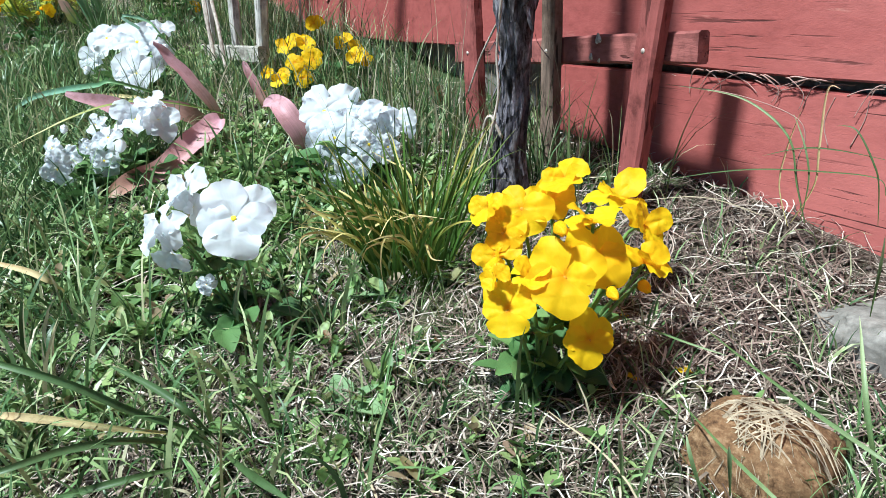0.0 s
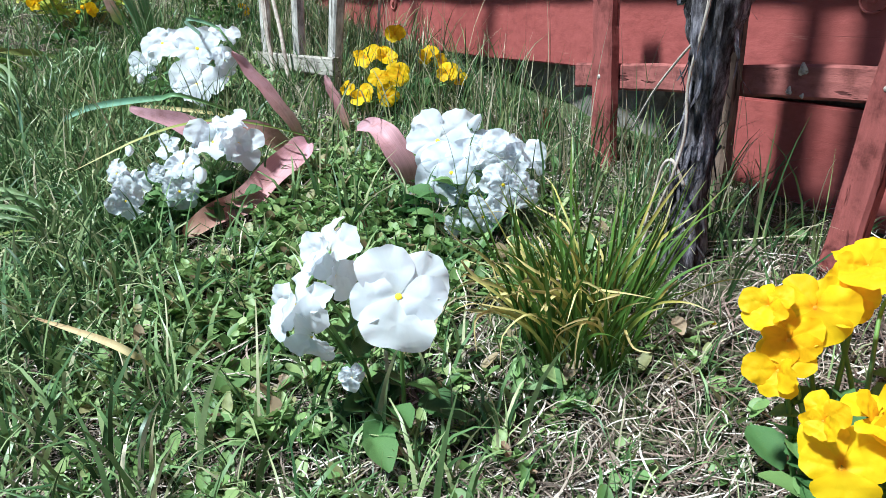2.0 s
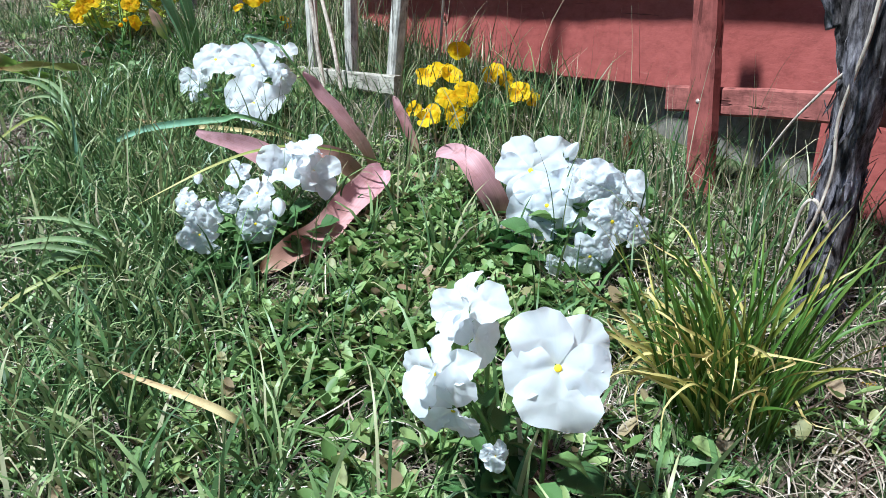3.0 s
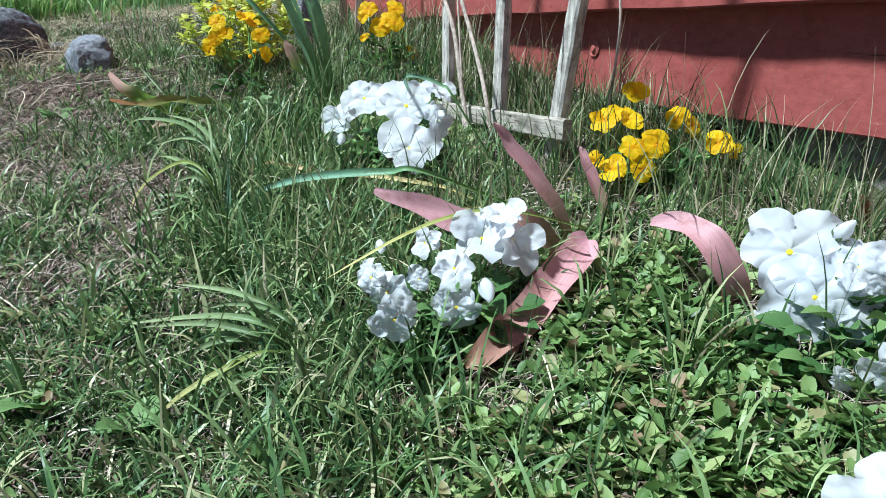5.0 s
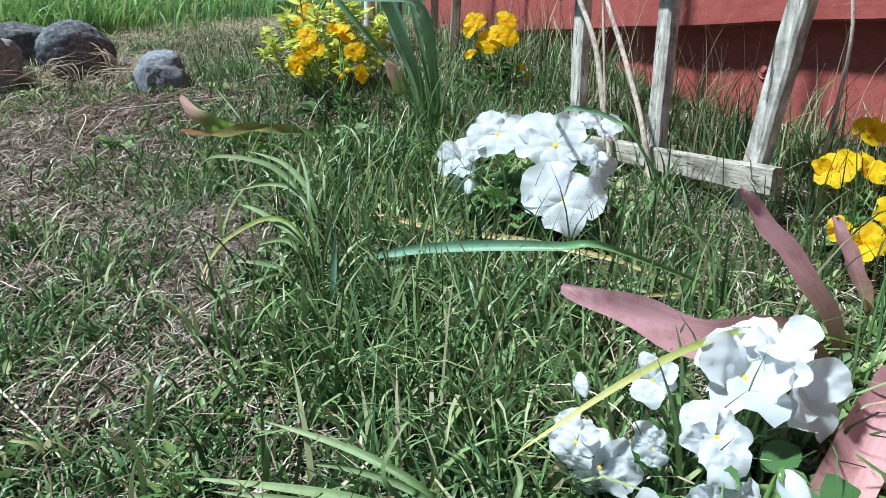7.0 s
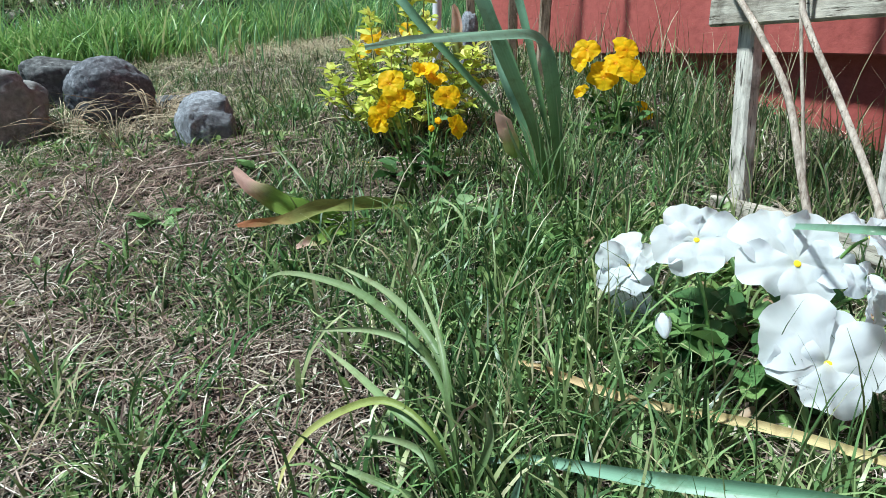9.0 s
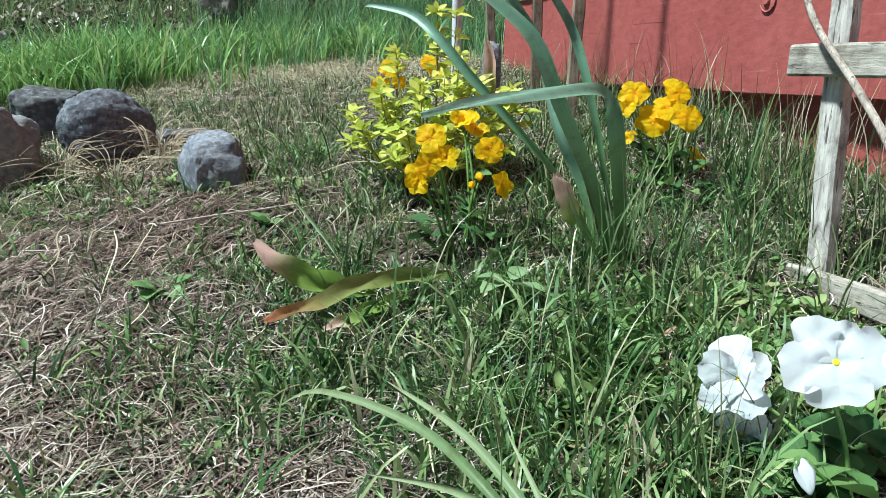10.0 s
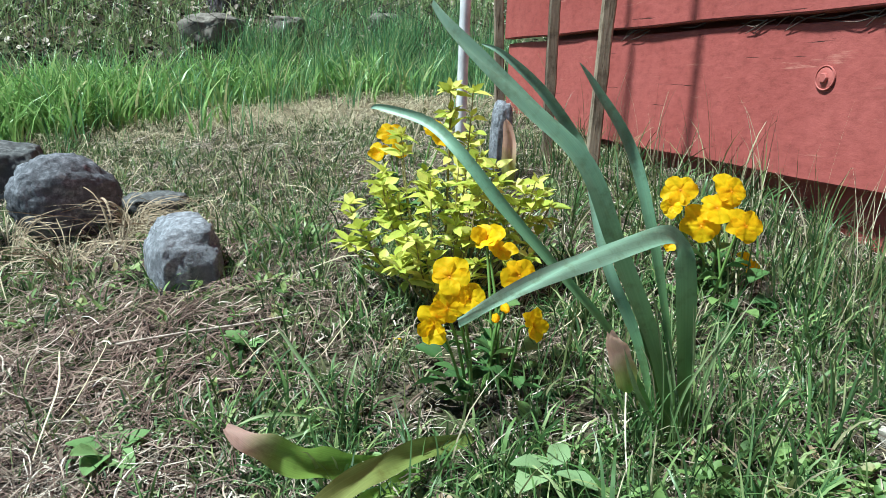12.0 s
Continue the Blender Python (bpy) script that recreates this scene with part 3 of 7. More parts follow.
def stalk_bunch(x, y, n, reach, tall, seed):
    """Dry grass stalks that arch out of one root."""
    ob = empty("dry_grass_bunch", (x, y, float(height(x, y))), "bunch of dry straw-coloured stalks drooping over fieldstones", "dry grass", "bunches of dry grass")
    rng = random.Random(seed)
    for k in range(n):
        a = rng.uniform(0, 6.28)
        h, r = tall * rng.uniform(0.4, 1.0), reach * rng.uniform(0.35, 1.0)
        o = Vector((math.cos(a), math.sin(a), 0))
        pts = [o * 0.012 * rng.random() + Vector((0, 0, -0.004)), o * r * 0.25 + Vector((0, 0, h * 0.8)), o * r * 0.62 + Vector((0, 0, h)), o * r + Vector((0, 0, h * rng.uniform(0.5, 1.3)))]
        v, f, uv = ribbon(pts, rng.uniform(0.0009, 0.0018), 2, 0.2, 1.0, 0.8, (-0.3, -0.8, 0.5), rng.uniform(-1, 1), 4)
        mesh_object("stalk", ribbon_mesh("stalk", v, f, uv), M_DRY_STALK, ob)


M_DRY_STALK = wood_material("dry grass stalk", (0.20, 0.145, 0.095), (0.50, 0.41, 0.29), (20.0, 20.0, 20.0))
stalk_bunch(-0.491, 2.22, 60, 0.12, 0.06, 1)
stalk_bunch(-0.507, 2.165, 16, 0.16, 0.09, 2)
stalk_bunch(-0.646, 2.19, 34, 0.16, 0.07, 3)
stalk_bunch(-0.56, 2.12, 30, 0.16, 0.06, 4)
stalk_bunch(-0.421, 2.16, 16, 0.09, 0.05, 5)
dry_stem([(-0.472, 1.855, 0.483), (-0.410, 1.854, 0.491), (-0.343, 1.849, 0.499), (-0.281, 1.850, 0.507)], 0.0014, "long pale dry grass stalk lying on bare soil")


def stone_straw(center, radii, n, seed):
    """Dry grass laid over a stone."""
    ob = empty("dry_grass_bunch", center, "thin dry grass blades lying over a tan stone", "dry grass", "bunches of dry grass")
    rng = random.Random(seed)
    for k in range(n):
        a, b = rng.uniform(0, 6.28), rng.uniform(-0.6, 0.6)
        pts = []
        for j in range(6):
            u = (j / 5 - 0.5) * rng.uniform(1.8, 2.2)
            x, y = u * math.cos(a) - b * math.sin(a), u * math.sin(a) + b * math.cos(a)
            q = min(0.96, math.hypot(x, y))
            pts.append((x * radii[0], y * radii[1], radii[2] * (1 - q ** 3.2) ** 0.45 + 0.0035))
        v, f, uv = ribbon(pts, rng.uniform(0.0005, 0.0012), 2, 0.2, 1.0, 0.8, (-0.2, -0.5, 0.9), rng.uniform(-0.6, 0.6), 3)
        mesh_object("stalk", ribbon_mesh("stalk", v, f, uv), M_DRY_STALK, ob)


stone_straw((0.163, 0.088, 0.292), (0.039, 0.043, 0.043), 46, 3)


# ---- wire fence and trunk on the far bank ----
M_WIRE = Mat("dark galvanised wire", 0.5, 0.4)
M_WIRE.b.inputs["Metallic"].default_value = 0.6
M_WIRE.color(M_WIRE.ramp(M_WIRE.noise(M_WIRE.coords("Object"), 40.0, 3.0), [(0.3, (0.03, 0.032, 0.03)), (0.7, (0.10, 0.10, 0.09))]))


def wire_fence(y, x0, x1, cell=0.084, rows=24):
    ob = empty("chain_link_fence", ((x0 + x1) / 2, y, float(height((x0 + x1) / 2, y))), "dark chain-link wire fence behind tall grass", "fence")
    n = int((x1 - x0) / cell)
    for k in range(n):
        x = x0 + k * cell
        z0 = float(height(x, y)) - 0.02
        pts = []
        for j in range(rows * 2):
            side = 1 if j % 2 else -1
            pts.append((x + side * cell / 2 - ob.location.x, 0.0015 * side, z0 + j * cell / 2 - ob.location.z))
        bm = bmesh.new()
        last = None
        for p in pts:
            ring = [bm.verts.new((p[0], p[1] + 0.0009 * math.cos(a), p[2] + 0.0012 * math.sin(a))) for a in (0.5, 2.07, 3.64, 5.21)]
            if last:
                for i in range(4):
                    bm.faces.new((last[i], last[(i + 1) % 4], ring[(i + 1) % 4], ring[i]))
            last = ring
        part("wire", bm, M_WIRE.m, ob)


wire_fence(3.63, -2.4, 0.60)
trunk_line = [(-0.345, 4.0, float(height(-0.345, 4.0)) - 0.04), (-0.345, 4.01, 1.15), (-0.335, 4.02, 1.6), (-0.32, 4.04, 2.2)]
tree = mesh_object("tree_trunk", tube_bmesh(trunk_line, [0.058, 0.044, 0.04, 0.034], 14, 0.10, 6), M_BARK, smooth=True)
tagged(tree, "dark slim tree trunk standing in leaf litter", "tree trunk")
# ---- leaf and petal materials ----
def petal_material(name, lo, hi, deep):
    m = Mat(name, 0.55, 0.2)
    uv = m.t.nodes.new("ShaderNodeUVMap")
    sep = m.node("ShaderNodeSeparateXYZ")
    m.link(uv.outputs["UV"], sep.inputs[0])
    c = m.ramp(m.random(), [(0.0, lo), (1.0, hi)])
    centre = m.ramp(sep.outputs["Y"], [(0.03, (1, 1, 1)), (0.24, (0, 0, 0))])
    c = m.mix(centre, c, deep)
    vein = m.noise(m.coords("UV", (30.0, 1.6, 1.0)), 1.0, 3.0)
    c = m.mix(1.0, c, m.ramp(vein, [(0.3, (0.965, 0.965, 0.97)), (0.7, (1.0, 1.0, 1.0))]), "MULTIPLY")
    m.color(c)
    m.bump(vein, 0.10, 0.0004)
    m.thin(c, 0.5)
    return m.m


def strap_material(name, base, mid, tip, streak=0.3, rough=0.45, thin=0.25, stops=(0.05, 0.5, 0.97)):
    m = Mat(name, rough, 0.35)
    uv = m.t.nodes.new("ShaderNodeUVMap")
    sep = m.node("ShaderNodeSeparateXYZ")
    m.link(uv.outputs["UV"], sep.inputs[0])
    c = m.ramp(sep.outputs["Y"], [(stops[0], base), (stops[1], mid), (stops[2], tip)])
    lines = m.noise(m.coords("UV", (34.0, 1.2, 1.0)), 1.0, 3.0)
    c = m.mix(1.0, c, m.ramp(lines, [(0.3, (1 - streak,) * 3), (0.7, (1 + streak,) * 3)]), "MULTIPLY")
    spots = m.noise(m.coords("Object"), 55.0, 5.0, 0.7)
    c = m.mix(1.0, c, m.ramp(spots, [(0.32, (0.72, 0.66, 0.6)), (0.5, (1, 1, 1))]), "MULTIPLY")
    c = m.mix(1.0, c, m.ramp(m.random(), [(0.0, (0.85, 0.85, 0.85)), (1.0, (1.15, 1.15, 1.15))]), "MULTIPLY")
    m.color(c)
    m.bump(lines, 0.12, 0.0003)
    m.thin(c, thin)
    return m.m


M_PETAL = {"white": petal_material("white petal", (0.82, 0.85, 0.90), (0.88, 0.90, 0.93), (0.86, 0.87, 0.84)),
           "yellow": petal_material("yellow petal", (0.95, 0.585, 0.002), (0.97, 0.69, 0.004), (0.92, 0.44, 0.002))}
M_EYE = {"white": leaf_material("golden flower eye", [(0.0, (0.90, 0.66, 0.02)), (1.0, (0.95, 0.74, 0.04))], 0.6, 0.0, False),
         "yellow": leaf_material("amber flower eye", [(0.0, (0.7, 0.25, 0.005)), (1.0, (0.8, 0.4, 0.01))], 0.6, 0.0, False)}
M_STEM = leaf_material("pansy stem", [(0.0, (0.10, 0.19, 0.045)), (1.0, (0.16, 0.27, 0.07))], 0.5, 0.0, False)
M_PANSY_LEAF = leaf_material("pansy leaf", [(0.0, (0.045, 0.11, 0.032)), (0.6, (0.095, 0.19, 0.06)), (1.0, (0.20, 0.31, 0.10))], 0.6, 0.2, False, 0.22)
M_STRAP = strap_material("green strap leaf", (0.12, 0.19, 0.06), (0.17, 0.255, 0.105), (0.36, 0.41, 0.23))
M_STRAP_DARK = strap_material("dark green strap leaf", (0.08, 0.13, 0.04), (0.075, 0.13, 0.045), (0.11, 0.18, 0.07))
M_STRAP_YELLOW = strap_material("yellowing strap leaf", (0.16, 0.26, 0.06), (0.33, 0.37, 0.11), (0.60, 0.54, 0.24))
M_STRAP_BLUE = strap_material("blue-green strap leaf", (0.15, 0.27, 0.07), (0.18, 0.325, 0.215), (0.29, 0.44, 0.34), 0.12, 0.4)
M_TULIP_OLIVE = strap_material("olive tulip leaf with a browned tip", (0.20, 0.28, 0.07), (0.25, 0.27, 0.09), (0.50, 0.23, 0.13), 0.16, 0.5, 0.3, (0.05, 0.66, 0.95))
M_TULIP_FADE = strap_material("pink tulip leaf browning at its low end", (0.70, 0.36, 0.43), (0.60, 0.32, 0.31), (0.34, 0.20, 0.12), 0.16, 0.5, 0.3)
M_ROOT = leaf_material("pale pink dry tendril", [(0.0, (0.34, 0.19, 0.16)), (1.0, (0.50, 0.34, 0.29))], 0.8, 0.0, False)
M_STRAW_LEAF = strap_material("dry straw leaf", (0.40, 0.36, 0.13), (0.62, 0.50, 0.26), (0.62, 0.42, 0.24), 0.15, 0.7)
M_TULIP_PINK = strap_material("fading pink tulip leaf", (0.28, 0.20, 0.11), (0.56, 0.29, 0.31), (0.70, 0.41, 0.46), 0.16, 0.5, 0.3)
M_TULIP_GREEN = strap_material("green tulip leaf with pink tip", (0.20, 0.34, 0.06), (0.28, 0.42, 0.09), (0.80, 0.52, 0.46), 0.16, 0.5, 0.45, (0.05, 0.62, 0.84))
M_TULIP_PEACH = strap_material("peach-tipped tulip leaf", (0.24, 0.36, 0.08), (0.40, 0.42, 0.16), (0.80, 0.54, 0.46), 0.1, 0.5, 0.45, (0.05, 0.3, 0.6))
GRASS = [(0.0, (0.032, 0.075, 0.026)), (0.4, (0.13, 0.225, 0.08)), (0.72, (0.27, 0.37, 0.155)), (0.9, (0.38, 0.42, 0.21)), (1.0, (0.54, 0.49, 0.34))]
M_GRASS = leaf_material("lawn grass", GRASS, 0.4, 0.16, True, 0.35)
M_GRASS_TALL = leaf_material("tall wild grass", [(0.0, (0.032, 0.072, 0.026)), (0.5, (0.105, 0.185, 0.065)), (0.80, (0.25, 0.30, 0.12)), (1.0, (0.54, 0.47, 0.33))], 0.42, 0.16, True, 0.3)
M_GRASS_FAR = leaf_material("lush far grass", [(0.0, (0.10, 0.22, 0.10)), (0.5, (0.20, 0.40, 0.18)), (0.85, (0.36, 0.54, 0.22)), (1.0, (0.60, 0.57, 0.32))], 0.4, 0.35, True, 0.5)
M_STRAW = leaf_material("dry straw", [(0.0, (0.05, 0.036, 0.03)), (0.4, (0.16, 0.12, 0.09)), (0.75, (0.38, 0.315, 0.255)), (1.0, (0.70, 0.63, 0.55))], 0.75, 0.0)
M_GRASS_MOWN = leaf_material("mown grass", [(0.0, (0.032, 0.08, 0.03)), (0.5, (0.13, 0.22, 0.085)), (0.85, (0.28, 0.38, 0.16)), (1.0, (0.46, 0.43, 0.25))], 0.4, 0.2, True, 0.35)
M_GRASS_DARK = leaf_material("dark lawn grass", [(0.0, (0.028, 0.07, 0.022)), (0.5, (0.085, 0.175, 0.05)), (0.85, (0.20, 0.31, 0.10)), (1.0, (0.36, 0.40, 0.18))], 0.4, 0.14, True, 0.35)
M_GRASS_SLOPE = leaf_material("slope grass", [(0.0, (0.13, 0.22, 0.08)), (0.6, (0.30, 0.42, 0.17)), (1.0, (0.46, 0.46, 0.25))], 0.42, 0.3, True, 0.5)
M_GRASS_BANK = leaf_material("bright bank grass", [(0.0, (0.16, 0.30, 0.08)), (0.5, (0.28, 0.46, 0.14)), (0.9, (0.42, 0.58, 0.22)), (1.0, (0.6, 0.57, 0.32))], 0.4, 0.3, True, 0.35)
M_CRUMB = stone_material("crumbly soil", (0.04, 0.03, 0.025), (0.14, 0.11, 0.092), (0.32, 0.265, 0.235), 220.0, 0.6)
M_STRAW_PALE = leaf_material("pale dry grass", [(0.0, (0.19, 0.15, 0.095)), (0.5, (0.40, 0.34, 0.22)), (1.0, (0.66, 0.60, 0.43))], 0.75, 0.0)
M_LITTER_FAR = leaf_material("grey-brown forest litter", [(0.0, (0.17, 0.14, 0.11)), (0.6, (0.38, 0.32, 0.26)), (1.0, (0.62, 0.56, 0.48))], 0.75, 0.0)
M_COVER = leaf_material("small herb leaf", [(0.0, (0.08, 0.155, 0.04)), (0.45, (0.20, 0.32, 0.10)), (0.84, (0.36, 0.46, 0.18)), (0.94, (0.33, 0.28, 0.14)), (1.0, (0.42, 0.28, 0.2))], 0.5, 0.28, True, 0.4)
M_DUFF = leaf_material("red-brown needle litter", [(0.0, (0.05, 0.030, 0.024)), (0.45, (0.145, 0.092, 0.073)), (0.8, (0.28, 0.20, 0.165)), (1.0, (0.50, 0.40, 0.33))], 0.8, 0.0)
M_LITTER = leaf_material("brown leaf litter", [(0.0, (0.08, 0.05, 0.035)), (0.6, (0.20, 0.135, 0.095)), (1.0, (0.42, 0.32, 0.25))], 0.8, 0.0)
SHRUB = [(0.0, (0.40, 0.49, 0.07)), (0.6, (0.62, 0.66, 0.12)), (1.0, (0.82, 0.79, 0.22))]
M_SHRUB = leaf_material("golden shrub leaf", SHRUB, 0.45, 0.3, False)
M_SHRUB_LOW = leaf_material("golden shrub lower leaf", SHRUB, 0.45, 0.3)
M_SHRUB_STEM = leaf_material("shrub twig", [(0.0, (0.24, 0.20, 0.08)), (1.0, (0.34, 0.30, 0.12))], 0.7, 0.0, False)
M_CONE = leaf_material("pine cone scale", [(0.0, (0.20, 0.09, 0.04)), (1.0, (0.40, 0.21, 0.11))], 0.7, 0.0)


# ---- pansies ----
def petal_mesh(name, length, wide, ruffle, seed, droop=0.0, notch=0.0, crumple=0.0):
    """A broad rounded petal with a narrow foot that grows from the origin along +y."""
    rng = random.Random(seed)
    a, b, c = (rng.uniform(0, 6.3) for _ in range(3))
    off = Vector((rng.uniform(0, 50), rng.uniform(0, 50), 0))
    rings, segs = 8, 30
    verts, uvs, faces = [], [], []

    def place(r, th):
        k = 1 + r * (0.07 * math.sin(2 * th + a) + 0.05 * math.sin(4 * th + b) + 0.022 * math.sin(9 * th + c) + 0.012 * math.sin(19 * th + a)) - notch * r * math.exp(-((th - math.pi) / 0.32) ** 2)
        y = length * (0.52 - 0.51 * r * k * math.cos(th))
        f = y / length
        foot = min(1.0, max(0.0, f / 0.42))
        x = wide * r * k * math.sin(th) * (0.22 + 0.78 * math.sin(foot * math.pi / 2))
        z = length * (-droop * f * f + ruffle * foot * (r ** 3 * (0.55 * math.sin(3 * th + a) + 0.40 * math.sin(5 * th + b)) + 0.22 * r ** 5 * math.sin(11 * th + c)) + 0.18 * ruffle * math.sin(5 * f + 2.5 * x / wide + b))
        z += 0.035 * length * (1 - math.exp(-(x / (0.16 * wide)) ** 2)) * (1 - 0.6 * f)
        if crumple:
            q = Vector((x, y, 0)) * (5.0 / length) + off
            z += crumple * length * foot * (noise.noise(q) + 0.5 * noise.noise(q * 2.3))
            x *= 1 - 0.5 * crumple * noise.noise(q * 0.7)
            y *= 1 - 0.4 * crumple * abs(noise.noise(q * 0.9 + Vector((9, 0, 0))))
        return (x, y, z), ((math.atan2(x, max(y, 1e-4)) / 1.2 + 1) / 2, f)

    for i in range(rings + 1):
        for j in range(segs if i else 1):
            co, uv = place(i / rings, 2 * math.pi * j / segs)
            verts.append(co)
            uvs.append(uv)
    for j in range(segs):
        faces.append((0, 1 + j, 1 + (j + 1) % segs))
    for i in range(rings - 1):
        o = 1 + i * segs
        for j in range(segs):
            faces.append((o + j, o + segs + j, o + segs + (j + 1) % segs, o + (j + 1) % segs))
    return ribbon_mesh(name, verts, faces, uvs)


PETALS = {}
for _tone in ("white", "yellow"):
    for _kind, _ruffle, _droop, _crumple in (("open", 0.16, 0.12, 0.02), ("folded", 0.17, 0.22, 0.04), ("wilt", 0.19, 0.28, 0.10)):
        for _shape, _len, _wide in (("upper", 0.56, 0.285), ("side", 0.50, 0.26), ("lower", 0.50, 0.34)):
            for _v in range(5):
                me = petal_mesh("petal", _len, _wide, _ruffle * (0.6 if _tone == "yellow" else 1.0), len(_kind) * 31 + ord(_shape[0]) * 7 + _v * 17, _droop, 0.09 if _shape == "lower" else 0.0, _crumple)
                me.materials.append(M_PETAL[_tone])
                PETALS[_tone, _kind, _shape, _v] = me


def oval_leaf(name, teeth=0.06, fold=0.12, bend=0.25, pointed=0.6, rows=6, cols=4):
    """A leaf of length 1 along +y."""
    verts, uvs, faces = [], [], []
    for i in range(rows + 1):
        u = i / rows
        w = 0.36 * math.sin(math.pi * min(0.985, u * 0.945 + 0.04) ** pointed) ** 0.75 * (1 + teeth * (1 if i % 2 else -1))
        for j in range(cols + 1):
            v = 2 * j / cols - 1
            verts.append((v * w, u, fold * abs(v) * w * 2 - bend * u * u + 0.02 * math.sin(9 * u + 4 * v)))
            uvs.append(((v + 1) / 2, u))
    m = cols + 1
    for i in range(rows):
        for j in range(cols):
            faces.append((i * m + j, i * m + j + 1, (i + 1) * m + j + 1, (i + 1) * m + j))
    return ribbon_mesh(name, verts, faces, uvs)


PANSY_LEAVES = []
for _v in range(4):
    me = oval_leaf("leaf", 0.045, 0.16 + 0.06 * _v, 0.06 + 0.14 * _v, 1.0 + 0.22 * _v, 9, 4)
    me.materials.append(M_PANSY_LEAF)
    PANSY_LEAVES.append(me)
eye_bm = dome_bmesh(0.036, 0.008, 10, 3)
for v in eye_bm.verts:
    v.co.y = v.co.y * 1.25 - 0.012 + 0.012 * math.sin(9 * math.atan2(v.co.y, v.co.x))
EYES = {}
for _tone in ("white", "yellow"):
    me = bpy.data.meshes.new("flower")
    eye_bm.to_mesh(me)
    me.shade_smooth()
    me.materials.append(M_EYE[_tone])
    EYES[_tone] = me
eye_bm.free()
BUDS = {}
for _tone in ("white", "yellow"):
    bm = bmesh.new()
    bmesh.ops.create_icosphere(bm, subdivisions=3, radius=0.5)
    for v in bm.verts:
        t = v.co.z + 0.5
        k = 0.75 * (1 - 0.55 * t) * (1 + 0.10 * math.sin(5 * math.atan2(v.co.y, v.co.x) + 5 * t))
        v.co.x *= k
        v.co.y *= k
    me = bpy.data.meshes.new("bud")
    bm.to_mesh(me)
    bm.free()
    me.uv_layers.new(name="along")
    me.shade_smooth()
    me.materials.append(M_PETAL[_tone])
    BUDS[_tone] = me
bm = bmesh.new()
for k in range(5):
    a = 2 * math.pi * k / 5
    pts = [bm.verts.new((0.10 * math.cos(a + s) * r, 0.10 * math.sin(a + s) * r, z)) for s, r, z in ((-0.5, 1.0, -0.02), (0.5, 1.0, -0.02), (0.3, 2.6, 0.16), (0.0, 3.2, 0.30), (-0.3, 2.6, 0.16))]
    bm.faces.new(pts)
CALYX = bpy.data.meshes.new("calyx")
bm.to_mesh(CALYX)
bm.free()
CALYX.materials.append(M_STEM)


def facing(normal, spin):
    """A turn whose z looks along normal and whose y is as upright as it can be."""
    z = Vector(normal).normalized()
    x = Vector((0, 0, 1)).cross(z)
    x = x.normalized() if x.length > 1e-3 else Vector((1, 0, 0))
    y = z.cross(x)
    return Matrix((x, y, z)).transposed().to_4x4() @ pose(0, 0, 0, 0, 0, spin)


def put_part(name, mesh, parent, matrix, label=""):
    ob = new(name, mesh)
    ob.parent = parent
    ob.matrix_basis = matrix
    if label:
        ob["label"] = label
    return ob


def pansy(base, tone, label, leaves, radius, seed):
    ob = empty("pansy_plant", base, label, "pansy", tone + " pansies")
    ob["tone"] = tone
    rng = random.Random(seed)
    for k in range(int(leaves * 2.3)):
        a = rng.uniform(0, 2 * math.pi)
        q = rng.uniform(0, 1)
        r = radius * (0.25 + 0.75 * q)
        p = Vector((r * math.cos(a), r * math.sin(a), rng.uniform(0.004, 0.042) * (1.25 - 0.7 * q)))
        p.z += float(height(base[0] + p.x, base[1] + p.y)) - base[2]
        s = rng.uniform(0.019, 0.033)
        put_part("leaf", PANSY_LEAVES[k % 4], ob, Matrix.Translation(p) @ pose(0, 0, 0, rng.uniform(-5, 45), rng.uniform(-25, 25), math.degrees(a) - 90 + rng.uniform(-50, 50)) @ Matrix.Diagonal((s, s, s, 1)))
    return ob


BLOOMS = [0]


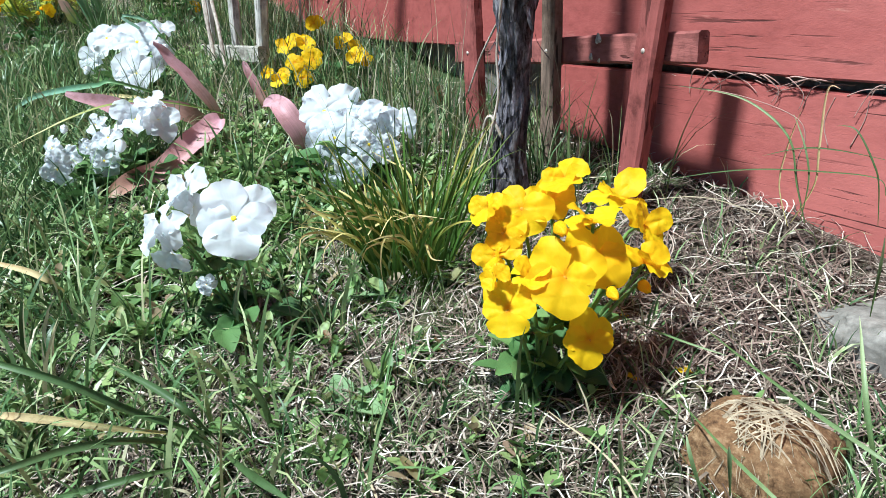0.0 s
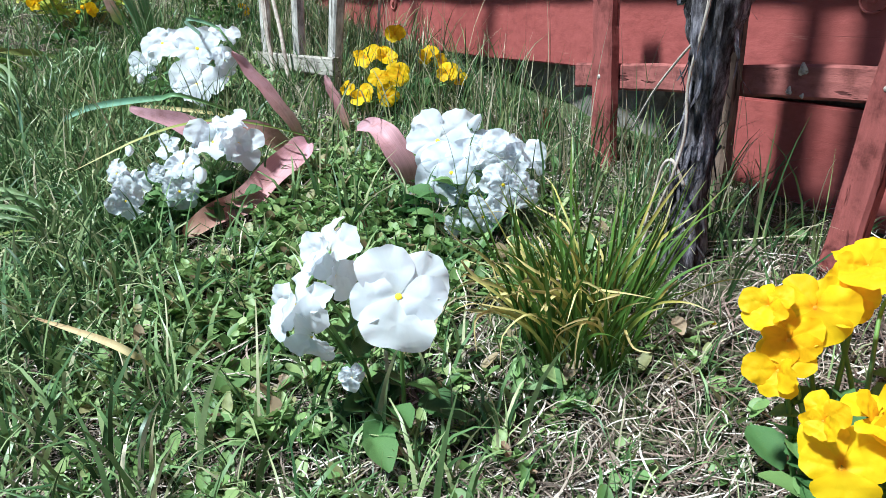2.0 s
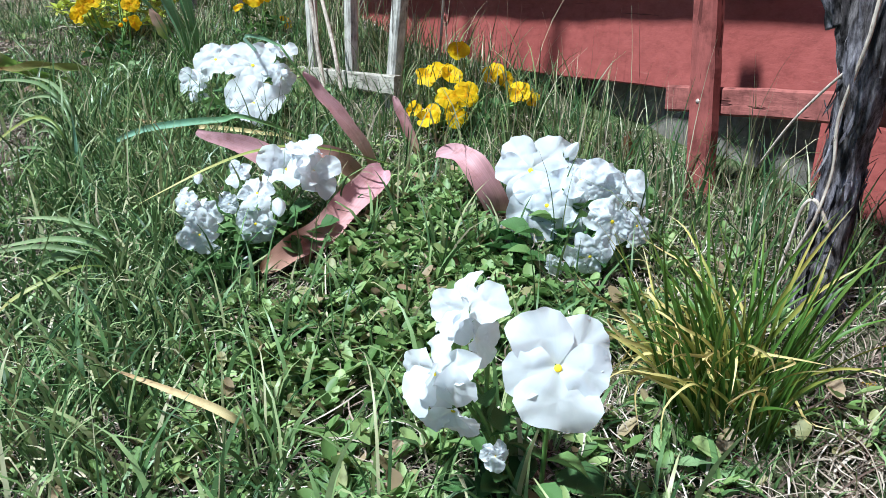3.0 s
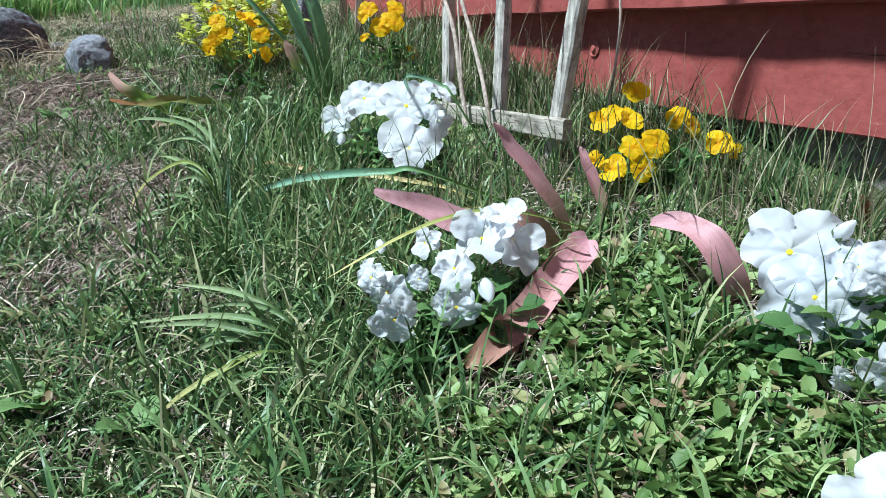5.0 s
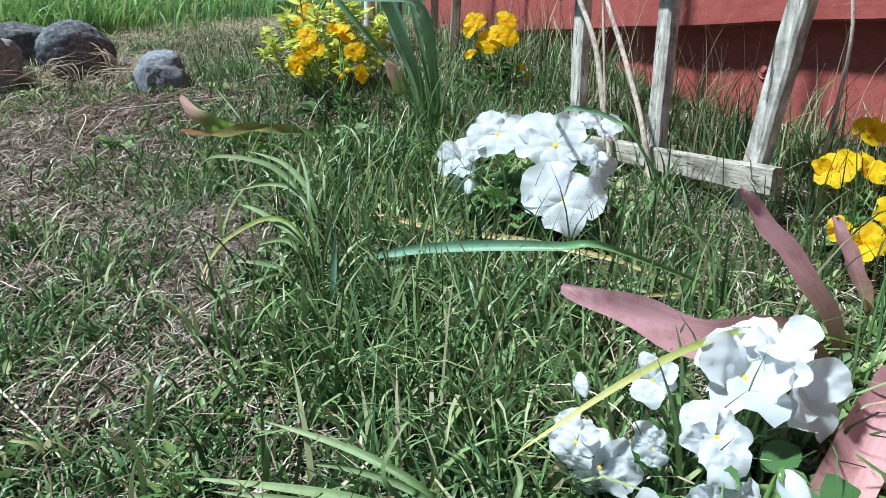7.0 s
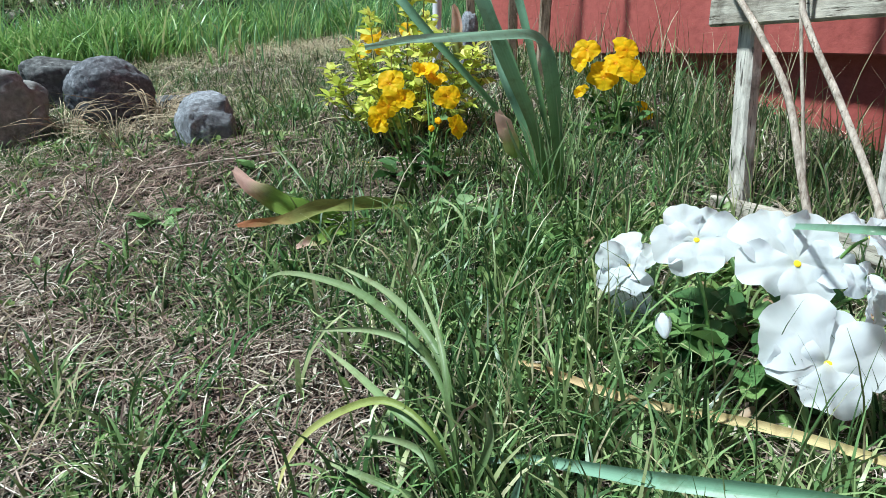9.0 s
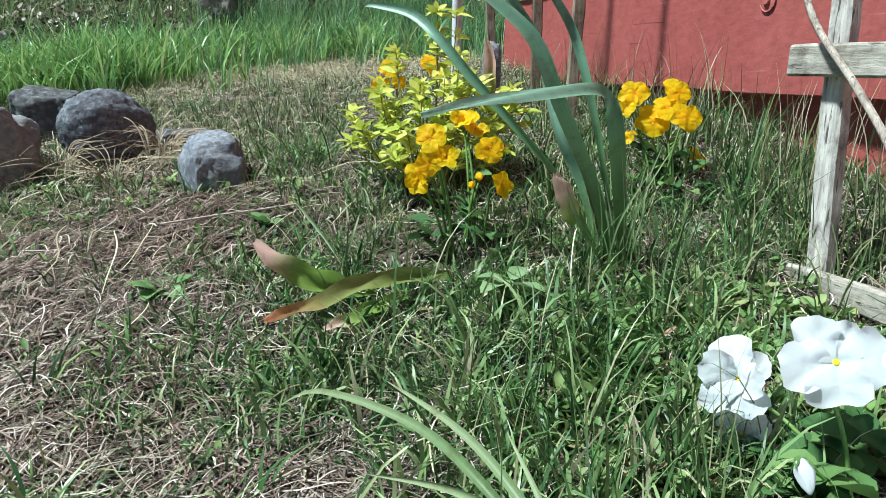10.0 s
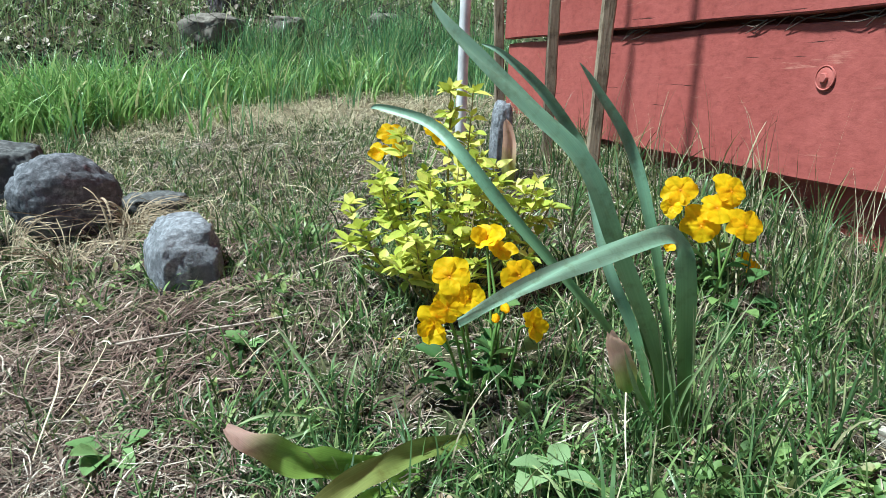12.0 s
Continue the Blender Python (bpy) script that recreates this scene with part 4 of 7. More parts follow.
def bloom(plant, at, normal, size, spin, kind):
    """A flower with five petals, or a bud, on its own stem."""
    tone = plant["tone"]
    BLOOMS[0] += 1
    rng = random.Random(BLOOMS[0])
    base = plant.location
    p = Vector(at) - base
    turn = facing(normal, spin)
    back = turn.to_3x3() @ Vector((0, 0, -1))
    foot = Vector((p.x * 0.25 + rng.uniform(-0.012, 0.012), p.y * 0.25 + rng.uniform(-0.012, 0.012), 0))
    foot.z = float(height(base.x + foot.x, base.y + foot.y)) - base.z
    neck = p + back * 0.010 - Vector((0, 0, 0.002))
    bm = tube_bmesh([foot, foot.lerp(neck, 0.5) + Vector((0, 0, 0.008)), neck + back * 0.006 + Vector((0, 0, -0.004)), p + back * 0.002], [0.0016, 0.0012], 6)
    part("stem", bm, M_STEM, plant)
    for k in range(3):
        q = foot.lerp(neck, rng.uniform(0.15, 0.62)) + Vector((0, 0, 0.004))
        s = rng.uniform(0.014, 0.025)
        put_part("leaf", PANSY_LEAVES[rng.randrange(4)], plant, Matrix.Translation(q) @ pose(0, 0, 0, rng.uniform(-10, 50), rng.uniform(-25, 25), rng.uniform(0, 360)) @ Matrix.Diagonal((s, s, s, 1)))
    if kind == "bud":
        b = put_part("bud", BUDS[tone], plant, Matrix.Translation(p) @ turn @ Matrix.Diagonal((size, size, size * 1.1, 1)))
        put_part("calyx", CALYX, b, Matrix.Translation((0, 0, -0.5)) @ Matrix.Diagonal((1.3, 1.3, 1.3, 1)), "green calyx")
        return
    size *= {"open": 1.0, "folded": 0.92, "wilt": 0.90}[kind]
    f = put_part("flower", EYES[tone], plant, Matrix.Translation(p) @ turn @ Matrix.Diagonal((size, size, size, 1)))
    spread = {"open": 5, "folded": 14, "wilt": 27}[kind]
    lean = {"open": 5, "folded": 12, "wilt": 10}[kind]
    for shape, angle, z in (("upper", 36, -0.055), ("upper", -38, -0.075), ("side", 92, -0.034), ("side", -94, -0.020), ("lower", 180, 0.0)):
        t = lean + rng.uniform(-spread, spread)
        if kind == "folded":
            t += {"upper": -16, "side": 34, "lower": 24}[shape]
        g = rng.uniform(0.82, 1.12) if kind != "wilt" else rng.uniform(0.72, 1.1)
        m = Matrix.Translation((0, 0, z)) @ pose(0, 0, 0, 0, 0, angle + rng.uniform(-14, 14)) @ pose(0, 0, 0, t, rng.uniform(-0.4, 0.4) * spread, 0) @ Matrix.Diagonal((g * rng.uniform(0.9, 1.12), g, g, 1))
        put_part("petal", PETALS[tone, kind, shape, rng.randrange(5)], f, m)
    put_part("calyx", CALYX, f, Matrix.Translation((0, 0, -0.17)) @ Matrix.Diagonal((0.45, 0.45, 0.25, 1)), "green calyx")


plant = pansy((0.111, 0.224, 0.308), "yellow", "yellow pansy in full bloom on bare soil", 6, 0.032, 11)
bloom(plant, (0.139, 0.252, 0.448), (-0.618, -0.418, 0.665), 0.0404, 10, 'folded')
bloom(plant, (0.105, 0.255, 0.430), (-0.604, -0.667, 0.436), 0.0400, 5, 'open')
bloom(plant, (0.084, 0.267, 0.430), (-0.936, -0.047, 0.348), 0.0281, 0, 'folded')
bloom(plant, (0.091, 0.257, 0.414), (-0.807, -0.520, 0.280), 0.0326, -8, 'open')
bloom(plant, (0.084, 0.255, 0.399), (-0.927, -0.293, 0.234), 0.0337, 10, 'folded')
bloom(plant, (0.052, 0.210, 0.404), (-0.961, -0.272, 0.051), 0.0229, 0, 'folded')
bloom(plant, (0.056, 0.200, 0.385), (-0.725, -0.545, 0.421), 0.0381, 12, 'open')
bloom(plant, (0.084, 0.181, 0.408), (-0.528, -0.707, 0.472), 0.0440, -6, 'open')
bloom(plant, (0.115, 0.187, 0.415), (-0.357, -0.787, 0.503), 0.0425, 8, 'open')
bloom(plant, (0.116, 0.194, 0.435), (-0.036, -0.170, 0.985), 0.0403, 0, 'folded')
bloom(plant, (0.202, 0.265, 0.423), (0.030, -0.431, 0.902), 0.0548, 0, 'folded')
bloom(plant, (0.185, 0.218, 0.415), (0.267, -0.880, 0.393), 0.0402, 0, 'folded')
bloom(plant, (0.165, 0.195, 0.398), (0.233, -0.583, 0.778), 0.0385, 0, 'folded')
bloom(plant, (0.098, 0.171, 0.367), (-0.398, -0.828, 0.395), 0.0365, -15, 'open')
bloom(plant, (0.129, 0.252, 0.434), (-0.528, -0.707, 0.472), 0.0310, 0, 'open')
bloom(plant, (0.073, 0.199, 0.406), (-0.356, -0.294, 0.887), 0.0334, 0, 'folded')
bloom(plant, (0.108, 0.164, 0.398), (-0.366, -0.930, -0.033), 0.0125, 0, 'bud')
bloom(plant, (0.162, 0.190, 0.382), (-0.366, -0.930, -0.033), 0.0140, 0, 'bud')
bloom(plant, (0.087, 0.190, 0.435), (-0.366, -0.930, -0.033), 0.0148, 0, 'bud')
plant = pansy((-0.042, 0.442, 0.304), "white", "white pansy with one large open flower", 9, 0.045, 12)
bloom(plant, (-0.057, 0.405, 0.410), (-0.326, -0.801, 0.502), 0.0623, 0, 'open')
bloom(plant, (-0.081, 0.461, 0.423), (-0.960, 0.062, 0.272), 0.0489, 5, 'folded')
bloom(plant, (-0.106, 0.446, 0.398), (-0.979, -0.014, 0.205), 0.0451, -5, 'folded')
bloom(plant, (-0.100, 0.436, 0.379), (-0.634, -0.586, -0.504), 0.0433, 20, 'folded')
bloom(plant, (-0.077, 0.454, 0.409), (0.332, -0.918, 0.217), 0.0339, 0, 'folded')
bloom(plant, (-0.080, 0.423, 0.353), (-0.474, -0.833, 0.284), 0.0197, 0, 'wilt')
plant = pansy((0.139, 0.648, 0.365), "white", "white pansy with a dense head of ruffled flowers", 22, 0.05, 13)
bloom(plant, (0.130, 0.699, 0.442), (-0.662, -0.636, 0.396), 0.0715, 0, 'open')
bloom(plant, (0.130, 0.670, 0.414), (-0.552, -0.797, 0.246), 0.0659, 8, 'open')
bloom(plant, (0.153, 0.659, 0.415), (-0.392, -0.863, 0.319), 0.0659, -8, 'open')
bloom(plant, (0.181, 0.658, 0.425), (-0.204, -0.855, 0.477), 0.0636, 0, 'wilt')
bloom(plant, (0.139, 0.589, 0.418), (-0.332, -0.943, 0.028), 0.0565, 0, 'wilt')
bloom(plant, (0.119, 0.590, 0.389), (-0.475, -0.867, -0.148), 0.0478, 0, 'wilt')
bloom(plant, (0.106, 0.690, 0.380), (-0.590, -0.771, -0.242), 0.0400, 0, 'wilt')
bloom(plant, (0.102, 0.615, 0.374), (-0.482, -0.874, -0.061), 0.0218, 0, 'wilt')
bloom(plant, (0.204, 0.649, 0.433), (0.285, -0.836, 0.469), 0.0554, 0, 'folded')
bloom(plant, (0.157, 0.578, 0.415), (0.007, -0.996, 0.093), 0.0403, 0, 'wilt')
bloom(plant, (0.162, 0.662, 0.437), (-0.384, -0.643, 0.662), 0.0559, 30, 'wilt')
bloom(plant, (0.164, 0.681, 0.461), (0.090, -0.568, 0.818), 0.0204, 0, 'bud')
plant = pansy((-0.103, 0.821, 0.345), "white", "white pansy with crumpled fading flowers", 26, 0.055, 14)
bloom(plant, (-0.154, 0.843, 0.389), (-0.657, -0.711, 0.251), 0.0463, 0, 'wilt')
bloom(plant, (-0.164, 0.794, 0.385), (-0.515, -0.854, -0.078), 0.0425, 0, 'wilt')
bloom(plant, (-0.165, 0.851, 0.401), (-0.751, -0.532, 0.391), 0.0324, 0, 'wilt')
bloom(plant, (-0.128, 0.836, 0.400), (-0.187, -0.915, 0.357), 0.0269, 0, 'wilt')
bloom(plant, (-0.104, 0.819, 0.413), (-0.341, -0.832, 0.437), 0.0410, 0, 'wilt')
bloom(plant, (-0.114, 0.790, 0.391), (-0.369, -0.919, 0.138), 0.0458, 0, 'wilt')
bloom(plant, (-0.066, 0.845, 0.429), (-0.460, -0.609, 0.646), 0.0654, 0, 'folded')
bloom(plant, (-0.042, 0.835, 0.427), (0.130, -0.901, 0.415), 0.0621, 0, 'folded')
bloom(plant, (-0.112, 0.865, 0.423), (-0.589, -0.578, 0.565), 0.0320, 0, 'wilt')
bloom(plant, (-0.049, 0.844, 0.447), (-0.121, -0.547, 0.828), 0.0443, 0, 'folded')
bloom(plant, (-0.096, 0.774, 0.408), (-0.203, -0.890, -0.408), 0.0221, 0, 'bud')
bloom(plant, (-0.148, 0.878, 0.418), (-0.203, -0.890, -0.408), 0.0155, 0, 'bud')
bloom(plant, (-0.125, 0.784, 0.356), (-0.203, -0.890, -0.408), 0.0131, 0, 'bud')
plant = pansy((-0.024, 1.228, 0.420), "white", "white pansy with large open flowers and glossy leaves", 30, 0.06, 15)
bloom(plant, (-0.048, 1.256, 0.513), (-0.353, -0.739, 0.574), 0.0599, 0, 'open')
bloom(plant, (-0.007, 1.203, 0.508), (-0.193, -0.771, 0.607), 0.0753, 0, 'open')
bloom(plant, (-0.022, 1.151, 0.460), (-0.303, -0.799, 0.519), 0.0771, 6, 'open')
bloom(plant, (-0.066, 1.313, 0.478), (-0.653, -0.688, 0.316), 0.0547, 0, 'folded')
bloom(plant, (-0.066, 1.303, 0.443), (-0.604, -0.790, -0.105), 0.0438, 0, 'wilt')
bloom(plant, (0.026, 1.173, 0.491), (0.439, -0.891, 0.120), 0.0508, 0, 'folded')
bloom(plant, (0.029, 1.184, 0.528), (0.257, -0.814, 0.522), 0.0464, 0, 'folded')
bloom(plant, (-0.089, 1.225, 0.462), (-0.302, -0.763, -0.571), 0.0187, 0, 'bud')
bloom(plant, (0.031, 1.174, 0.498), (-0.078, -0.993, -0.084), 0.0192, 0, 'bud')
plant = pansy((0.243, 1.012, 0.432), "yellow", "yellow pansy among tall grass beside the house wall", 18, 0.05, 16)
bloom(plant, (0.260, 1.077, 0.534), (-0.404, -0.858, 0.311), 0.0370, 0, 'folded')
bloom(plant, (0.205, 1.062, 0.501), (-0.772, -0.505, 0.386), 0.0466, 0, 'folded')
bloom(plant, (0.233, 1.051, 0.503), (0.000, -0.863, 0.505), 0.0422, 0, 'folded')
bloom(plant, (0.292, 1.032, 0.506), (-0.799, -0.559, 0.222), 0.0337, 0, 'folded')
bloom(plant, (0.312, 1.021, 0.497), (0.072, -0.938, 0.340), 0.0306, 0, 'open')
bloom(plant, (0.275, 0.938, 0.488), (-0.647, -0.685, 0.334), 0.0369, 0, 'folded')
bloom(plant, (0.288, 0.931, 0.483), (0.186, -0.952, 0.244), 0.0303, 0, 'folded')
bloom(plant, (0.217, 0.973, 0.483), (-0.353, -0.865, 0.357), 0.0326, 0, 'open')
bloom(plant, (0.190, 0.982, 0.479), (-0.508, -0.787, 0.350), 0.0279, 0, 'open')
bloom(plant, (0.199, 0.971, 0.455), (-0.367, -0.911, 0.190), 0.0314, 0, 'open')
bloom(plant, (0.165, 0.984, 0.454), (-0.594, -0.729, 0.341), 0.0361, 0, 'folded')
bloom(plant, (0.149, 0.994, 0.463), (-0.801, -0.597, 0.052), 0.0241, 0, 'folded')
plant = pansy((-0.139, 1.681, 0.478), "yellow", "yellow pansy in front of a golden shrub", 7, 0.05, 17)
bloom(plant, (-0.114, 1.677, 0.589), (-0.077, -0.920, 0.384), 0.0327, 0, 'open')
bloom(plant, (-0.207, 1.628, 0.566), (-0.499, -0.860, -0.107), 0.0308, 0, 'folded')
bloom(plant, (-0.115, 1.638, 0.555), (0.409, -0.912, 0.034), 0.0290, 0, 'folded')
bloom(plant, (-0.196, 1.628, 0.606), (-0.414, -0.848, 0.329), 0.0314, 0, 'open')
bloom(plant, (-0.198, 1.622, 0.582), (-0.261, -0.962, 0.081), 0.0265, 0, 'open')
bloom(plant, (-0.137, 1.702, 0.617), (-0.331, -0.699, 0.634), 0.0369, 0, 'folded')
bloom(plant, (-0.126, 1.697, 0.609), (0.164, -0.901, 0.402), 0.0305, 0, 'folded')
bloom(plant, (-0.181, 1.620, 0.590), (0.024, -0.943, 0.331), 0.0294, 0, 'folded')
bloom(plant, (-0.127, 1.674, 0.560), (-0.097, -0.991, -0.094), 0.0142, 0, 'bud')
bloom(plant, (-0.136, 1.674, 0.551), (-0.412, -0.906, -0.100), 0.0131, 0, 'bud')
plant = pansy((0.151, 1.746, 0.530), "yellow", "yellow pansy in a round tuft beside the house wall", 12, 0.05, 18)
bloom(plant, (0.119, 1.781, 0.647), (-0.374, -0.831, 0.412), 0.0367, 0, 'open')
bloom(plant, (0.174, 1.765, 0.647), (-0.107, -0.887, 0.448), 0.0380, 0, 'open')
bloom(plant, (0.140, 1.765, 0.609), (-0.316, -0.881, 0.351), 0.0433, 0, 'open')
bloom(plant, (0.154, 1.712, 0.620), (-0.077, -0.920, 0.384), 0.0396, 0, 'open')
bloom(plant, (0.158, 1.765, 0.629), (-0.224, -0.792, 0.568), 0.0367, 10, 'open')
bloom(plant, (0.211, 1.765, 0.560), (0.147, -0.987, 0.066), 0.0313, 0, 'folded')
bloom(plant, (0.110, 1.779, 0.629), (-0.768, -0.577, 0.278), 0.0301, 0, 'folded')
bloom(plant, (0.107, 1.769, 0.589), (-0.727, -0.686, 0.034), 0.0226, 0, 'folded')
plant = pansy((-0.101, 2.154, 0.571), "yellow", "small yellow pansy half hidden behind a golden shrub", 8, 0.04, 19)
bloom(plant, (-0.118, 2.182, 0.671), (-0.265, -0.874, 0.409), 0.0343, 0, 'open')
bloom(plant, (-0.104, 2.171, 0.647), (0.073, -0.967, 0.246), 0.0253, 0, 'open')
bloom(plant, (-0.134, 2.180, 0.641), (-0.527, -0.820, 0.221), 0.0332, 0, 'folded')
bloom(plant, (-0.056, 2.165, 0.682), (-0.265, -0.874, 0.409), 0.0289, 0, 'open')
bloom(plant, (-0.043, 2.156, 0.664), (-0.136, -0.959, 0.248), 0.0353, 0, 'folded')


# ---- plants with long leaves ----
def strap_plant(name, base, label, category):
    return empty(name, base, label, category)


def strap(plant, material, points, width, fold=0.12, blunt=False):
    pts = [Vector(p) - plant.location for p in points]
    k = sum(abs(q.x * 91 + q.y * 57) for q in pts)
    broad = width > 0.014
    slim = 0.76 if material in (M_STRAP, M_STRAP_YELLOW) else 0.9
    v, f, uv = ribbon(pts, width * (1.0 if broad else slim), 6 if broad else 4, fold if broad else 0.45, 0.8 if broad else 1.0, 0.45 if broad else 0.3, (-0.35, -0.75, 0.6) if broad else (-0.72, -0.5, 0.55), (0.1 if broad else 0.5) * math.sin(k), 6, grow=9.0 if blunt else 4.0 if broad else 2.2)
    if broad:
        for i, q in enumerate(v):
            q += Vector((0, 0, 1)) * 0.0016 * math.sin(uv[i][1] * 19 + uv[i][0] * 7 + k)
    return mesh_object("leaf", ribbon_mesh("leaf", v, f, uv), material, plant)


iris = strap_plant("daffodil_plant", (-0.017, 1.558, 0.474), "tall green daffodil leaves, one bent sharply over", "plant")
strap(iris, M_STRAP_BLUE, [(-0.013, 1.558, 0.481), (-0.026, 1.554, 0.566), (-0.041, 1.544, 0.625), (-0.052, 1.540, 0.648), (-0.083, 1.525, 0.658), (-0.178, 1.476, 0.653), (-0.257, 1.427, 0.643)], 0.0164)
strap(iris, M_STRAP_BLUE, [(-0.023, 1.558, 0.480), (-0.050, 1.555, 0.558), (-0.087, 1.566, 0.643), (-0.113, 1.577, 0.700), (-0.153, 1.598, 0.743), (-0.201, 1.620, 0.788), (-0.216, 1.631, 0.811)], 0.0152)
strap(iris, M_STRAP_BLUE, [(-0.033, 1.558, 0.486), (-0.077, 1.566, 0.565), (-0.123, 1.577, 0.618), (-0.165, 1.598, 0.667), (-0.191, 1.619, 0.702), (-0.210, 1.650, 0.724), (-0.240, 1.682, 0.733), (-0.248, 1.692, 0.732)], 0.0124)
strap(iris, M_STRAP_BLUE, [(-0.018, 1.558, 0.480), (-0.037, 1.565, 0.581), (-0.053, 1.575, 0.653), (-0.065, 1.596, 0.711), (-0.097, 1.597, 0.753), (-0.114, 1.597, 0.773)], 0.0113)
strap(iris, M_STRAP_BLUE, [(-0.027, 1.558, 0.481), (-0.042, 1.575, 0.549), (-0.059, 1.596, 0.624), (-0.079, 1.617, 0.677), (-0.082, 1.647, 0.710), (-0.112, 1.658, 0.750), (-0.144, 1.669, 0.778), (-0.160, 1.680, 0.786)], 0.0124)
strap(iris, M_STRAP_BLUE, [(-0.035, 1.560, 0.484), (-0.053, 1.575, 0.559), (-0.073, 1.596, 0.615), (-0.087, 1.617, 0.677)], 0.0117)
strap(iris, M_STRAP, [(-0.014, 1.558, 0.481), (-0.016, 1.554, 0.541), (-0.027, 1.544, 0.588)], 0.0070)
strap(iris, M_STRAP, [(-0.035, 1.555, 0.488), (-0.068, 1.545, 0.531), (-0.091, 1.536, 0.573)], 0.0070)
tulip = strap_plant("tulip_plant", (0.050, 0.875, 0.380), "spent tulip with broad dusty-pink fading leaves", "plant")
strap(tulip, M_TULIP_PINK, [(0.046, 0.882, 0.381), (-0.001, 0.883, 0.428), (-0.051, 0.892, 0.427), (-0.090, 0.916, 0.439), (-0.137, 0.931, 0.457)], 0.0300, fold=0.35)
strap(tulip, M_TULIP_FADE, [(0.036, 0.833, 0.423), (0.016, 0.825, 0.411), (-0.020, 0.810, 0.388), (-0.058, 0.792, 0.367), (-0.098, 0.764, 0.364), (-0.118, 0.758, 0.354)], 0.0335, fold=0.35, blunt=True)
strap(tulip, M_TULIP_PINK, [(0.051, 0.887, 0.408), (0.032, 0.892, 0.444), (0.010, 0.906, 0.476), (-0.008, 0.918, 0.500), (-0.023, 0.919, 0.518)], 0.0175, fold=0.40)
strap(tulip, M_TULIP_PINK, [(0.126, 0.935, 0.419), (0.120, 0.945, 0.440), (0.111, 0.955, 0.466), (0.105, 0.963, 0.485)], 0.0150, fold=0.50)
strap(tulip, M_TULIP_PINK, [(0.132, 0.746, 0.358), (0.121, 0.738, 0.384), (0.110, 0.735, 0.410), (0.096, 0.748, 0.437), (0.094, 0.780, 0.447), (0.088, 0.815, 0.438)], 0.0300, fold=0.30, blunt=True)
strap(tulip, M_STRAP_YELLOW, [(0.076, 0.882, 0.414), (0.004, 0.872, 0.437), (-0.052, 0.862, 0.448), (-0.099, 0.852, 0.446), (-0.140, 0.846, 0.435), (-0.178, 0.841, 0.420), (-0.208, 0.836, 0.408)], 0.0075)
tulip = strap_plant("tulip_plant", (-0.159, 1.614, 0.464), "low tulip with green leaves blushing pink at the tips", "plant")
strap(tulip, M_TULIP_GREEN, [(-0.254, 1.615, 0.456), (-0.292, 1.606, 0.467), (-0.319, 1.596, 0.480), (-0.348, 1.598, 0.497), (-0.369, 1.575, 0.524)], 0.0260, fold=0.50)
strap(tulip, M_TULIP_OLIVE, [(-0.173, 1.620, 0.468), (-0.234, 1.590, 0.476), (-0.279, 1.556, 0.482), (-0.328, 1.516, 0.479), (-0.367, 1.454, 0.493)], 0.0210, fold=0.50)
strap(tulip, M_TULIP_GREEN, [(-0.222, 1.596, 0.457), (-0.258, 1.580, 0.453), (-0.287, 1.567, 0.446), (-0.311, 1.567, 0.441)], 0.0160, fold=0.50)
tulip = strap_plant("tulip_shoot", (-0.016, 1.637, 0.488), "single tulip leaf with a peach-coloured tip", "plant")
strap(tulip, M_TULIP_PEACH, [(-0.074, 1.551, 0.531), (-0.081, 1.551, 0.550), (-0.089, 1.551, 0.567), (-0.096, 1.551, 0.581)], 0.0200, fold=0.50)
tulip = strap_plant("tulip_shoot", (-0.013, 1.923, 0.539), "single tulip leaf with a peach-coloured tip", "plant")
strap(tulip, M_TULIP_PEACH, [(-0.027, 1.923, 0.630), (-0.033, 1.912, 0.659), (-0.034, 1.912, 0.685), (-0.040, 1.912, 0.711)], 0.0200, fold=0.60)
leaf = strap_plant("daffodil_plant", (0.087, 1.069, 0.414), "few long arching blue-green leaves in the grass", "plant")
strap(leaf, M_STRAP_BLUE, [(0.087, 1.069, 0.409), (0.012, 1.089, 0.525), (0.004, 1.109, 0.539), (-0.014, 1.123, 0.547), (-0.032, 1.138, 0.547), (0.015, 1.253, 0.518), (-0.005, 1.263, 0.503), (-0.021, 1.262, 0.497)], 0.0065)
strap(leaf, M_STRAP_BLUE, [(0.082, 1.009, 0.401), (-0.059, 1.000, 0.458), (-0.092, 1.020, 0.456), (-0.130, 1.056, 0.449), (-0.172, 1.102, 0.436), (-0.209, 1.175, 0.409), (-0.249, 1.195, 0.397)], 0.0110)
strap(leaf, M_STRAW_LEAF, [(0.015, 1.035, 0.418), (-0.007, 1.061, 0.426), (-0.026, 1.090, 0.427), (-0.070, 1.142, 0.428), (-0.128, 1.194, 0.427), (-0.172, 1.253, 0.430), (-0.185, 1.275, 0.422)], 0.0080)
strap(leaf, M_STRAW_LEAF, [(0.040, 1.010, 0.415), (-0.019, 1.024, 0.409), (-0.067, 1.039, 0.402), (-0.127, 1.051, 0.395), (-0.183, 1.070, 0.388), (-0.215, 1.085, 0.380)], 0.0074)
strap(leaf, M_STRAP, [(0.082, 1.029, 0.403), (0.061, 1.009, 0.411), (0.033, 1.008, 0.409), (0.002, 1.028, 0.410), (-0.031, 1.057, 0.414)], 0.0080)
strap_clump = strap_plant("daylily_plant", (-0.213, 0.867, 0.332), "low clump of narrow yellow-green strap leaves", "plant")
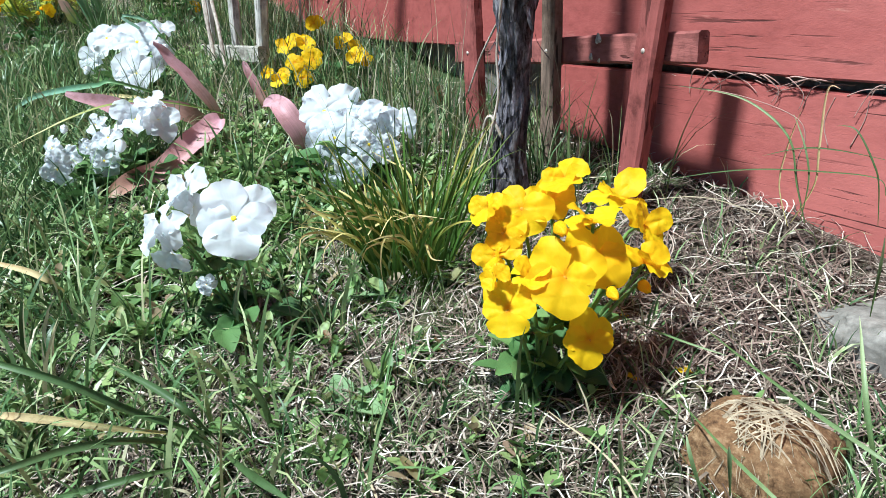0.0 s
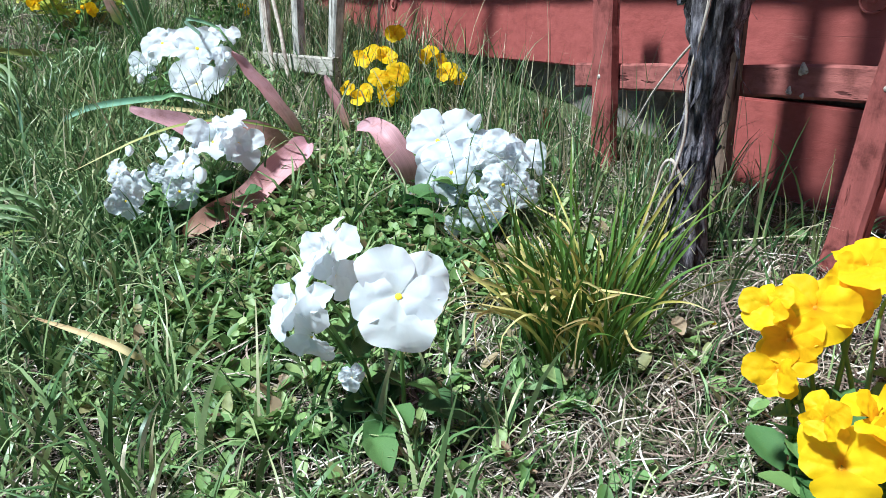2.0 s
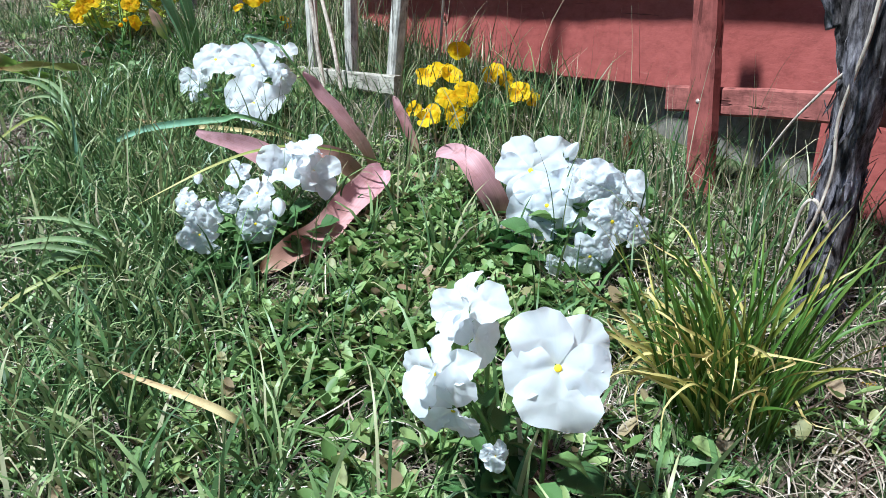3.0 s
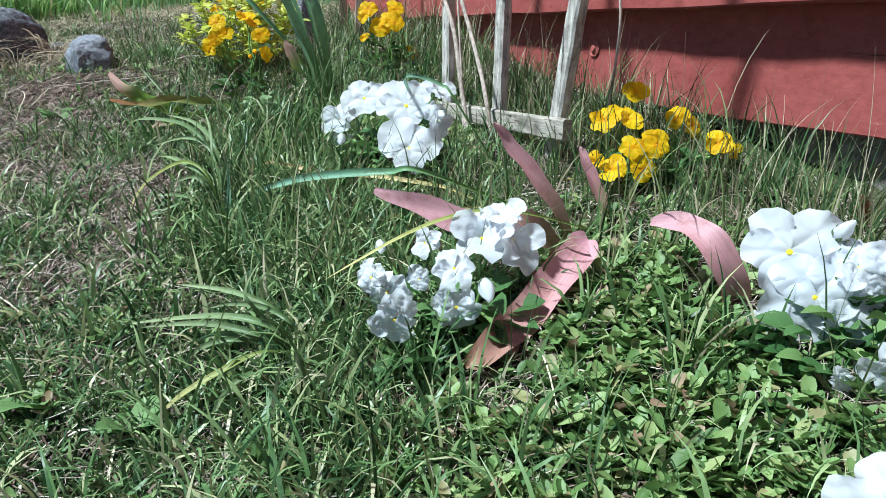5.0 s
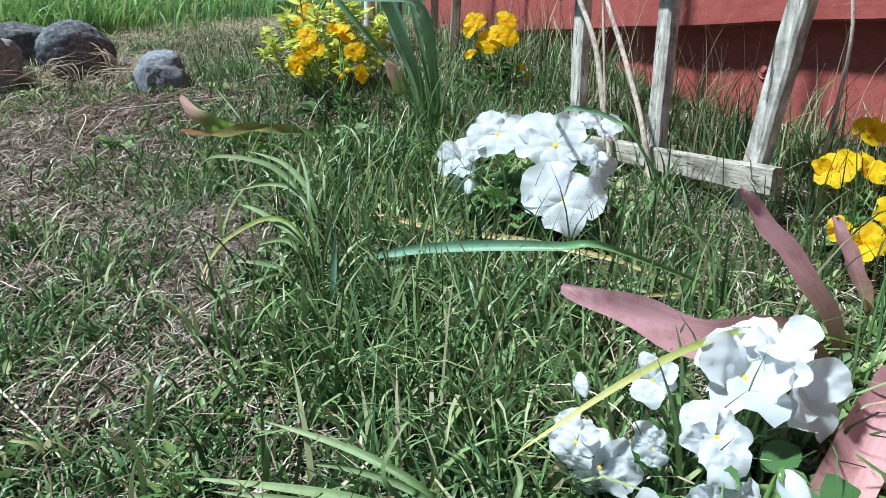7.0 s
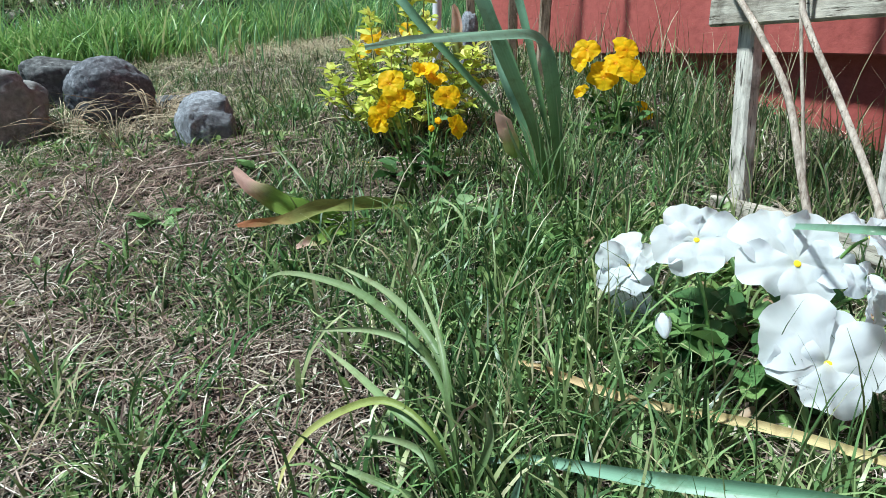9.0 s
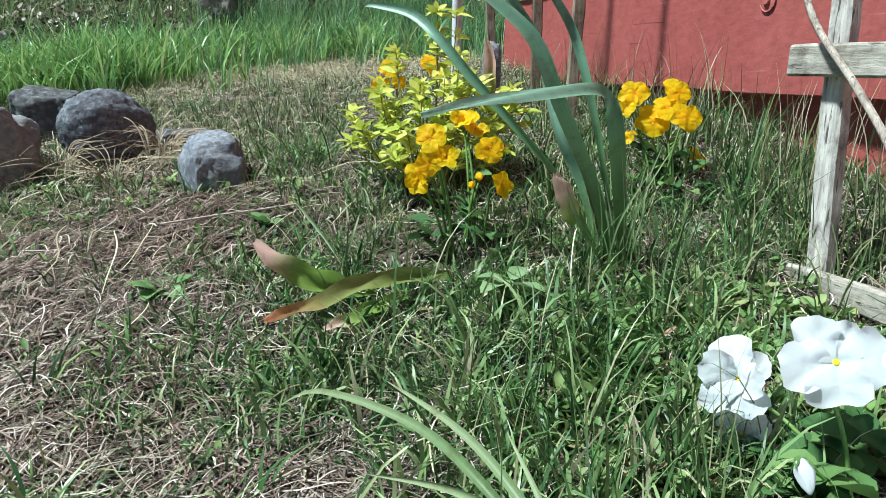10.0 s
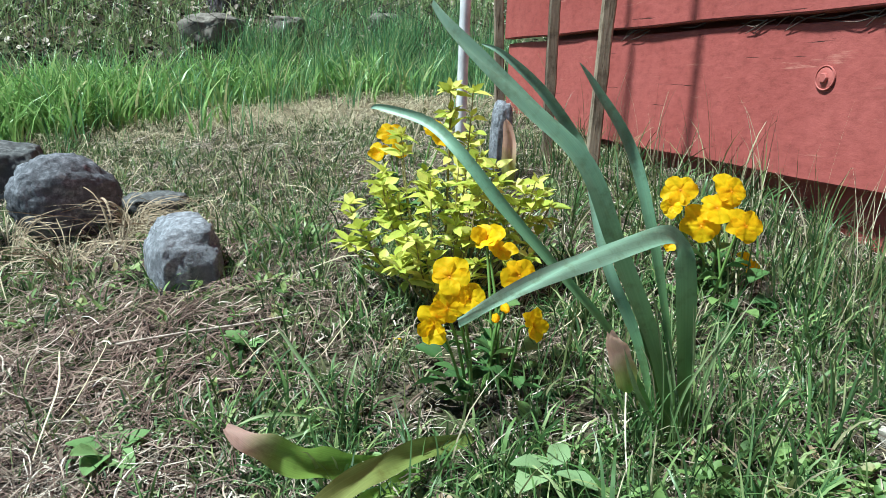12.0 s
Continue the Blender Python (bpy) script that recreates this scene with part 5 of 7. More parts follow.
strap(strap_clump, M_STRAP, [(-0.213, 0.867, 0.330), (-0.245, 0.852, 0.366), (-0.287, 0.884, 0.369), (-0.362, 0.971, 0.337)], 0.0090)
strap(strap_clump, M_STRAP, [(-0.213, 0.867, 0.330), (-0.254, 0.853, 0.360), (-0.295, 0.888, 0.362), (-0.344, 0.939, 0.345)], 0.0081)
strap(strap_clump, M_STRAP, [(-0.213, 0.867, 0.330), (-0.260, 0.865, 0.355), (-0.288, 0.883, 0.353), (-0.303, 0.908, 0.338)], 0.0072)
strap(strap_clump, M_STRAP, [(-0.213, 0.867, 0.330), (-0.269, 0.864, 0.354), (-0.297, 0.880, 0.346), (-0.313, 0.901, 0.323)], 0.0072)
strap(strap_clump, M_STRAP_YELLOW, [(-0.213, 0.867, 0.330), (-0.258, 0.830, 0.356), (-0.296, 0.820, 0.347), (-0.323, 0.821, 0.332), (-0.342, 0.836, 0.307)], 0.0099)
strap(strap_clump, M_STRAP, [(-0.213, 0.867, 0.330), (-0.251, 0.826, 0.347), (-0.282, 0.810, 0.344), (-0.297, 0.808, 0.326), (-0.302, 0.804, 0.309)], 0.0072)
strap(strap_clump, M_STRAP, [(-0.213, 0.867, 0.330), (-0.239, 0.863, 0.374), (-0.271, 0.900, 0.383), (-0.313, 0.960, 0.374)], 0.0072)
strap(strap_clump, M_STRAP, [(-0.213, 0.867, 0.330), (-0.232, 0.836, 0.372), (-0.251, 0.862, 0.381), (-0.275, 0.902, 0.372), (-0.293, 0.939, 0.355)], 0.0063)
strap(strap_clump, M_STRAP, [(-0.213, 0.867, 0.330), (-0.256, 0.856, 0.380), (-0.265, 0.858, 0.398), (-0.253, 0.860, 0.421)], 0.0063)
strap(strap_clump, M_STRAP, [(-0.213, 0.867, 0.330), (-0.217, 0.827, 0.373), (-0.200, 0.840, 0.388), (-0.202, 0.849, 0.399)], 0.0054)
strap_clump = strap_plant("daylily_plant", (-0.249, 1.168, 0.373), "loose clump of arching pale-green strap leaves", "plant")
strap(strap_clump, M_STRAP, [(-0.249, 1.168, 0.385), (-0.260, 1.172, 0.424), (-0.281, 1.196, 0.439), (-0.297, 1.252, 0.440), (-0.311, 1.315, 0.433)], 0.0076)
strap(strap_clump, M_STRAP_YELLOW, [(-0.249, 1.168, 0.385), (-0.264, 1.170, 0.433), (-0.287, 1.202, 0.443), (-0.323, 1.223, 0.421), (-0.343, 1.224, 0.397), (-0.352, 1.211, 0.377)], 0.0076)
strap(strap_clump, M_STRAP, [(-0.249, 1.168, 0.385), (-0.256, 1.169, 0.444), (-0.254, 1.198, 0.478), (-0.255, 1.253, 0.497)], 0.0059)
strap(strap_clump, M_STRAP, [(-0.249, 1.168, 0.385), (-0.246, 1.198, 0.431), (-0.250, 1.220, 0.463), (-0.267, 1.283, 0.480), (-0.296, 1.358, 0.482)], 0.0085)
strap(strap_clump, M_STRAP, [(-0.249, 1.168, 0.385), (-0.248, 1.211, 0.442), (-0.267, 1.235, 0.472), (-0.290, 1.301, 0.479), (-0.335, 1.370, 0.473), (-0.360, 1.427, 0.438)], 0.0085)
strap(strap_clump, M_STRAP, [(-0.249, 1.168, 0.385), (-0.250, 1.197, 0.440), (-0.260, 1.227, 0.462), (-0.283, 1.260, 0.464), (-0.317, 1.311, 0.447)], 0.0076)
strap(strap_clump, M_STRAP, [(-0.249, 1.168, 0.385), (-0.281, 1.157, 0.408), (-0.305, 1.184, 0.408), (-0.324, 1.219, 0.400)], 0.0068)
strap(strap_clump, M_STRAP_BLUE, [(-0.249, 1.168, 0.385), (-0.249, 1.105, 0.395), (-0.247, 1.096, 0.434), (-0.249, 1.083, 0.462)], 0.0076)
strap(strap_clump, M_STRAP, [(-0.249, 1.168, 0.385), (-0.283, 1.149, 0.406), (-0.310, 1.143, 0.401), (-0.336, 1.152, 0.388), (-0.352, 1.166, 0.370)], 0.0068)
strap(strap_clump, M_STRAP, [(-0.249, 1.168, 0.385), (-0.265, 1.150, 0.420), (-0.278, 1.170, 0.431), (-0.301, 1.218, 0.414)], 0.0068)
strap(strap_clump, M_STRAP, [(-0.249, 1.168, 0.385), (-0.249, 1.143, 0.421), (-0.245, 1.134, 0.450), (-0.249, 1.131, 0.469)], 0.0068)
strap_clump = strap_plant("daylily_plant", (-0.113, 0.296, 0.271), "flattened dark green strap leaves in the lawn", "plant")
strap(strap_clump, M_STRAP_DARK, [(-0.109, 0.294, 0.286), (-0.125, 0.300, 0.304), (-0.150, 0.306, 0.320), (-0.184, 0.317, 0.345), (-0.220, 0.337, 0.360), (-0.264, 0.377, 0.367)], 0.0070)
strap(strap_clump, M_STRAP_DARK, [(-0.121, 0.300, 0.285), (-0.137, 0.295, 0.301), (-0.163, 0.287, 0.315), (-0.193, 0.285, 0.320), (-0.225, 0.278, 0.322), (-0.261, 0.297, 0.309)], 0.0060)
strap(strap_clump, M_STRAP_DARK, [(-0.104, 0.293, 0.287), (-0.123, 0.286, 0.323), (-0.140, 0.315, 0.332), (-0.161, 0.355, 0.334)], 0.0060)
strap(strap_clump, M_STRAW_LEAF, [(-0.135, 0.314, 0.296), (-0.166, 0.317, 0.308), (-0.204, 0.349, 0.309), (-0.229, 0.373, 0.307), (-0.274, 0.434, 0.294)], 0.0070)
strap(strap_clump, M_STRAW_LEAF, [(-0.179, 0.564, 0.318), (-0.188, 0.548, 0.334), (-0.208, 0.567, 0.343), (-0.255, 0.653, 0.337)], 0.0070)
strap(strap_clump, M_STRAP_DARK, [(-0.134, 0.280, 0.290), (-0.160, 0.277, 0.294), (-0.191, 0.285, 0.290), (-0.222, 0.309, 0.275)], 0.0060)
strap(strap_clump, M_STRAP_DARK, [(-0.105, 0.288, 0.286), (-0.102, 0.222, 0.309), (-0.093, 0.182, 0.316)], 0.0060)
long_grass = strap_plant("couch_grass", (0.241, 0.088, 0.320), "long green grass blades over a tan stone", "grass")
strap(long_grass, M_STRAP, [(0.214, 0.181, 0.344), (0.160, 0.095, 0.363), (0.132, 0.042, 0.372), (0.119, 0.005, 0.375), (0.140, -0.006, 0.358)], 0.0033)
strap(long_grass, M_STRAP, [(0.148, 0.141, 0.326), (0.095, 0.063, 0.352), (0.076, 0.024, 0.359), (0.081, 0.004, 0.348)], 0.0028)
strap(long_grass, M_STRAP, [(0.154, 0.017, 0.333), (0.146, 0.023, 0.362), (0.150, 0.034, 0.389), (0.174, 0.055, 0.411)], 0.0039)
strap(long_grass, M_STRAP, [(0.175, 0.222, 0.345), (0.170, 0.165, 0.352), (0.181, 0.133, 0.351)], 0.0022)
strap(long_grass, M_STRAP, [(0.076, 0.103, 0.298), (0.081, 0.099, 0.329), (0.093, 0.099, 0.351)], 0.0033)
strap(long_grass, M_STRAP, [(0.091, 0.067, 0.317), (0.081, 0.072, 0.346), (0.083, 0.079, 0.357)], 0.0033)
strap(long_grass, M_STRAP, [(0.079, 0.047, 0.343), (0.072, 0.045, 0.366), (0.070, 0.045, 0.375)], 0.0028)
strap(long_grass, M_STRAP, [(0.076, 0.111, 0.300), (0.071, 0.110, 0.328), (0.066, 0.109, 0.347)], 0.0033)
strap(long_grass, M_STRAP, [(0.178, 0.052, 0.411), (0.170, 0.048, 0.439), (0.147, 0.037, 0.464)], 0.0022)
long_grass = strap_plant("couch_grass", (0.410, 0.244, 0.372), "thin dry grass stalks arching before the red wall", "grass")
strap(long_grass, M_STRAP, [(0.342, 0.199, 0.397), (0.343, 0.212, 0.427), (0.342, 0.222, 0.459), (0.342, 0.249, 0.479), (0.340, 0.285, 0.490), (0.339, 0.355, 0.492)], 0.0028)
strap(long_grass, M_STRAP_DARK, [(0.344, 0.143, 0.432), (0.344, 0.151, 0.443), (0.342, 0.193, 0.440), (0.341, 0.250, 0.431), (0.339, 0.305, 0.416), (0.337, 0.357, 0.397)], 0.0016)
strap(long_grass, M_STRAP_DARK, [(0.345, 0.149, 0.457), (0.344, 0.184, 0.458), (0.342, 0.212, 0.455), (0.341, 0.246, 0.443)], 0.0016)
strap(long_grass, M_STRAP_DARK, [(0.344, 0.144, 0.409), (0.344, 0.149, 0.438), (0.343, 0.155, 0.453), (0.343, 0.172, 0.475), (0.342, 0.188, 0.476)], 0.0018)
strap(long_grass, M_STRAW_LEAF, [(0.342, 0.211, 0.394), (0.343, 0.197, 0.428), (0.343, 0.198, 0.458), (0.343, 0.199, 0.501), (0.343, 0.189, 0.503)], 0.0022)
strap(long_grass, M_STRAW_LEAF, [(0.342, 0.213, 0.391), (0.342, 0.226, 0.422), (0.342, 0.224, 0.454), (0.343, 0.217, 0.486)], 0.0018)
strap(long_grass, M_STRAP, [(0.342, 0.203, 0.396), (0.343, 0.202, 0.431), (0.342, 0.209, 0.457), (0.342, 0.223, 0.481)], 0.0022)
long_grass = strap_plant("couch_grass", (-0.277, 1.677, 0.458), "few broad green grass blades on bare soil", "grass")
strap(long_grass, M_STRAP, [(-0.277, 1.677, 0.468), (-0.292, 1.713, 0.492), (-0.310, 1.743, 0.515), (-0.323, 1.759, 0.530)], 0.0065)
strap(long_grass, M_STRAP, [(-0.276, 1.675, 0.467), (-0.316, 1.676, 0.477), (-0.342, 1.675, 0.478), (-0.363, 1.679, 0.469)], 0.0055)
strap(long_grass, M_STRAP, [(-0.277, 1.674, 0.467), (-0.314, 1.652, 0.470), (-0.352, 1.657, 0.459)], 0.0050)
strap(long_grass, M_STRAP, [(-0.275, 1.676, 0.468), (-0.265, 1.679, 0.500), (-0.255, 1.696, 0.519)], 0.0040)


def thin_stems(plant, n, spread, tall, material, seed):
    """Fine grassy stems that stand round a plant's foot."""
    rng = random.Random(seed)
    c = plant.location
    for k in range(n):
        a, r = rng.uniform(0, 6.28), spread * math.sqrt(rng.random())
        x, y = c.x + r * math.cos(a), c.y + r * math.sin(a)
        z = float(height(x, y)) - 0.003
        h = rng.uniform(*tall)
        b, s = rng.uniform(0, 6.28), rng.uniform(0.05, 0.35) * h
        strap(plant, material, [(x, y, z), (x + 0.3 * s * math.cos(b), y + 0.3 * s * math.sin(b), z + 0.55 * h), (x + s * math.cos(b), y + s * math.sin(b), z + h)], rng.uniform(0.0016, 0.0032))


thin_stems(iris, 26, 0.03, (0.05, 0.15), M_STRAP, 3)


def sedge_tuft():
    x0, y0 = 0.106, 0.425
    ob = empty("sedge_tuft", (x0, y0, float(height(x0, y0))), "dark green sedge tuft with yellow and straw-coloured curling tips", "ornamental grass")
    rng = random.Random(8)
    for k in range(205):
        a = rng.uniform(0, 2 * math.pi)
        r = 0.040 * math.sqrt(rng.random())
        foot = Vector((r * math.cos(a), r * math.sin(a) * 0.8, -0.004))
        foot.z += float(height(x0 + foot.x, y0 + foot.y)) - ob.location.z
        curly = k % 4 == 0
        out = 2.9 + rng.gauss(0, 0.75) if curly else a + rng.gauss(0, 0.75)
        head, tilt = out, rng.uniform(0.25, 0.6) if curly else rng.uniform(0.02, 0.22) + 0.22 * r / 0.040
        L = rng.uniform(0.09, 0.15) if curly else rng.uniform(0.055, 0.165)
        bow = rng.uniform(0.10, 0.30) if curly else abs(rng.gauss(0.03, 0.09))
        pts, p = [foot], foot.copy()
        for j in range(7):
            p = p + Vector((math.cos(head) * math.sin(tilt), math.sin(head) * math.sin(tilt), math.cos(tilt))) * (L / 7)
            p.z = max(p.z, float(height(x0 + p.x, y0 + p.y)) - ob.location.z + 0.004)
            pts.append(p.copy())
            tilt += bow * (0.5 + 0.25 * j)
            head += rng.gauss(0, 0.10)
            if curly and j > 3:
                head += rng.gauss(0, 0.8)
                tilt += rng.gauss(0.1, 0.55)
        v, f, uv = ribbon(pts, rng.uniform(0.0018, 0.0034), 2, 0.35, 1.0, 0.85, (-0.3, -0.8, 0.5), rng.uniform(-1.4, 1.4), 3)
        mesh_object("blade", ribbon_mesh("blade", v, f, uv), M_SEDGE_DRY if curly else M_SEDGE_BLADE, ob)


def sedge_material():
    m = Mat("sedge blade", 0.42, 0.35)
    uv = m.t.nodes.new("ShaderNodeUVMap")
    sep = m.node("ShaderNodeSeparateXYZ")
    m.link(uv.outputs["UV"], sep.inputs[0])
    green = m.ramp(sep.outputs["Y"], [(0.0, (0.055, 0.105, 0.018)), (0.6, (0.075, 0.155, 0.024)), (0.85, (0.11, 0.20, 0.03)), (1.0, (0.26, 0.28, 0.07))])
    gold = m.ramp(sep.outputs["Y"], [(0.0, (0.07, 0.12, 0.02)), (0.5, (0.20, 0.24, 0.04)), (0.8, (0.56, 0.48, 0.12)), (1.0, (0.70, 0.62, 0.38))])
    c = m.mix(m.ramp(m.random(), [(0.80, (0, 0, 0)), (0.88, (1, 1, 1))]), green, gold)
    c = m.mix(1.0, c, m.ramp(m.random(), [(0.0, (0.75, 0.75, 0.75)), (0.5, (1.15, 1.15, 1.15)), (1.0, (0.9, 0.9, 0.9))]), "MULTIPLY")
    m.color(c)
    m.thin(c, 0.25)
    return m.m


M_SEDGE_BLADE = sedge_material()
M_SEDGE_DRY = strap_material("straw-coloured sedge blade", (0.08, 0.13, 0.025), (0.46, 0.42, 0.10), (0.70, 0.56, 0.27), 0.1, 0.6, 0.2)
sedge_tuft()


def golden_shrub():
    x0, y0 = -0.125, 1.865
    ob = empty("golden_shrub", (x0, y0, float(height(x0, y0))), "small golden-leaved spirea shrub with bright yellow-green tips", "shrub")
    rng = random.Random(21)
    shape = np.array([(0, 0, 0), (-0.24, 0.34, 0.06), (0, 0.38, -0.02), (0.24, 0.34, 0.06), (-0.20, 0.66, 0.03), (0, 0.70, -0.04), (0.20, 0.66, 0.03), (0, 1.05, -0.10)])
    quads = [(0, 2, 1), (0, 3, 2), (1, 2, 5, 4), (2, 3, 6, 5), (4, 5, 7), (5, 6, 7)]
    leaf = bpy.data.meshes.new("leaf")
    leaf.from_pydata([tuple(q) for q in shape], [], quads)
    leaf.shade_smooth()
    leaf.materials.append(M_SHRUB)
    verts, faces = [], []
    for k in range(50):
        a = 2.4 * k + rng.uniform(-0.5, 0.5)
        q = math.sqrt((k + 0.5) / 50)
        ring = 1 - q * q
        top = Vector((0.125 * q * math.cos(a), 0.085 * q * math.sin(a), rng.uniform(0.03, 0.12) + 0.09 * ring * rng.random() + 0.07 * max(0.0, math.sin(a) * q)))
        if k % 14 == 4:
            top = Vector((0.025 + 0.016 * rng.uniform(-1, 1), 0.03, 0.225 + 0.02 * rng.uniform(-1, 1)))
        foot = Vector((0.3 * top.x, 0.3 * top.y, -0.01))
        bow = Vector((0.12 * top.x, 0.12 * top.y, 0.008))
        part("twig", tube_bmesh([foot, foot.lerp(top, 0.5) + bow, top], [0.0012, 0.0007], 5), M_SHRUB_STEM, ob)
        for f, count in ((1.0, 7), (rng.uniform(0.80, 0.92), 4), (rng.uniform(0.6, 0.8), 4), (rng.uniform(0.4, 0.6), 3)):
            c = foot.lerp(top, f) + bow * (4 * f * (1 - f))
            spin = rng.uniform(0, 360)
            for j in range(count):
                s = rng.uniform(0.014, 0.027) * (0.6 if j > 4 else 1.0)
                up = rng.uniform(45, 75) if j > 4 else rng.uniform(-25, 50)
                m = Matrix.Translation(c) @ pose(0, 0, 0, 0, 0, spin + 360 / min(count, 5) * j + rng.uniform(-22, 22)) @ pose(0, 0, 0, up, rng.uniform(-35, 35), 0) @ Matrix.Diagonal((s * 1.05, s, s, 1))
                if f == 1.0:
                    put_part("leaf", leaf, ob, m)
                else:
                    n = len(verts)
                    verts += [tuple(m @ Vector(p)) for p in shape]
                    faces += [tuple(n + i for i in p) for p in quads]
    me = bpy.data.meshes.new("lower_leaves")
    me.from_pydata(verts, [], faces)
    low = mesh_object("lower_leaves", me, M_SHRUB_LOW, ob, smooth=True)
    low["kind"] = "stuff"


golden_shrub()


# ---- small loose things ----
def fallen_petal(x, y, turn, s, tone="yellow"):
    ob = new("fallen_petal", PETALS[tone, "folded", "side", 1])
    ob.matrix_basis = Matrix.Translation((x, y, float(height(x, y)) + 0.006)) @ pose(0, 0, 0, 12, 14, turn) @ Matrix.Diagonal((s, s, s, 1))
    tagged(ob, "withered yellow pansy petal lying on the soil", "petal", "fallen petals")


fallen_petal(0.187, 0.162, 20, 0.028)
fallen_petal(0.151, 0.180, -30, 0.022)
fallen_petal(0.200, 0.238, 60, 0.020)
fallen_petal(0.197, 0.378, 10, 0.025)
fallen_petal(-0.196, 1.777, 30, 0.020)
fallen_petal(0.165, 1.056, 60, 0.025)


def pine_cone(x, y):
    ob = empty("pine_cone", (x, y, float(height(x, y)) + 0.004), "small brown pine cone standing by the stone footing", "pine cone")
    part("core", tube_bmesh([(0, 0, 0), (0, 0, 0.014), (0, 0, 0.03)], [0.005, 0.003], 8), M_CONE, ob)
    scale = oval_leaf("scale", 0.0, 0.5, -0.4, 0.8, 3, 2)
    scale.materials.append(M_CONE)
    for k in range(34):
        f = k / 33
        r = 0.006 * math.sin(math.pi * (0.2 + 0.75 * f)) + 0.001
        s = 0.011 * (1 - 0.5 * f)
        put_part("scale", scale, ob, pose(0, 0, 0.001 + 0.029 * f, 0, 0, 137.5 * k) @ Matrix.Translation((0, r * 0.6, 0)) @ pose(0, 0, 0, 25 + 35 * f) @ Matrix.Diagonal((s, s, s, 1)))


pine_cone(0.345, 0.80)


BROAD_LEAVES = []
for _v, _stops in enumerate(([(0.0, (0.15, 0.27, 0.09)), (1.0, (0.23, 0.37, 0.14))], [(0.0, (0.22, 0.34, 0.16)), (1.0, (0.29, 0.41, 0.2))])):
    me = oval_leaf("leaf", 0.04, 0.15, 0.2, 0.85)
    me.materials.append(leaf_material("broad weed leaf", _stops, 0.6, 0.25, False))
    BROAD_LEAVES.append(me)


def broadleaf_weed(x, y, count, size, high, pale, label, seed):
    ob = empty("broadleaf_weed", (x, y, float(height(x, y))), label, "weed", "broad-leaved weeds")
    rng = random.Random(seed)
    for k in range(count):
        a = 360 * k / count + rng.uniform(-25, 25)
        s = size * rng.uniform(0.75, 1.15)
        up = rng.uniform(5, 45)
        r = 0.35 * size
        m = pose(0, 0, 0, 0, 0, a) @ Matrix.Translation((0, r * 0.5, high * rng.uniform(0.6, 1.0))) @ pose(0, 0, 0, up, rng.uniform(-15, 15), 0) @ Matrix.Diagonal((s, s, s, 1))
        put_part("leaf", BROAD_LEAVES[pale], ob, m)
        root = m @ Vector((0, 0, 0))
        part("stalk", tube_bmesh([(0, 0, -0.003), (root.x * 0.4, root.y * 0.4, root.z * 0.6), tuple(root)], [0.0009, 0.0006], 5), M_STEM, ob)


broadleaf_weed(-0.143, 1.537, 5, 0.030, 0.035, 1, 'pale green seedling with rounded leaves', 40)
broadleaf_weed(-0.464, 1.704, 6, 0.030, 0.008, 0, 'flat green weed with broad leaves on bare soil', 41)
broadleaf_weed(-0.214, 0.805, 5, 0.030, 0.012, 0, 'upright weed with oval green leaves', 42)
broadleaf_weed(-0.429, 0.898, 5, 0.025, 0.010, 0, 'green weed with oval leaves in short grass', 43)
broadleaf_weed(-0.017, 0.287, 4, 0.026, 0.012, 1, 'pale green lobed weed on the soil', 44)
broadleaf_weed(0.050, 0.317, 5, 0.016, 0.008, 0, 'small weed with roundish leaves on the soil', 45)
broadleaf_weed(-0.347, 1.825, 7, 0.022, 0.006, 0, 'low leafy weed beside a grey stone', 46)
broadleaf_weed(-0.085, 1.362, 6, 0.024, 0.015, 0, 'leafy green weed among herbs', 47)
broadleaf_weed(0.069, 0.394, 4, 0.020, 0.010, 1, 'pale green weed below a sedge tuft', 48)
broadleaf_weed(0.040, 0.413, 4, 0.022, 0.012, 1, 'fresh green weed seedling', 49)
broadleaf_weed(-0.357, 0.836, 5, 0.026, 0.012, 0, 'green weed with pointed oval leaves', 50)
broadleaf_weed(-0.133, 0.482, 5, 0.020, 0.012, 0, 'small green weed in dry grass', 51)


def wall_roots(points, r=0.0005):
    ob = mesh_object("dry_creeper", tube_bmesh(points, [r, r * 0.6], 5, 0.1, len(points)), M_ROOT, smooth=True)
    tagged(ob, "thin pale dry creeper clinging to the red boards", "creeper", "dry creepers on the wall")


wall_roots([(0.411, 0.415, 0.493), (0.411, 0.376, 0.485), (0.411, 0.343, 0.489), (0.411, 0.316, 0.483), (0.411, 0.304, 0.466)])
wall_roots([(0.411, 0.304, 0.464), (0.411, 0.324, 0.451), (0.411, 0.334, 0.430), (0.411, 0.359, 0.408), (0.411, 0.394, 0.395)])
wall_roots([(0.411, 0.304, 0.464), (0.411, 0.310, 0.445), (0.411, 0.326, 0.426), (0.411, 0.342, 0.394)])
wall_roots([(0.411, 0.315, 0.496), (0.411, 0.288, 0.489), (0.411, 0.268, 0.495), (0.411, 0.264, 0.501)])
wall_roots([(0.411, 0.262, 0.476), (0.411, 0.255, 0.494), (0.411, 0.235, 0.498), (0.411, 0.219, 0.499)])
wall_roots([(0.411, 0.224, 0.490), (0.411, 0.211, 0.496), (0.411, 0.195, 0.498)])
wall_roots([(0.411, 0.214, 0.449), (0.411, 0.206, 0.472), (0.411, 0.205, 0.488)])
wall_roots([(0.411, 0.233, 0.446), (0.411, 0.240, 0.466), (0.411, 0.234, 0.488)])
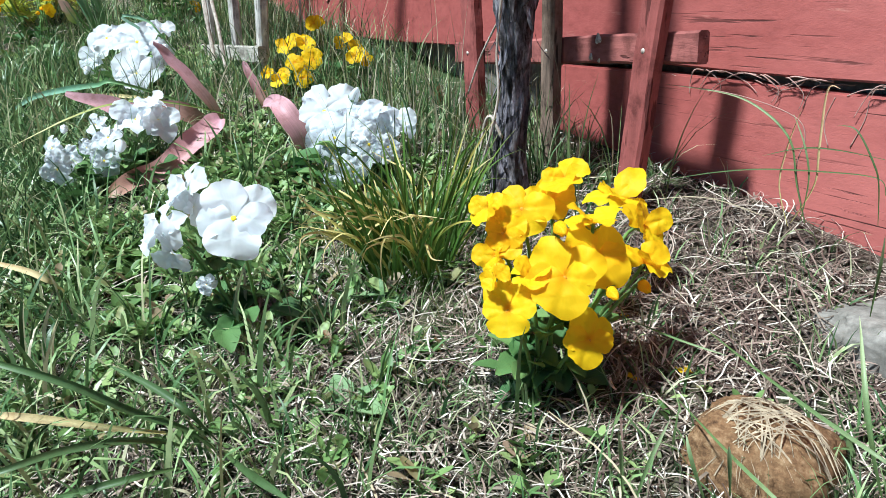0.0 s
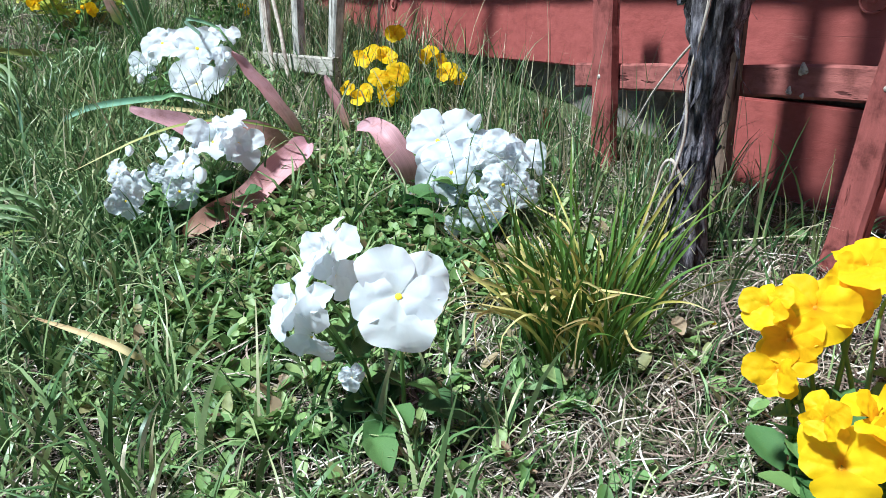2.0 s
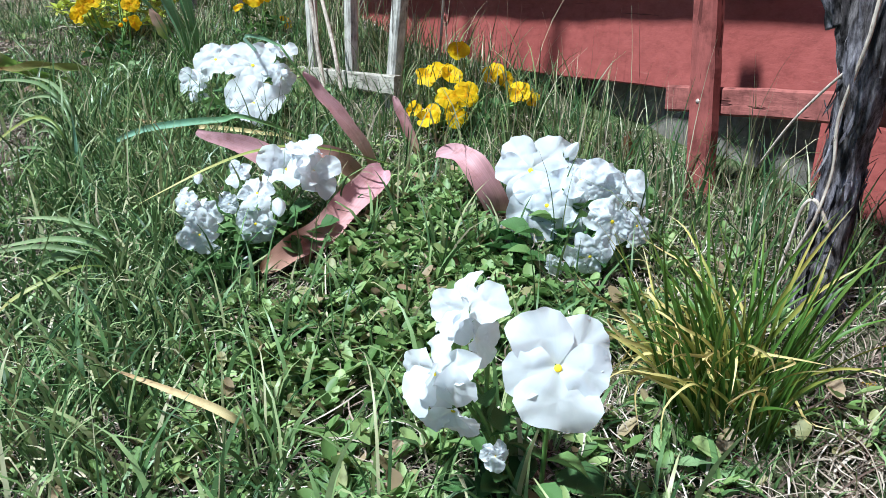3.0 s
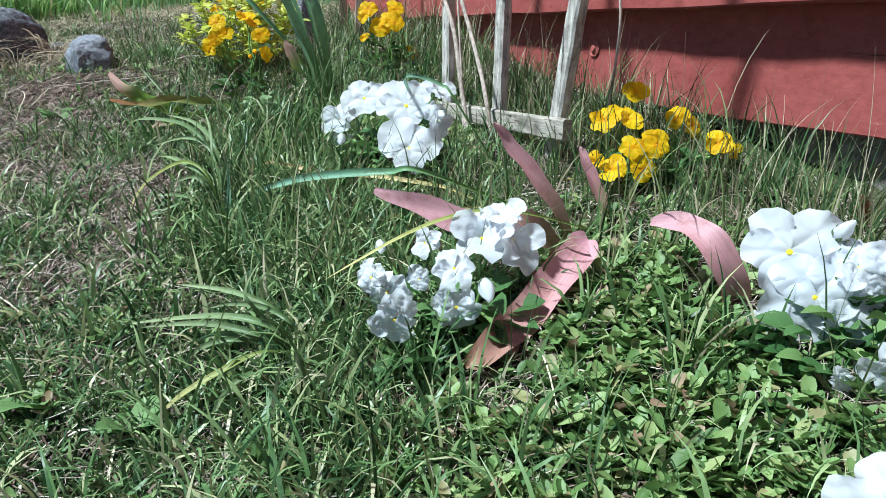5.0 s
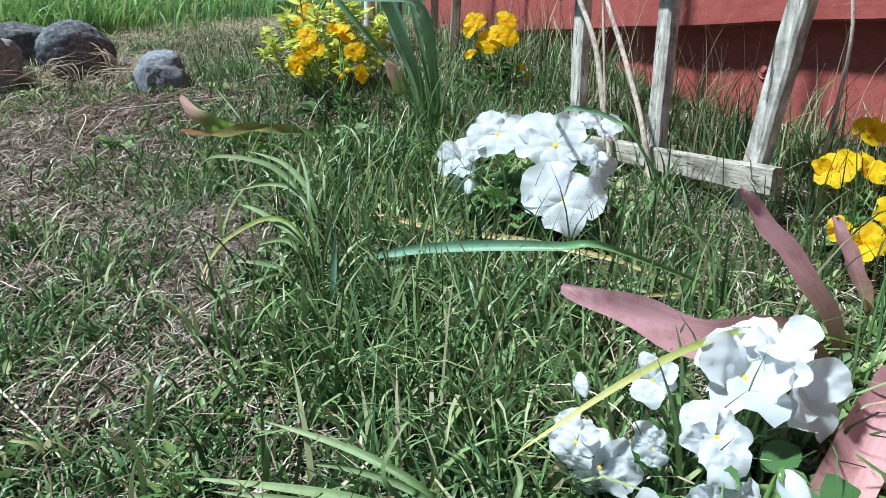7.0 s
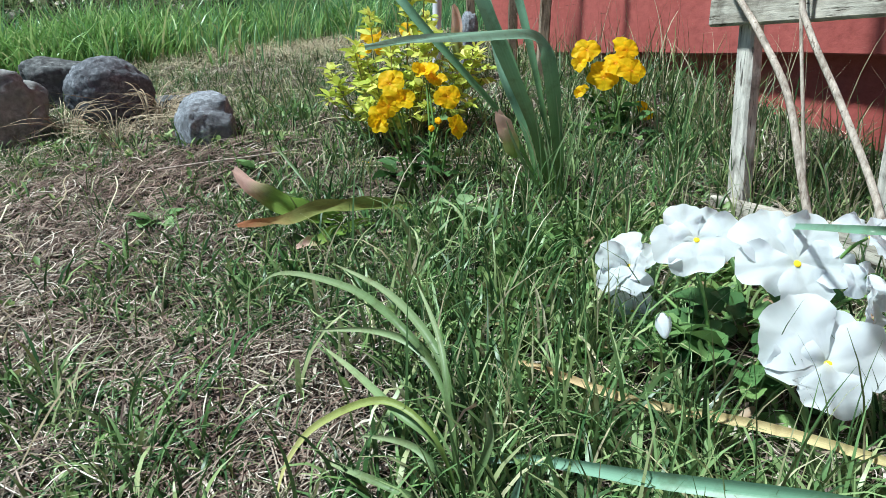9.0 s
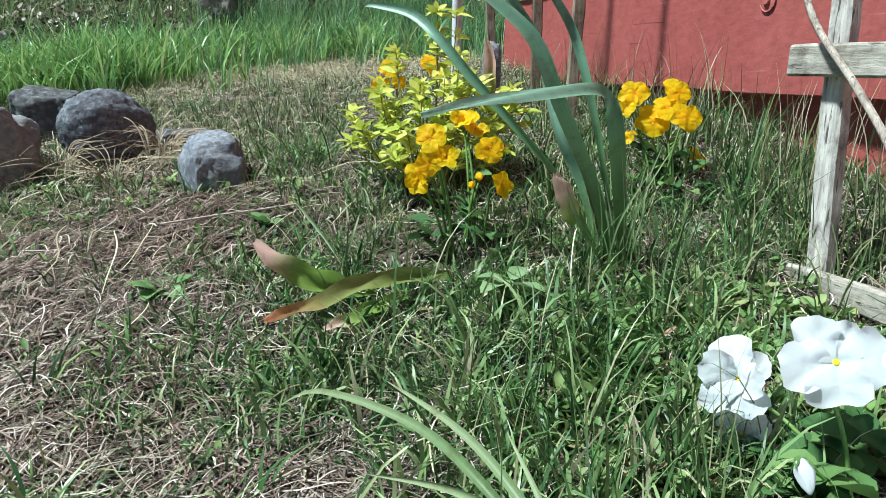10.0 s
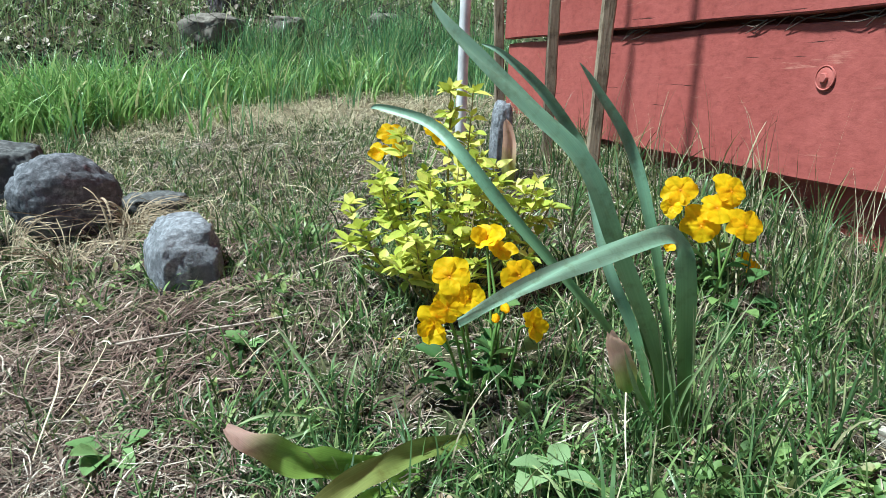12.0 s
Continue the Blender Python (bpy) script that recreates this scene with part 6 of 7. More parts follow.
wall_roots([(0.346, 0.201, 0.396), (0.346, 0.216, 0.437), (0.346, 0.213, 0.465), (0.346, 0.230, 0.480), (0.346, 0.289, 0.490), (0.346, 0.360, 0.491)])


def seam_roots(n, seed):
    """Pale roots that hang out of the joint between two boards."""
    ob = empty("dry_creeper", (WALL_X + 0.0365, 0.16, EDGE_C), "pale dry roots hanging from a joint in the red boards", "creeper", "dry creepers on the wall")
    rng = random.Random(seed)
    for k in range(n):
        y, d = rng.uniform(-0.14, 0.22), rng.choice((-1, 1))
        L, s = rng.uniform(0.004, 0.03), rng.uniform(0.015, 0.07)
        pts = [(0.004, y, -0.002), (-0.003, y + d * s * 0.3, 0.001 - 0.1 * L), (0.001, y + d * s * 0.7, -0.5 * L), (0.0015, y + d * s * rng.uniform(0.6, 1.1), -L)]
        part("root", tube_bmesh(pts, [rng.uniform(0.0004, 0.0009), 0.00025], 5, 0.1, k), M_ROOT, ob)


seam_roots(24, 6)


# ---- grass, herbs and straw, uncounted ----
def density(x, y, *blobs):
    d = np.zeros_like(x)
    for bx, by, rx, ry, amount in blobs:
        d += amount * np.exp(-(((x - bx) / rx) ** 2 + ((y - by) / ry) ** 2))
    return d


def patchy(x, y, scale, seed):
    """Smooth patches between 0 and 1."""
    s = seed * 1.7
    v = (np.sin(x * scale + s) * np.cos(y * scale * 1.13 - s * 2) + 0.6 * np.sin(x * scale * 2.3 - y * scale * 1.1 + s * 3) + 0.4 * np.cos(y * scale * 3.1 + x * scale * 1.7 + s))
    return np.clip(0.5 + 0.3 * v, 0, 1)


def clumped(x, y, scale, seed, least=0.12):
    """Hand-sized clumps with gaps between them."""
    return least + (1 - least) * np.clip(patchy(x, y, scale, seed) * 3.2 - 1.1, 0, 1)


TRACK = ((-0.36, 1.22, 0.05, 0.1, 0.8), (-0.4, 1.38, 0.05, 0.1, 0.8), (-0.45, 1.56, 0.07, 0.1, 0.8), (-0.54, 1.7, 0.1, 0.1, 0.8))
BARE_NEAR = ((0.24, 0.22, 0.12, 0.15, 1), (0.05, 0.3, 0.07, 0.08, 0.5), (-0.12, 0.44, 0.08, 0.06, 0.6), (-0.23, 0.54, 0.12, 0.08, 0.5), (0.03, 0.41, 0.08, 0.05, 0.5), (-0.12, 0.78, 0.05, 0.05, 0.7), (-0.46, 0.92, 0.1, 0.18, 0.5), (-0.3, 0.95, 0.05, 0.08, 0.5), (-0.62, 0.75, 0.12, 0.2, 0.5))
BARE_FAR = ((-0.44, 1.83, 0.18, 0.12, 0.9), (-0.15, 1.72, 0.09, 0.07, 0.9), (-0.28, 2.7, 0.27, 0.19, 0.7), (-0.58, 1.4, 0.2, 0.36, 0.65), (0.27, 2, 0.12, 0.3, 0.5), (0.15, 1.55, 0.08, 0.12, 0.4), (-0.1, 1.24, 0.1, 0.07, 0.5), (-0.06, 1.19, 0.06, 0.05, 0.6), (0.12, 1.38, 0.09, 0.12, 0.45), (-0.36, 1.27, 0.06, 0.18, 0.8), (-0.42, 1.5, 0.1, 0.12, 0.5), (-0.52, 1.15, 0.1, 0.15, 0.3), (-0.03, 1.13, 0.07, 0.05, 0.5))
BARE = TRACK + BARE_NEAR + BARE_FAR


def bare(x, y):
    return np.clip(density(x, y, *BARE), 0, 1)


def scatter(n, x0, x1, y0, y1, keep, rng):
    xs, ys = [], []
    while sum(map(len, xs)) < n:
        x, y = rng.uniform(x0, x1, n), rng.uniform(y0, y1, n)
        k = rng.random(n) < keep(x, y)
        xs.append(x[k])
        ys.append(y[k])
    return np.concatenate(xs)[:n], np.concatenate(ys)[:n]


def blades(name, n, box, keep, tall, wide, lean, material, label, seed, rows=4, lift=0.0, lying=False, tuft=1, curl=0.6, spread=0.005):
    """Many curved grass blades as one mesh; the lying ones bend this way and that along the soil."""
    rng = np.random.default_rng(seed)
    x, y = scatter(n // tuft, *box, keep, rng)
    m = len(x) * tuft
    ox, oy = rng.normal(0, spread, m) * (tuft > 1), rng.normal(0, spread, m) * (tuft > 1)
    x, y = np.repeat(x, tuft) + ox, np.repeat(y, tuft) + oy
    n = m
    x = np.where(y < 2.95, np.minimum(x, 0.402), x)
    up = lift * rng.random(n) ** 1.5
    L = rng.uniform(tall[0], tall[1], n) * (0.75 + 0.5 * rng.random(n))
    w = rng.uniform(wide[0], wide[1], n)
    a = rng.uniform(0, 2 * np.pi, n) if tuft == 1 or lying else np.arctan2(oy, ox) + rng.normal(0, 0.55, n)
    k = rng.uniform(lean[0], lean[1], n)
    bend, wave, phase = rng.normal(0, curl, n), rng.normal(0, curl * 0.7, n), rng.uniform(0, 6.28, n)
    turn = rng.uniform(0, 2 * np.pi, n)
    V = np.zeros((n, rows + 1, 2, 3))
    px, py = x.copy(), y.copy()
    if lying:
        px, py = px - np.cos(a) * L / 2, py - np.sin(a) * L / 2
    pz = height(x, y) + up - 0.003
    for i in range(rows + 1):
        f = i / rows
        if lying:
            th = a + bend * (2 * f - 1) + wave * np.sin(5 * f + phase)
            if i:
                px, py = px + np.cos(th) * L / rows, py + np.sin(th) * L / rows
            cz = height(px, py) + 0.002 + up + k * L * np.sin(np.pi * f) * (0.6 + 0.4 * np.sin(phase))
            sx, sy = -np.sin(th), np.cos(th)
            ww = w * (1 - 0.5 * abs(2 * f - 1) ** 3) / 2
            sz = 0.35 * np.sin(phase * 3)
        else:
            th, head = k * f * (0.6 + 0.8 * f), a + bend * 0.5 * f
            if i:
                px, py, pz = px + np.cos(head) * np.sin(th) * L / rows, py + np.sin(head) * np.sin(th) * L / rows, pz + np.cos(th) * L / rows
            cz = np.maximum(pz, height(px, py) + 0.001 * f - 0.003 * (1 - f))
            sx, sy = np.cos(turn + wave * f), np.sin(turn + wave * f)
            ww = w * min(1.0, 0.75 + f) * (1 - 0.92 * f ** 2.2) / 2
            sz = 0.0
        for j, q in enumerate((-1, 1)):
            V[:, i, j, 0] = px + q * sx * ww
            V[:, i, j, 1] = py + q * sy * ww
            V[:, i, j, 2] = cz + q * sz * ww
    base = (np.arange(n) * (rows + 1) * 2)[:, None]
    F = np.concatenate([base + np.array([2 * i, 2 * i + 1, 2 * i + 3, 2 * i + 2]) for i in range(rows)], 1).reshape(-1, 4)
    me = from_arrays(name, V.reshape(-1, 3), F)
    ob = mesh_object(name, me, material, smooth=True)
    tagged(ob, label, name.replace("_", " "), kind="stuff")


def crumbs(name, n, box, keep, size, material, label, seed):
    """Small lumps of soil as one mesh."""
    rng = np.random.default_rng(seed)
    x, y = scatter(n, *box, keep, rng)
    s = size[0] + (size[1] - size[0]) * rng.random(n) ** 3
    shape = np.array([(1, 0, 0), (0, 1, 0), (-1, 0, 0), (0, -1, 0), (0, 0, 0.8), (0, 0, -0.8)])
    V = shape[None] * s[:, None, None] * rng.uniform(0.55, 1.2, (n, 6, 1))
    a = rng.uniform(0, 6.28, n)
    ca, sa = np.cos(a)[:, None], np.sin(a)[:, None]
    V = np.stack([x[:, None] + V[..., 0] * ca - V[..., 1] * sa, y[:, None] + V[..., 0] * sa + V[..., 1] * ca, (height(x, y) + s * 0.3)[:, None] + V[..., 2]], 2)
    tri = np.array([(0, 1, 4), (1, 2, 4), (2, 3, 4), (3, 0, 4), (1, 0, 5), (2, 1, 5), (3, 2, 5), (0, 3, 5)])
    F = ((np.arange(n) * 6)[:, None, None] + tri[None]).reshape(-1, 3)
    tagged(mesh_object(name, from_arrays(name, V.reshape(-1, 3), F), material, smooth=True), label, name.replace("_", " "), kind="stuff")


def leaves(name, n, box, keep, size, high, material, label, seed, cluster=1, pitch=(0.0, 0.9), narrow=(0.45, 0.75)):
    """Many small oval leaves, in whorls, as one mesh."""
    rng = np.random.default_rng(seed)
    m = n // cluster
    cx, cy = scatter(m, *box, keep, rng)
    ch = rng.uniform(high[0], high[1], m)
    x = np.repeat(cx, cluster) + rng.normal(0, 0.004, m * cluster)
    y = np.repeat(cy, cluster) + rng.normal(0, 0.004, m * cluster)
    h = np.repeat(ch, cluster) * rng.uniform(0.55, 1.1, m * cluster)
    n = m * cluster
    a = np.repeat(rng.uniform(0, 2 * np.pi, m), cluster) + np.tile(np.arange(cluster) * 2 * np.pi / max(cluster, 1), m) + rng.normal(0, 0.4, n)
    s = rng.uniform(size[0], size[1], n)
    p = rng.uniform(pitch[0], pitch[1], n)
    nar = rng.uniform(narrow[0], narrow[1], n)
    shape = np.array([(-0.06, 0, 0), (0.06, 0, 0), (-0.40, 0.30, 0.05), (0.40, 0.30, 0.05), (-0.46, 0.55, 0.04), (0.46, 0.55, 0.04), (-0.37, 0.82, -0.01), (0.37, 0.82, -0.01), (-0.15, 1.0, -0.05), (0.15, 1.0, -0.05)])
    mid = np.array([(0, 0.0, 0), (0, 0.30, -0.05), (0, 0.55, -0.06), (0, 0.82, -0.09), (0, 1.0, -0.1)])
    P = np.concatenate([shape, mid])
    lx, ly, lz = P[:, 0][None] * (s * nar)[:, None], P[:, 1][None] * s[:, None], P[:, 2][None] * s[:, None]
    cp, sp = np.cos(p)[:, None], np.sin(p)[:, None]
    fy, fz = ly * cp - lz * sp, ly * sp + lz * cp
    roll = rng.normal(0, 0.3, n)[:, None]
    fz = fz + lx * np.sin(roll)
    ca, sa = np.cos(a)[:, None], np.sin(a)[:, None]
    z0 = height(x, y) + h
    V = np.stack([x[:, None] + fy * ca - lx * sa, y[:, None] + fy * sa + lx * ca, z0[:, None] + fz], 2)
    quads = []
    for i in range(4):
        quads += [(2 * i, 10 + i, 11 + i, 2 * i + 2), (10 + i, 2 * i + 1, 2 * i + 3, 11 + i)]
    F = ((np.arange(n) * 15)[:, None, None] + np.array(quads)[None]).reshape(-1, 4)
    ob = mesh_object(name, from_arrays(name, V.reshape(-1, 3), F), material, smooth=True)
    tagged(ob, label, name.replace("_", " "), kind="stuff")


NEAR = (-1.25, 0.405, -0.25, 2.95)


def not_in_wall(x, y):
    """Keeps growth out of the house and lets it thin out towards the open ground."""
    return (x < 0.40) * np.clip((x + 1.25) / 0.4, 0, 1) * np.clip((y + 0.25) / 0.2, 0, 1)


def clear(x, y, *spots):
    """Less growth under a thing that lies on the ground."""
    return 1 - np.clip(density(x, y, *spots), 0, 1)


LOW = ((-0.10, 0.765, 0.035, 0.03, 1.0), (-0.06, 0.79, 0.04, 0.03, 1.0), (-0.02, 0.805, 0.04, 0.03, 0.9), (0.12, 0.73, 0.03, 0.03, 0.8))
MOWN = ((-0.42, 1.29, 0.06, 0.05, 1.0), (-0.46, 1.22, 0.09, 0.06, 0.9), (-0.38, 1.48, 0.05, 0.06, 0.9), (-0.45, 0.98, 0.10, 0.09, 1.0), (-0.42, 1.16, 0.05, 0.04, 0.8), (-0.42, 1.47, 0.08, 0.05, 0.6), (-0.48, 1.38, 0.06, 0.04, 0.9),
        (-0.41, 1.62, 0.07, 0.05, 0.9), (-0.44, 1.52, 0.08, 0.05, 0.8), (-0.62, 1.0, 0.15, 0.2, 0.5), (-0.30, 0.72, 0.10, 0.10, 0.5), (-0.36, 0.84, 0.08, 0.06, 0.6), (-0.34, 1.02, 0.05, 0.10, 0.7), (-0.25, 1.52, 0.10, 0.06, 0.6), (-0.31, 1.66, 0.05, 0.05, 0.5), (-0.46, 1.74, 0.06, 0.03, 0.6), (-0.62, 1.25, 0.08, 0.1, 0.5))


STRAWY = TRACK + ((-0.27, 0.46, 0.08, 0.07, 0.7), (-0.20, 0.33, 0.07, 0.06, 0.6), (-0.36, 0.62, 0.09, 0.08, 0.6), (-0.10, 0.36, 0.05, 0.05, 0.5), (-0.33, 1.33, 0.06, 0.08, 0.8), (-0.37, 1.19, 0.05, 0.05, 0.8), (-0.39, 1.12, 0.05, 0.05, 0.7), (-0.34, 1.41, 0.05, 0.06, 0.8), (-0.52, 1.34, 0.08, 0.06, 0.5), (-0.52, 1.60, 0.08, 0.10, 0.6), (-0.05, 0.45, 0.06, 0.04, 0.7), (0.06, 0.28, 0.06, 0.05, 0.5), (-0.51, 2.19, 0.16, 0.07, 0.6))
SOIL = ((-0.475, 1.86, 0.16, 0.10, 1.0), (-0.455, 2.08, 0.23, 0.11, 0.8), (-0.177, 1.735, 0.06, 0.05, 1.0), (-0.36, 1.78, 0.08, 0.06, 0.6), (-0.265, 2.46, 0.13, 0.12, 0.6), (0.26, 0.19, 0.11, 0.10, 0.3), (0.035, 0.275, 0.05, 0.03, 0.8), (0.10, 1.52, 0.08, 0.06, 0.5), (0.16, 1.68, 0.10, 0.06, 0.5), (-0.08, 1.25, 0.05, 0.03, 0.9))

DUFF = TRACK + ((-0.50, 1.88, 0.20, 0.15, 1.0), (-0.40, 2.10, 0.22, 0.10, 0.7), (-0.58, 1.55, 0.14, 0.16, 0.4), (-0.36, 1.27, 0.06, 0.16, 0.7), (-0.62, 1.25, 0.12, 0.15, 0.25), (-0.46, 1.10, 0.06, 0.06, 0.5), (0.26, 0.22, 0.12, 0.14, 1.0), (-0.10, 1.24, 0.08, 0.04, 0.5))

LUSH = ((-0.22, 1.36, 0.14, 0.18, 0.8), (-0.43, 1.52, 0.10, 0.10, 0.7), (-0.08, 1.52, 0.14, 0.10, 0.5), (0.12, 1.62, 0.12, 0.16, 0.45), (-0.30, 1.68, 0.07, 0.07, 0.8), (-0.44, 1.26, 0.10, 0.10, 0.7), (-0.30, 1.08, 0.12, 0.14, 0.6), (0.28, 1.75, 0.10, 0.30, 0.4), (-0.10, 1.92, 0.16, 0.10, 0.6), (0.05, 1.75, 0.06, 0.08, 0.8), (-0.33, 2.08, 0.08, 0.10, 0.7))


def mown(x, y):
    return np.clip(density(x, y, *MOWN), 0, 1)


blades("lawn_grass", 30000, NEAR, lambda x, y: not_in_wall(x, y) * clear(x, y, *LOW) * (0.06 + 0.94 * patchy(x, y, 9, 1) * patchy(x, y, 27, 6) * 1.6) * clumped(x, y, 63, 7, 0.04) * (1 - 0.94 * bare(x, y)) * clear(x, y, (-0.52, 1.90, 0.22, 0.16, 0.9), (-0.58, 1.55, 0.12, 0.12, 0.2)), (0.014, 0.046), (0.0014, 0.0034), (0.3, 1.6), M_GRASS, "short green lawn grass mixed with dry blades", 1, 4, tuft=11)
blades("mown_grass", 15000, (-0.95, -0.05, 0.5, 1.9), lambda x, y: mown(x, y) * (1 - 0.5 * bare(x, y)) * clumped(x, y, 120, 3, 0.2), (0.012, 0.036), (0.0020, 0.0042), (0.5, 1.9), M_GRASS_MOWN, "flat tufts of blue-green mown grass", 31, 4, tuft=14, spread=0.008, curl=1.0)
blades("dark_tufts", 4400, (-0.75, 0.36, 0.9, 2.3), lambda x, y: not_in_wall(x, y) * clumped(x, y, 42, 3, 0.0) * (1 - 0.7 * bare(x, y)) * np.clip(density(x, y, *LUSH), 0, 1), (0.022, 0.065), (0.0020, 0.0044), (0.4, 1.9), M_GRASS_DARK, "dense dark green tufts of lawn grass", 43, 5, tuft=18, spread=0.010, curl=0.9)
blades("wild_grass", 4400, (-0.35, 0.365, 0.35, 2.5), lambda x, y: not_in_wall(x, y) * np.clip(0.04 + density(x, y, (0.30, 0.95, 0.12, 0.4, 0.9), (0.29, 1.7, 0.13, 0.5, 0.6), (0.02, 1.05, 0.14, 0.16, 0.45), (-0.15, 1.25, 0.12, 0.2, 0.35), (-0.05, 1.66, 0.08, 0.06, 0.5), (0.28, 0.52, 0.06, 0.10, 0.5)), 0, 1) * (1 - 0.8 * bare(x, y)), (0.04, 0.12), (0.0014, 0.0029), (0.1, 1.2), M_GRASS_TALL, "tall thin wild grass along the house wall", 2, 5, tuft=5)
blades("meadow_tufts", 8600, (-0.95, 0.1, 0.2, 1.5), lambda x, y: clear(x, y, *LOW) * (1 - 0.8 * bare(x, y)) * np.clip(0.05 + density(x, y, (-0.28, 0.35, 0.2, 0.2, 0.25), (-0.22, 0.82, 0.08, 0.15, 0.5), (-0.17, 1.1, 0.10, 0.2, 0.9), (-0.3, 0.6, 0.12, 0.12, 0.4)), 0, 1), (0.035, 0.09), (0.0022, 0.0048), (0.3, 1.9), M_GRASS, "denser tufts of broad green grass", 3, 5, tuft=6)
blades("far_grass", 11500, (-2.4, 0.75, 2.7, 4.0), lambda x, y: np.clip(0.02 + density(x, y, (0.23, 3.50, 0.32, 0.26, 1.0), (-0.18, 3.49, 0.20, 0.18, 0.6), (-0.755, 3.15, 0.20, 0.14, 0.8), (-1.46, 3.14, 0.45, 0.23, 0.5), (-0.44, 3.26, 0.24, 0.10, 0.25)), 0, 1) * (0.04 + 0.96 * patchy(x, y, 15, 3) ** 3) * clumped(x, y, 31, 4, 0.2), (0.047, 0.175), (0.0016, 0.0040), (0.1, 0.9), M_GRASS_FAR, "lush blue-green grass on the far bank", 4, 4, tuft=9, spread=0.012)
blades("bank_grass", 4200, (-1.5, 0.4, 2.7, 3.5), lambda x, y: np.clip(density(x, y, (-0.735, 3.09, 0.17, 0.12, 1.0), (-1.045, 2.96, 0.22, 0.10, 0.6), (-0.335, 3.26, 0.14, 0.08, 0.5), (0.06, 3.22, 0.12, 0.08, 0.3)), 0, 1), (0.07, 0.18), (0.0040, 0.0085), (0.3, 1.5), M_GRASS_BANK, "broad bright green grass arching over the bank", 34, 5, tuft=10, spread=0.014)
blades("slope_grass", 30000, (-2.8, 0.9, 3.6, 6.2), lambda x, y: (0.12 + 0.88 * patchy(x, y, 5, 2) ** 2) * density(x, y, (-0.9, 4.6, 1.5, 1.2, 1.3)), (0.04, 0.12), (0.002, 0.0045), (0.1, 1.1), M_GRASS_SLOPE, "thin green grass growing through leaf litter", 14, 4, tuft=6, spread=0.02)
blades("near_grass", 6500, (-0.6, 0.34, -0.2, 0.5), lambda x, y: (0.15 + 0.85 * patchy(x, y, 24, 3) ** 2) * clumped(x, y, 120, 5) * (1 - 0.6 * bare(x, y)), (0.015, 0.05), (0.0009, 0.0020), (0.3, 1.5), M_GRASS, "thin short grass blades among straw", 18, 4, tuft=5)
blades("fine_grass", 11000, (-0.9, 0.365, 1.15, 2.95), lambda x, y: not_in_wall(x, y) * clumped(x, y, 95, 4) * clear(x, y, (-0.52, 1.90, 0.22, 0.16, 0.9), (-0.58, 1.5, 0.12, 0.12, 0.4)) * np.clip(0.12 + 0.88 * patchy(x, y, 21, 8) ** 4 * (1 - 0.6 * bare(x, y)) + density(x, y, (0.05, 1.68, 0.14, 0.12, 0.6), (-0.16, 1.86, 0.2, 0.16, 0.5), (0.25, 1.5, 0.12, 0.3, 0.35), (-0.29, 2.22, 0.10, 0.13, 0.4)), 0, 1), (0.02, 0.055), (0.0010, 0.0021), (0.3, 1.7), M_GRASS_TALL, "fine thin grass between soil and straw", 16, 4, tuft=9)
blades("dry_straw", 60000, NEAR, lambda x, y: not_in_wall(x, y) * clumped(x, y, 80, 2, 0.2) * (1 - 0.55 * mown(x, y)) * np.clip(0.15 + 0.6 * patchy(x, y, 11, 5) ** 2 + density(x, y, (0.27, 1.8, 0.12, 0.6, 0.3), (0.30, 0.30, 0.10, 0.2, 0.15), (-0.05, 0.25, 0.2, 0.12, 0.35), *STRAWY), 0, 1) * (1 - 0.8 * np.clip(density(x, y, *SOIL), 0, 1)) * (1 - 0.45 * np.clip((y - 1.4) / 0.4, 0, 1)), (0.012, 0.060), (0.0005, 0.0013), (0.0, 0.16), M_STRAW, "dry straw and dead grass lying on the soil", 5, 6, 0.012, True, curl=0.42)
blades("thatch", 30000, NEAR, lambda x, y: not_in_wall(x, y) * clumped(x, y, 60, 9, 0.1) * (1 - 0.4 * mown(x, y)) * np.clip(0.1 + 0.7 * patchy(x, y, 15, 2) ** 2 + density(x, y, *STRAWY), 0, 1) * (1 - 0.75 * np.clip(density(x, y, *SOIL), 0, 1)), (0.008, 0.022), (0.0010, 0.0026), (0.0, 0.25), M_STRAW, "short chopped thatch of dead grass", 32, 3, 0.010, True, curl=0.4)
blades("brown_litter", 18000, (-0.95, 0.40, 0.0, 2.6), lambda x, y: np.clip(0.05 + density(x, y, *DUFF), 0, 1) * clumped(x, y, 55, 12, 0.15), (0.015, 0.060), (0.0007, 0.0016), (0.0, 0.14), M_DUFF, "red-brown needles and dead stalks on bare soil", 41, 6, 0.010, True, curl=0.25)
blades("wall_stalks", 320, (0.22, 0.36, 0.45, 2.3), lambda x, y: 0.5 + 0 * x, (0.06, 0.19), (0.0007, 0.0014), (0.05, 0.6), M_STRAW_PALE, "thin dry stalks standing along the red wall", 17, 6)
blades("long_straw", 260, (-0.9, 0.34, 0.0, 2.4), lambda x, y: not_in_wall(x, y) * (0.3 + 0.7 * bare(x, y)), (0.07, 0.16), (0.0008, 0.0018), (0.02, 0.22), M_STRAW_PALE, "long single dry grass stalks", 15, 7, 0.02, True, curl=0.35)
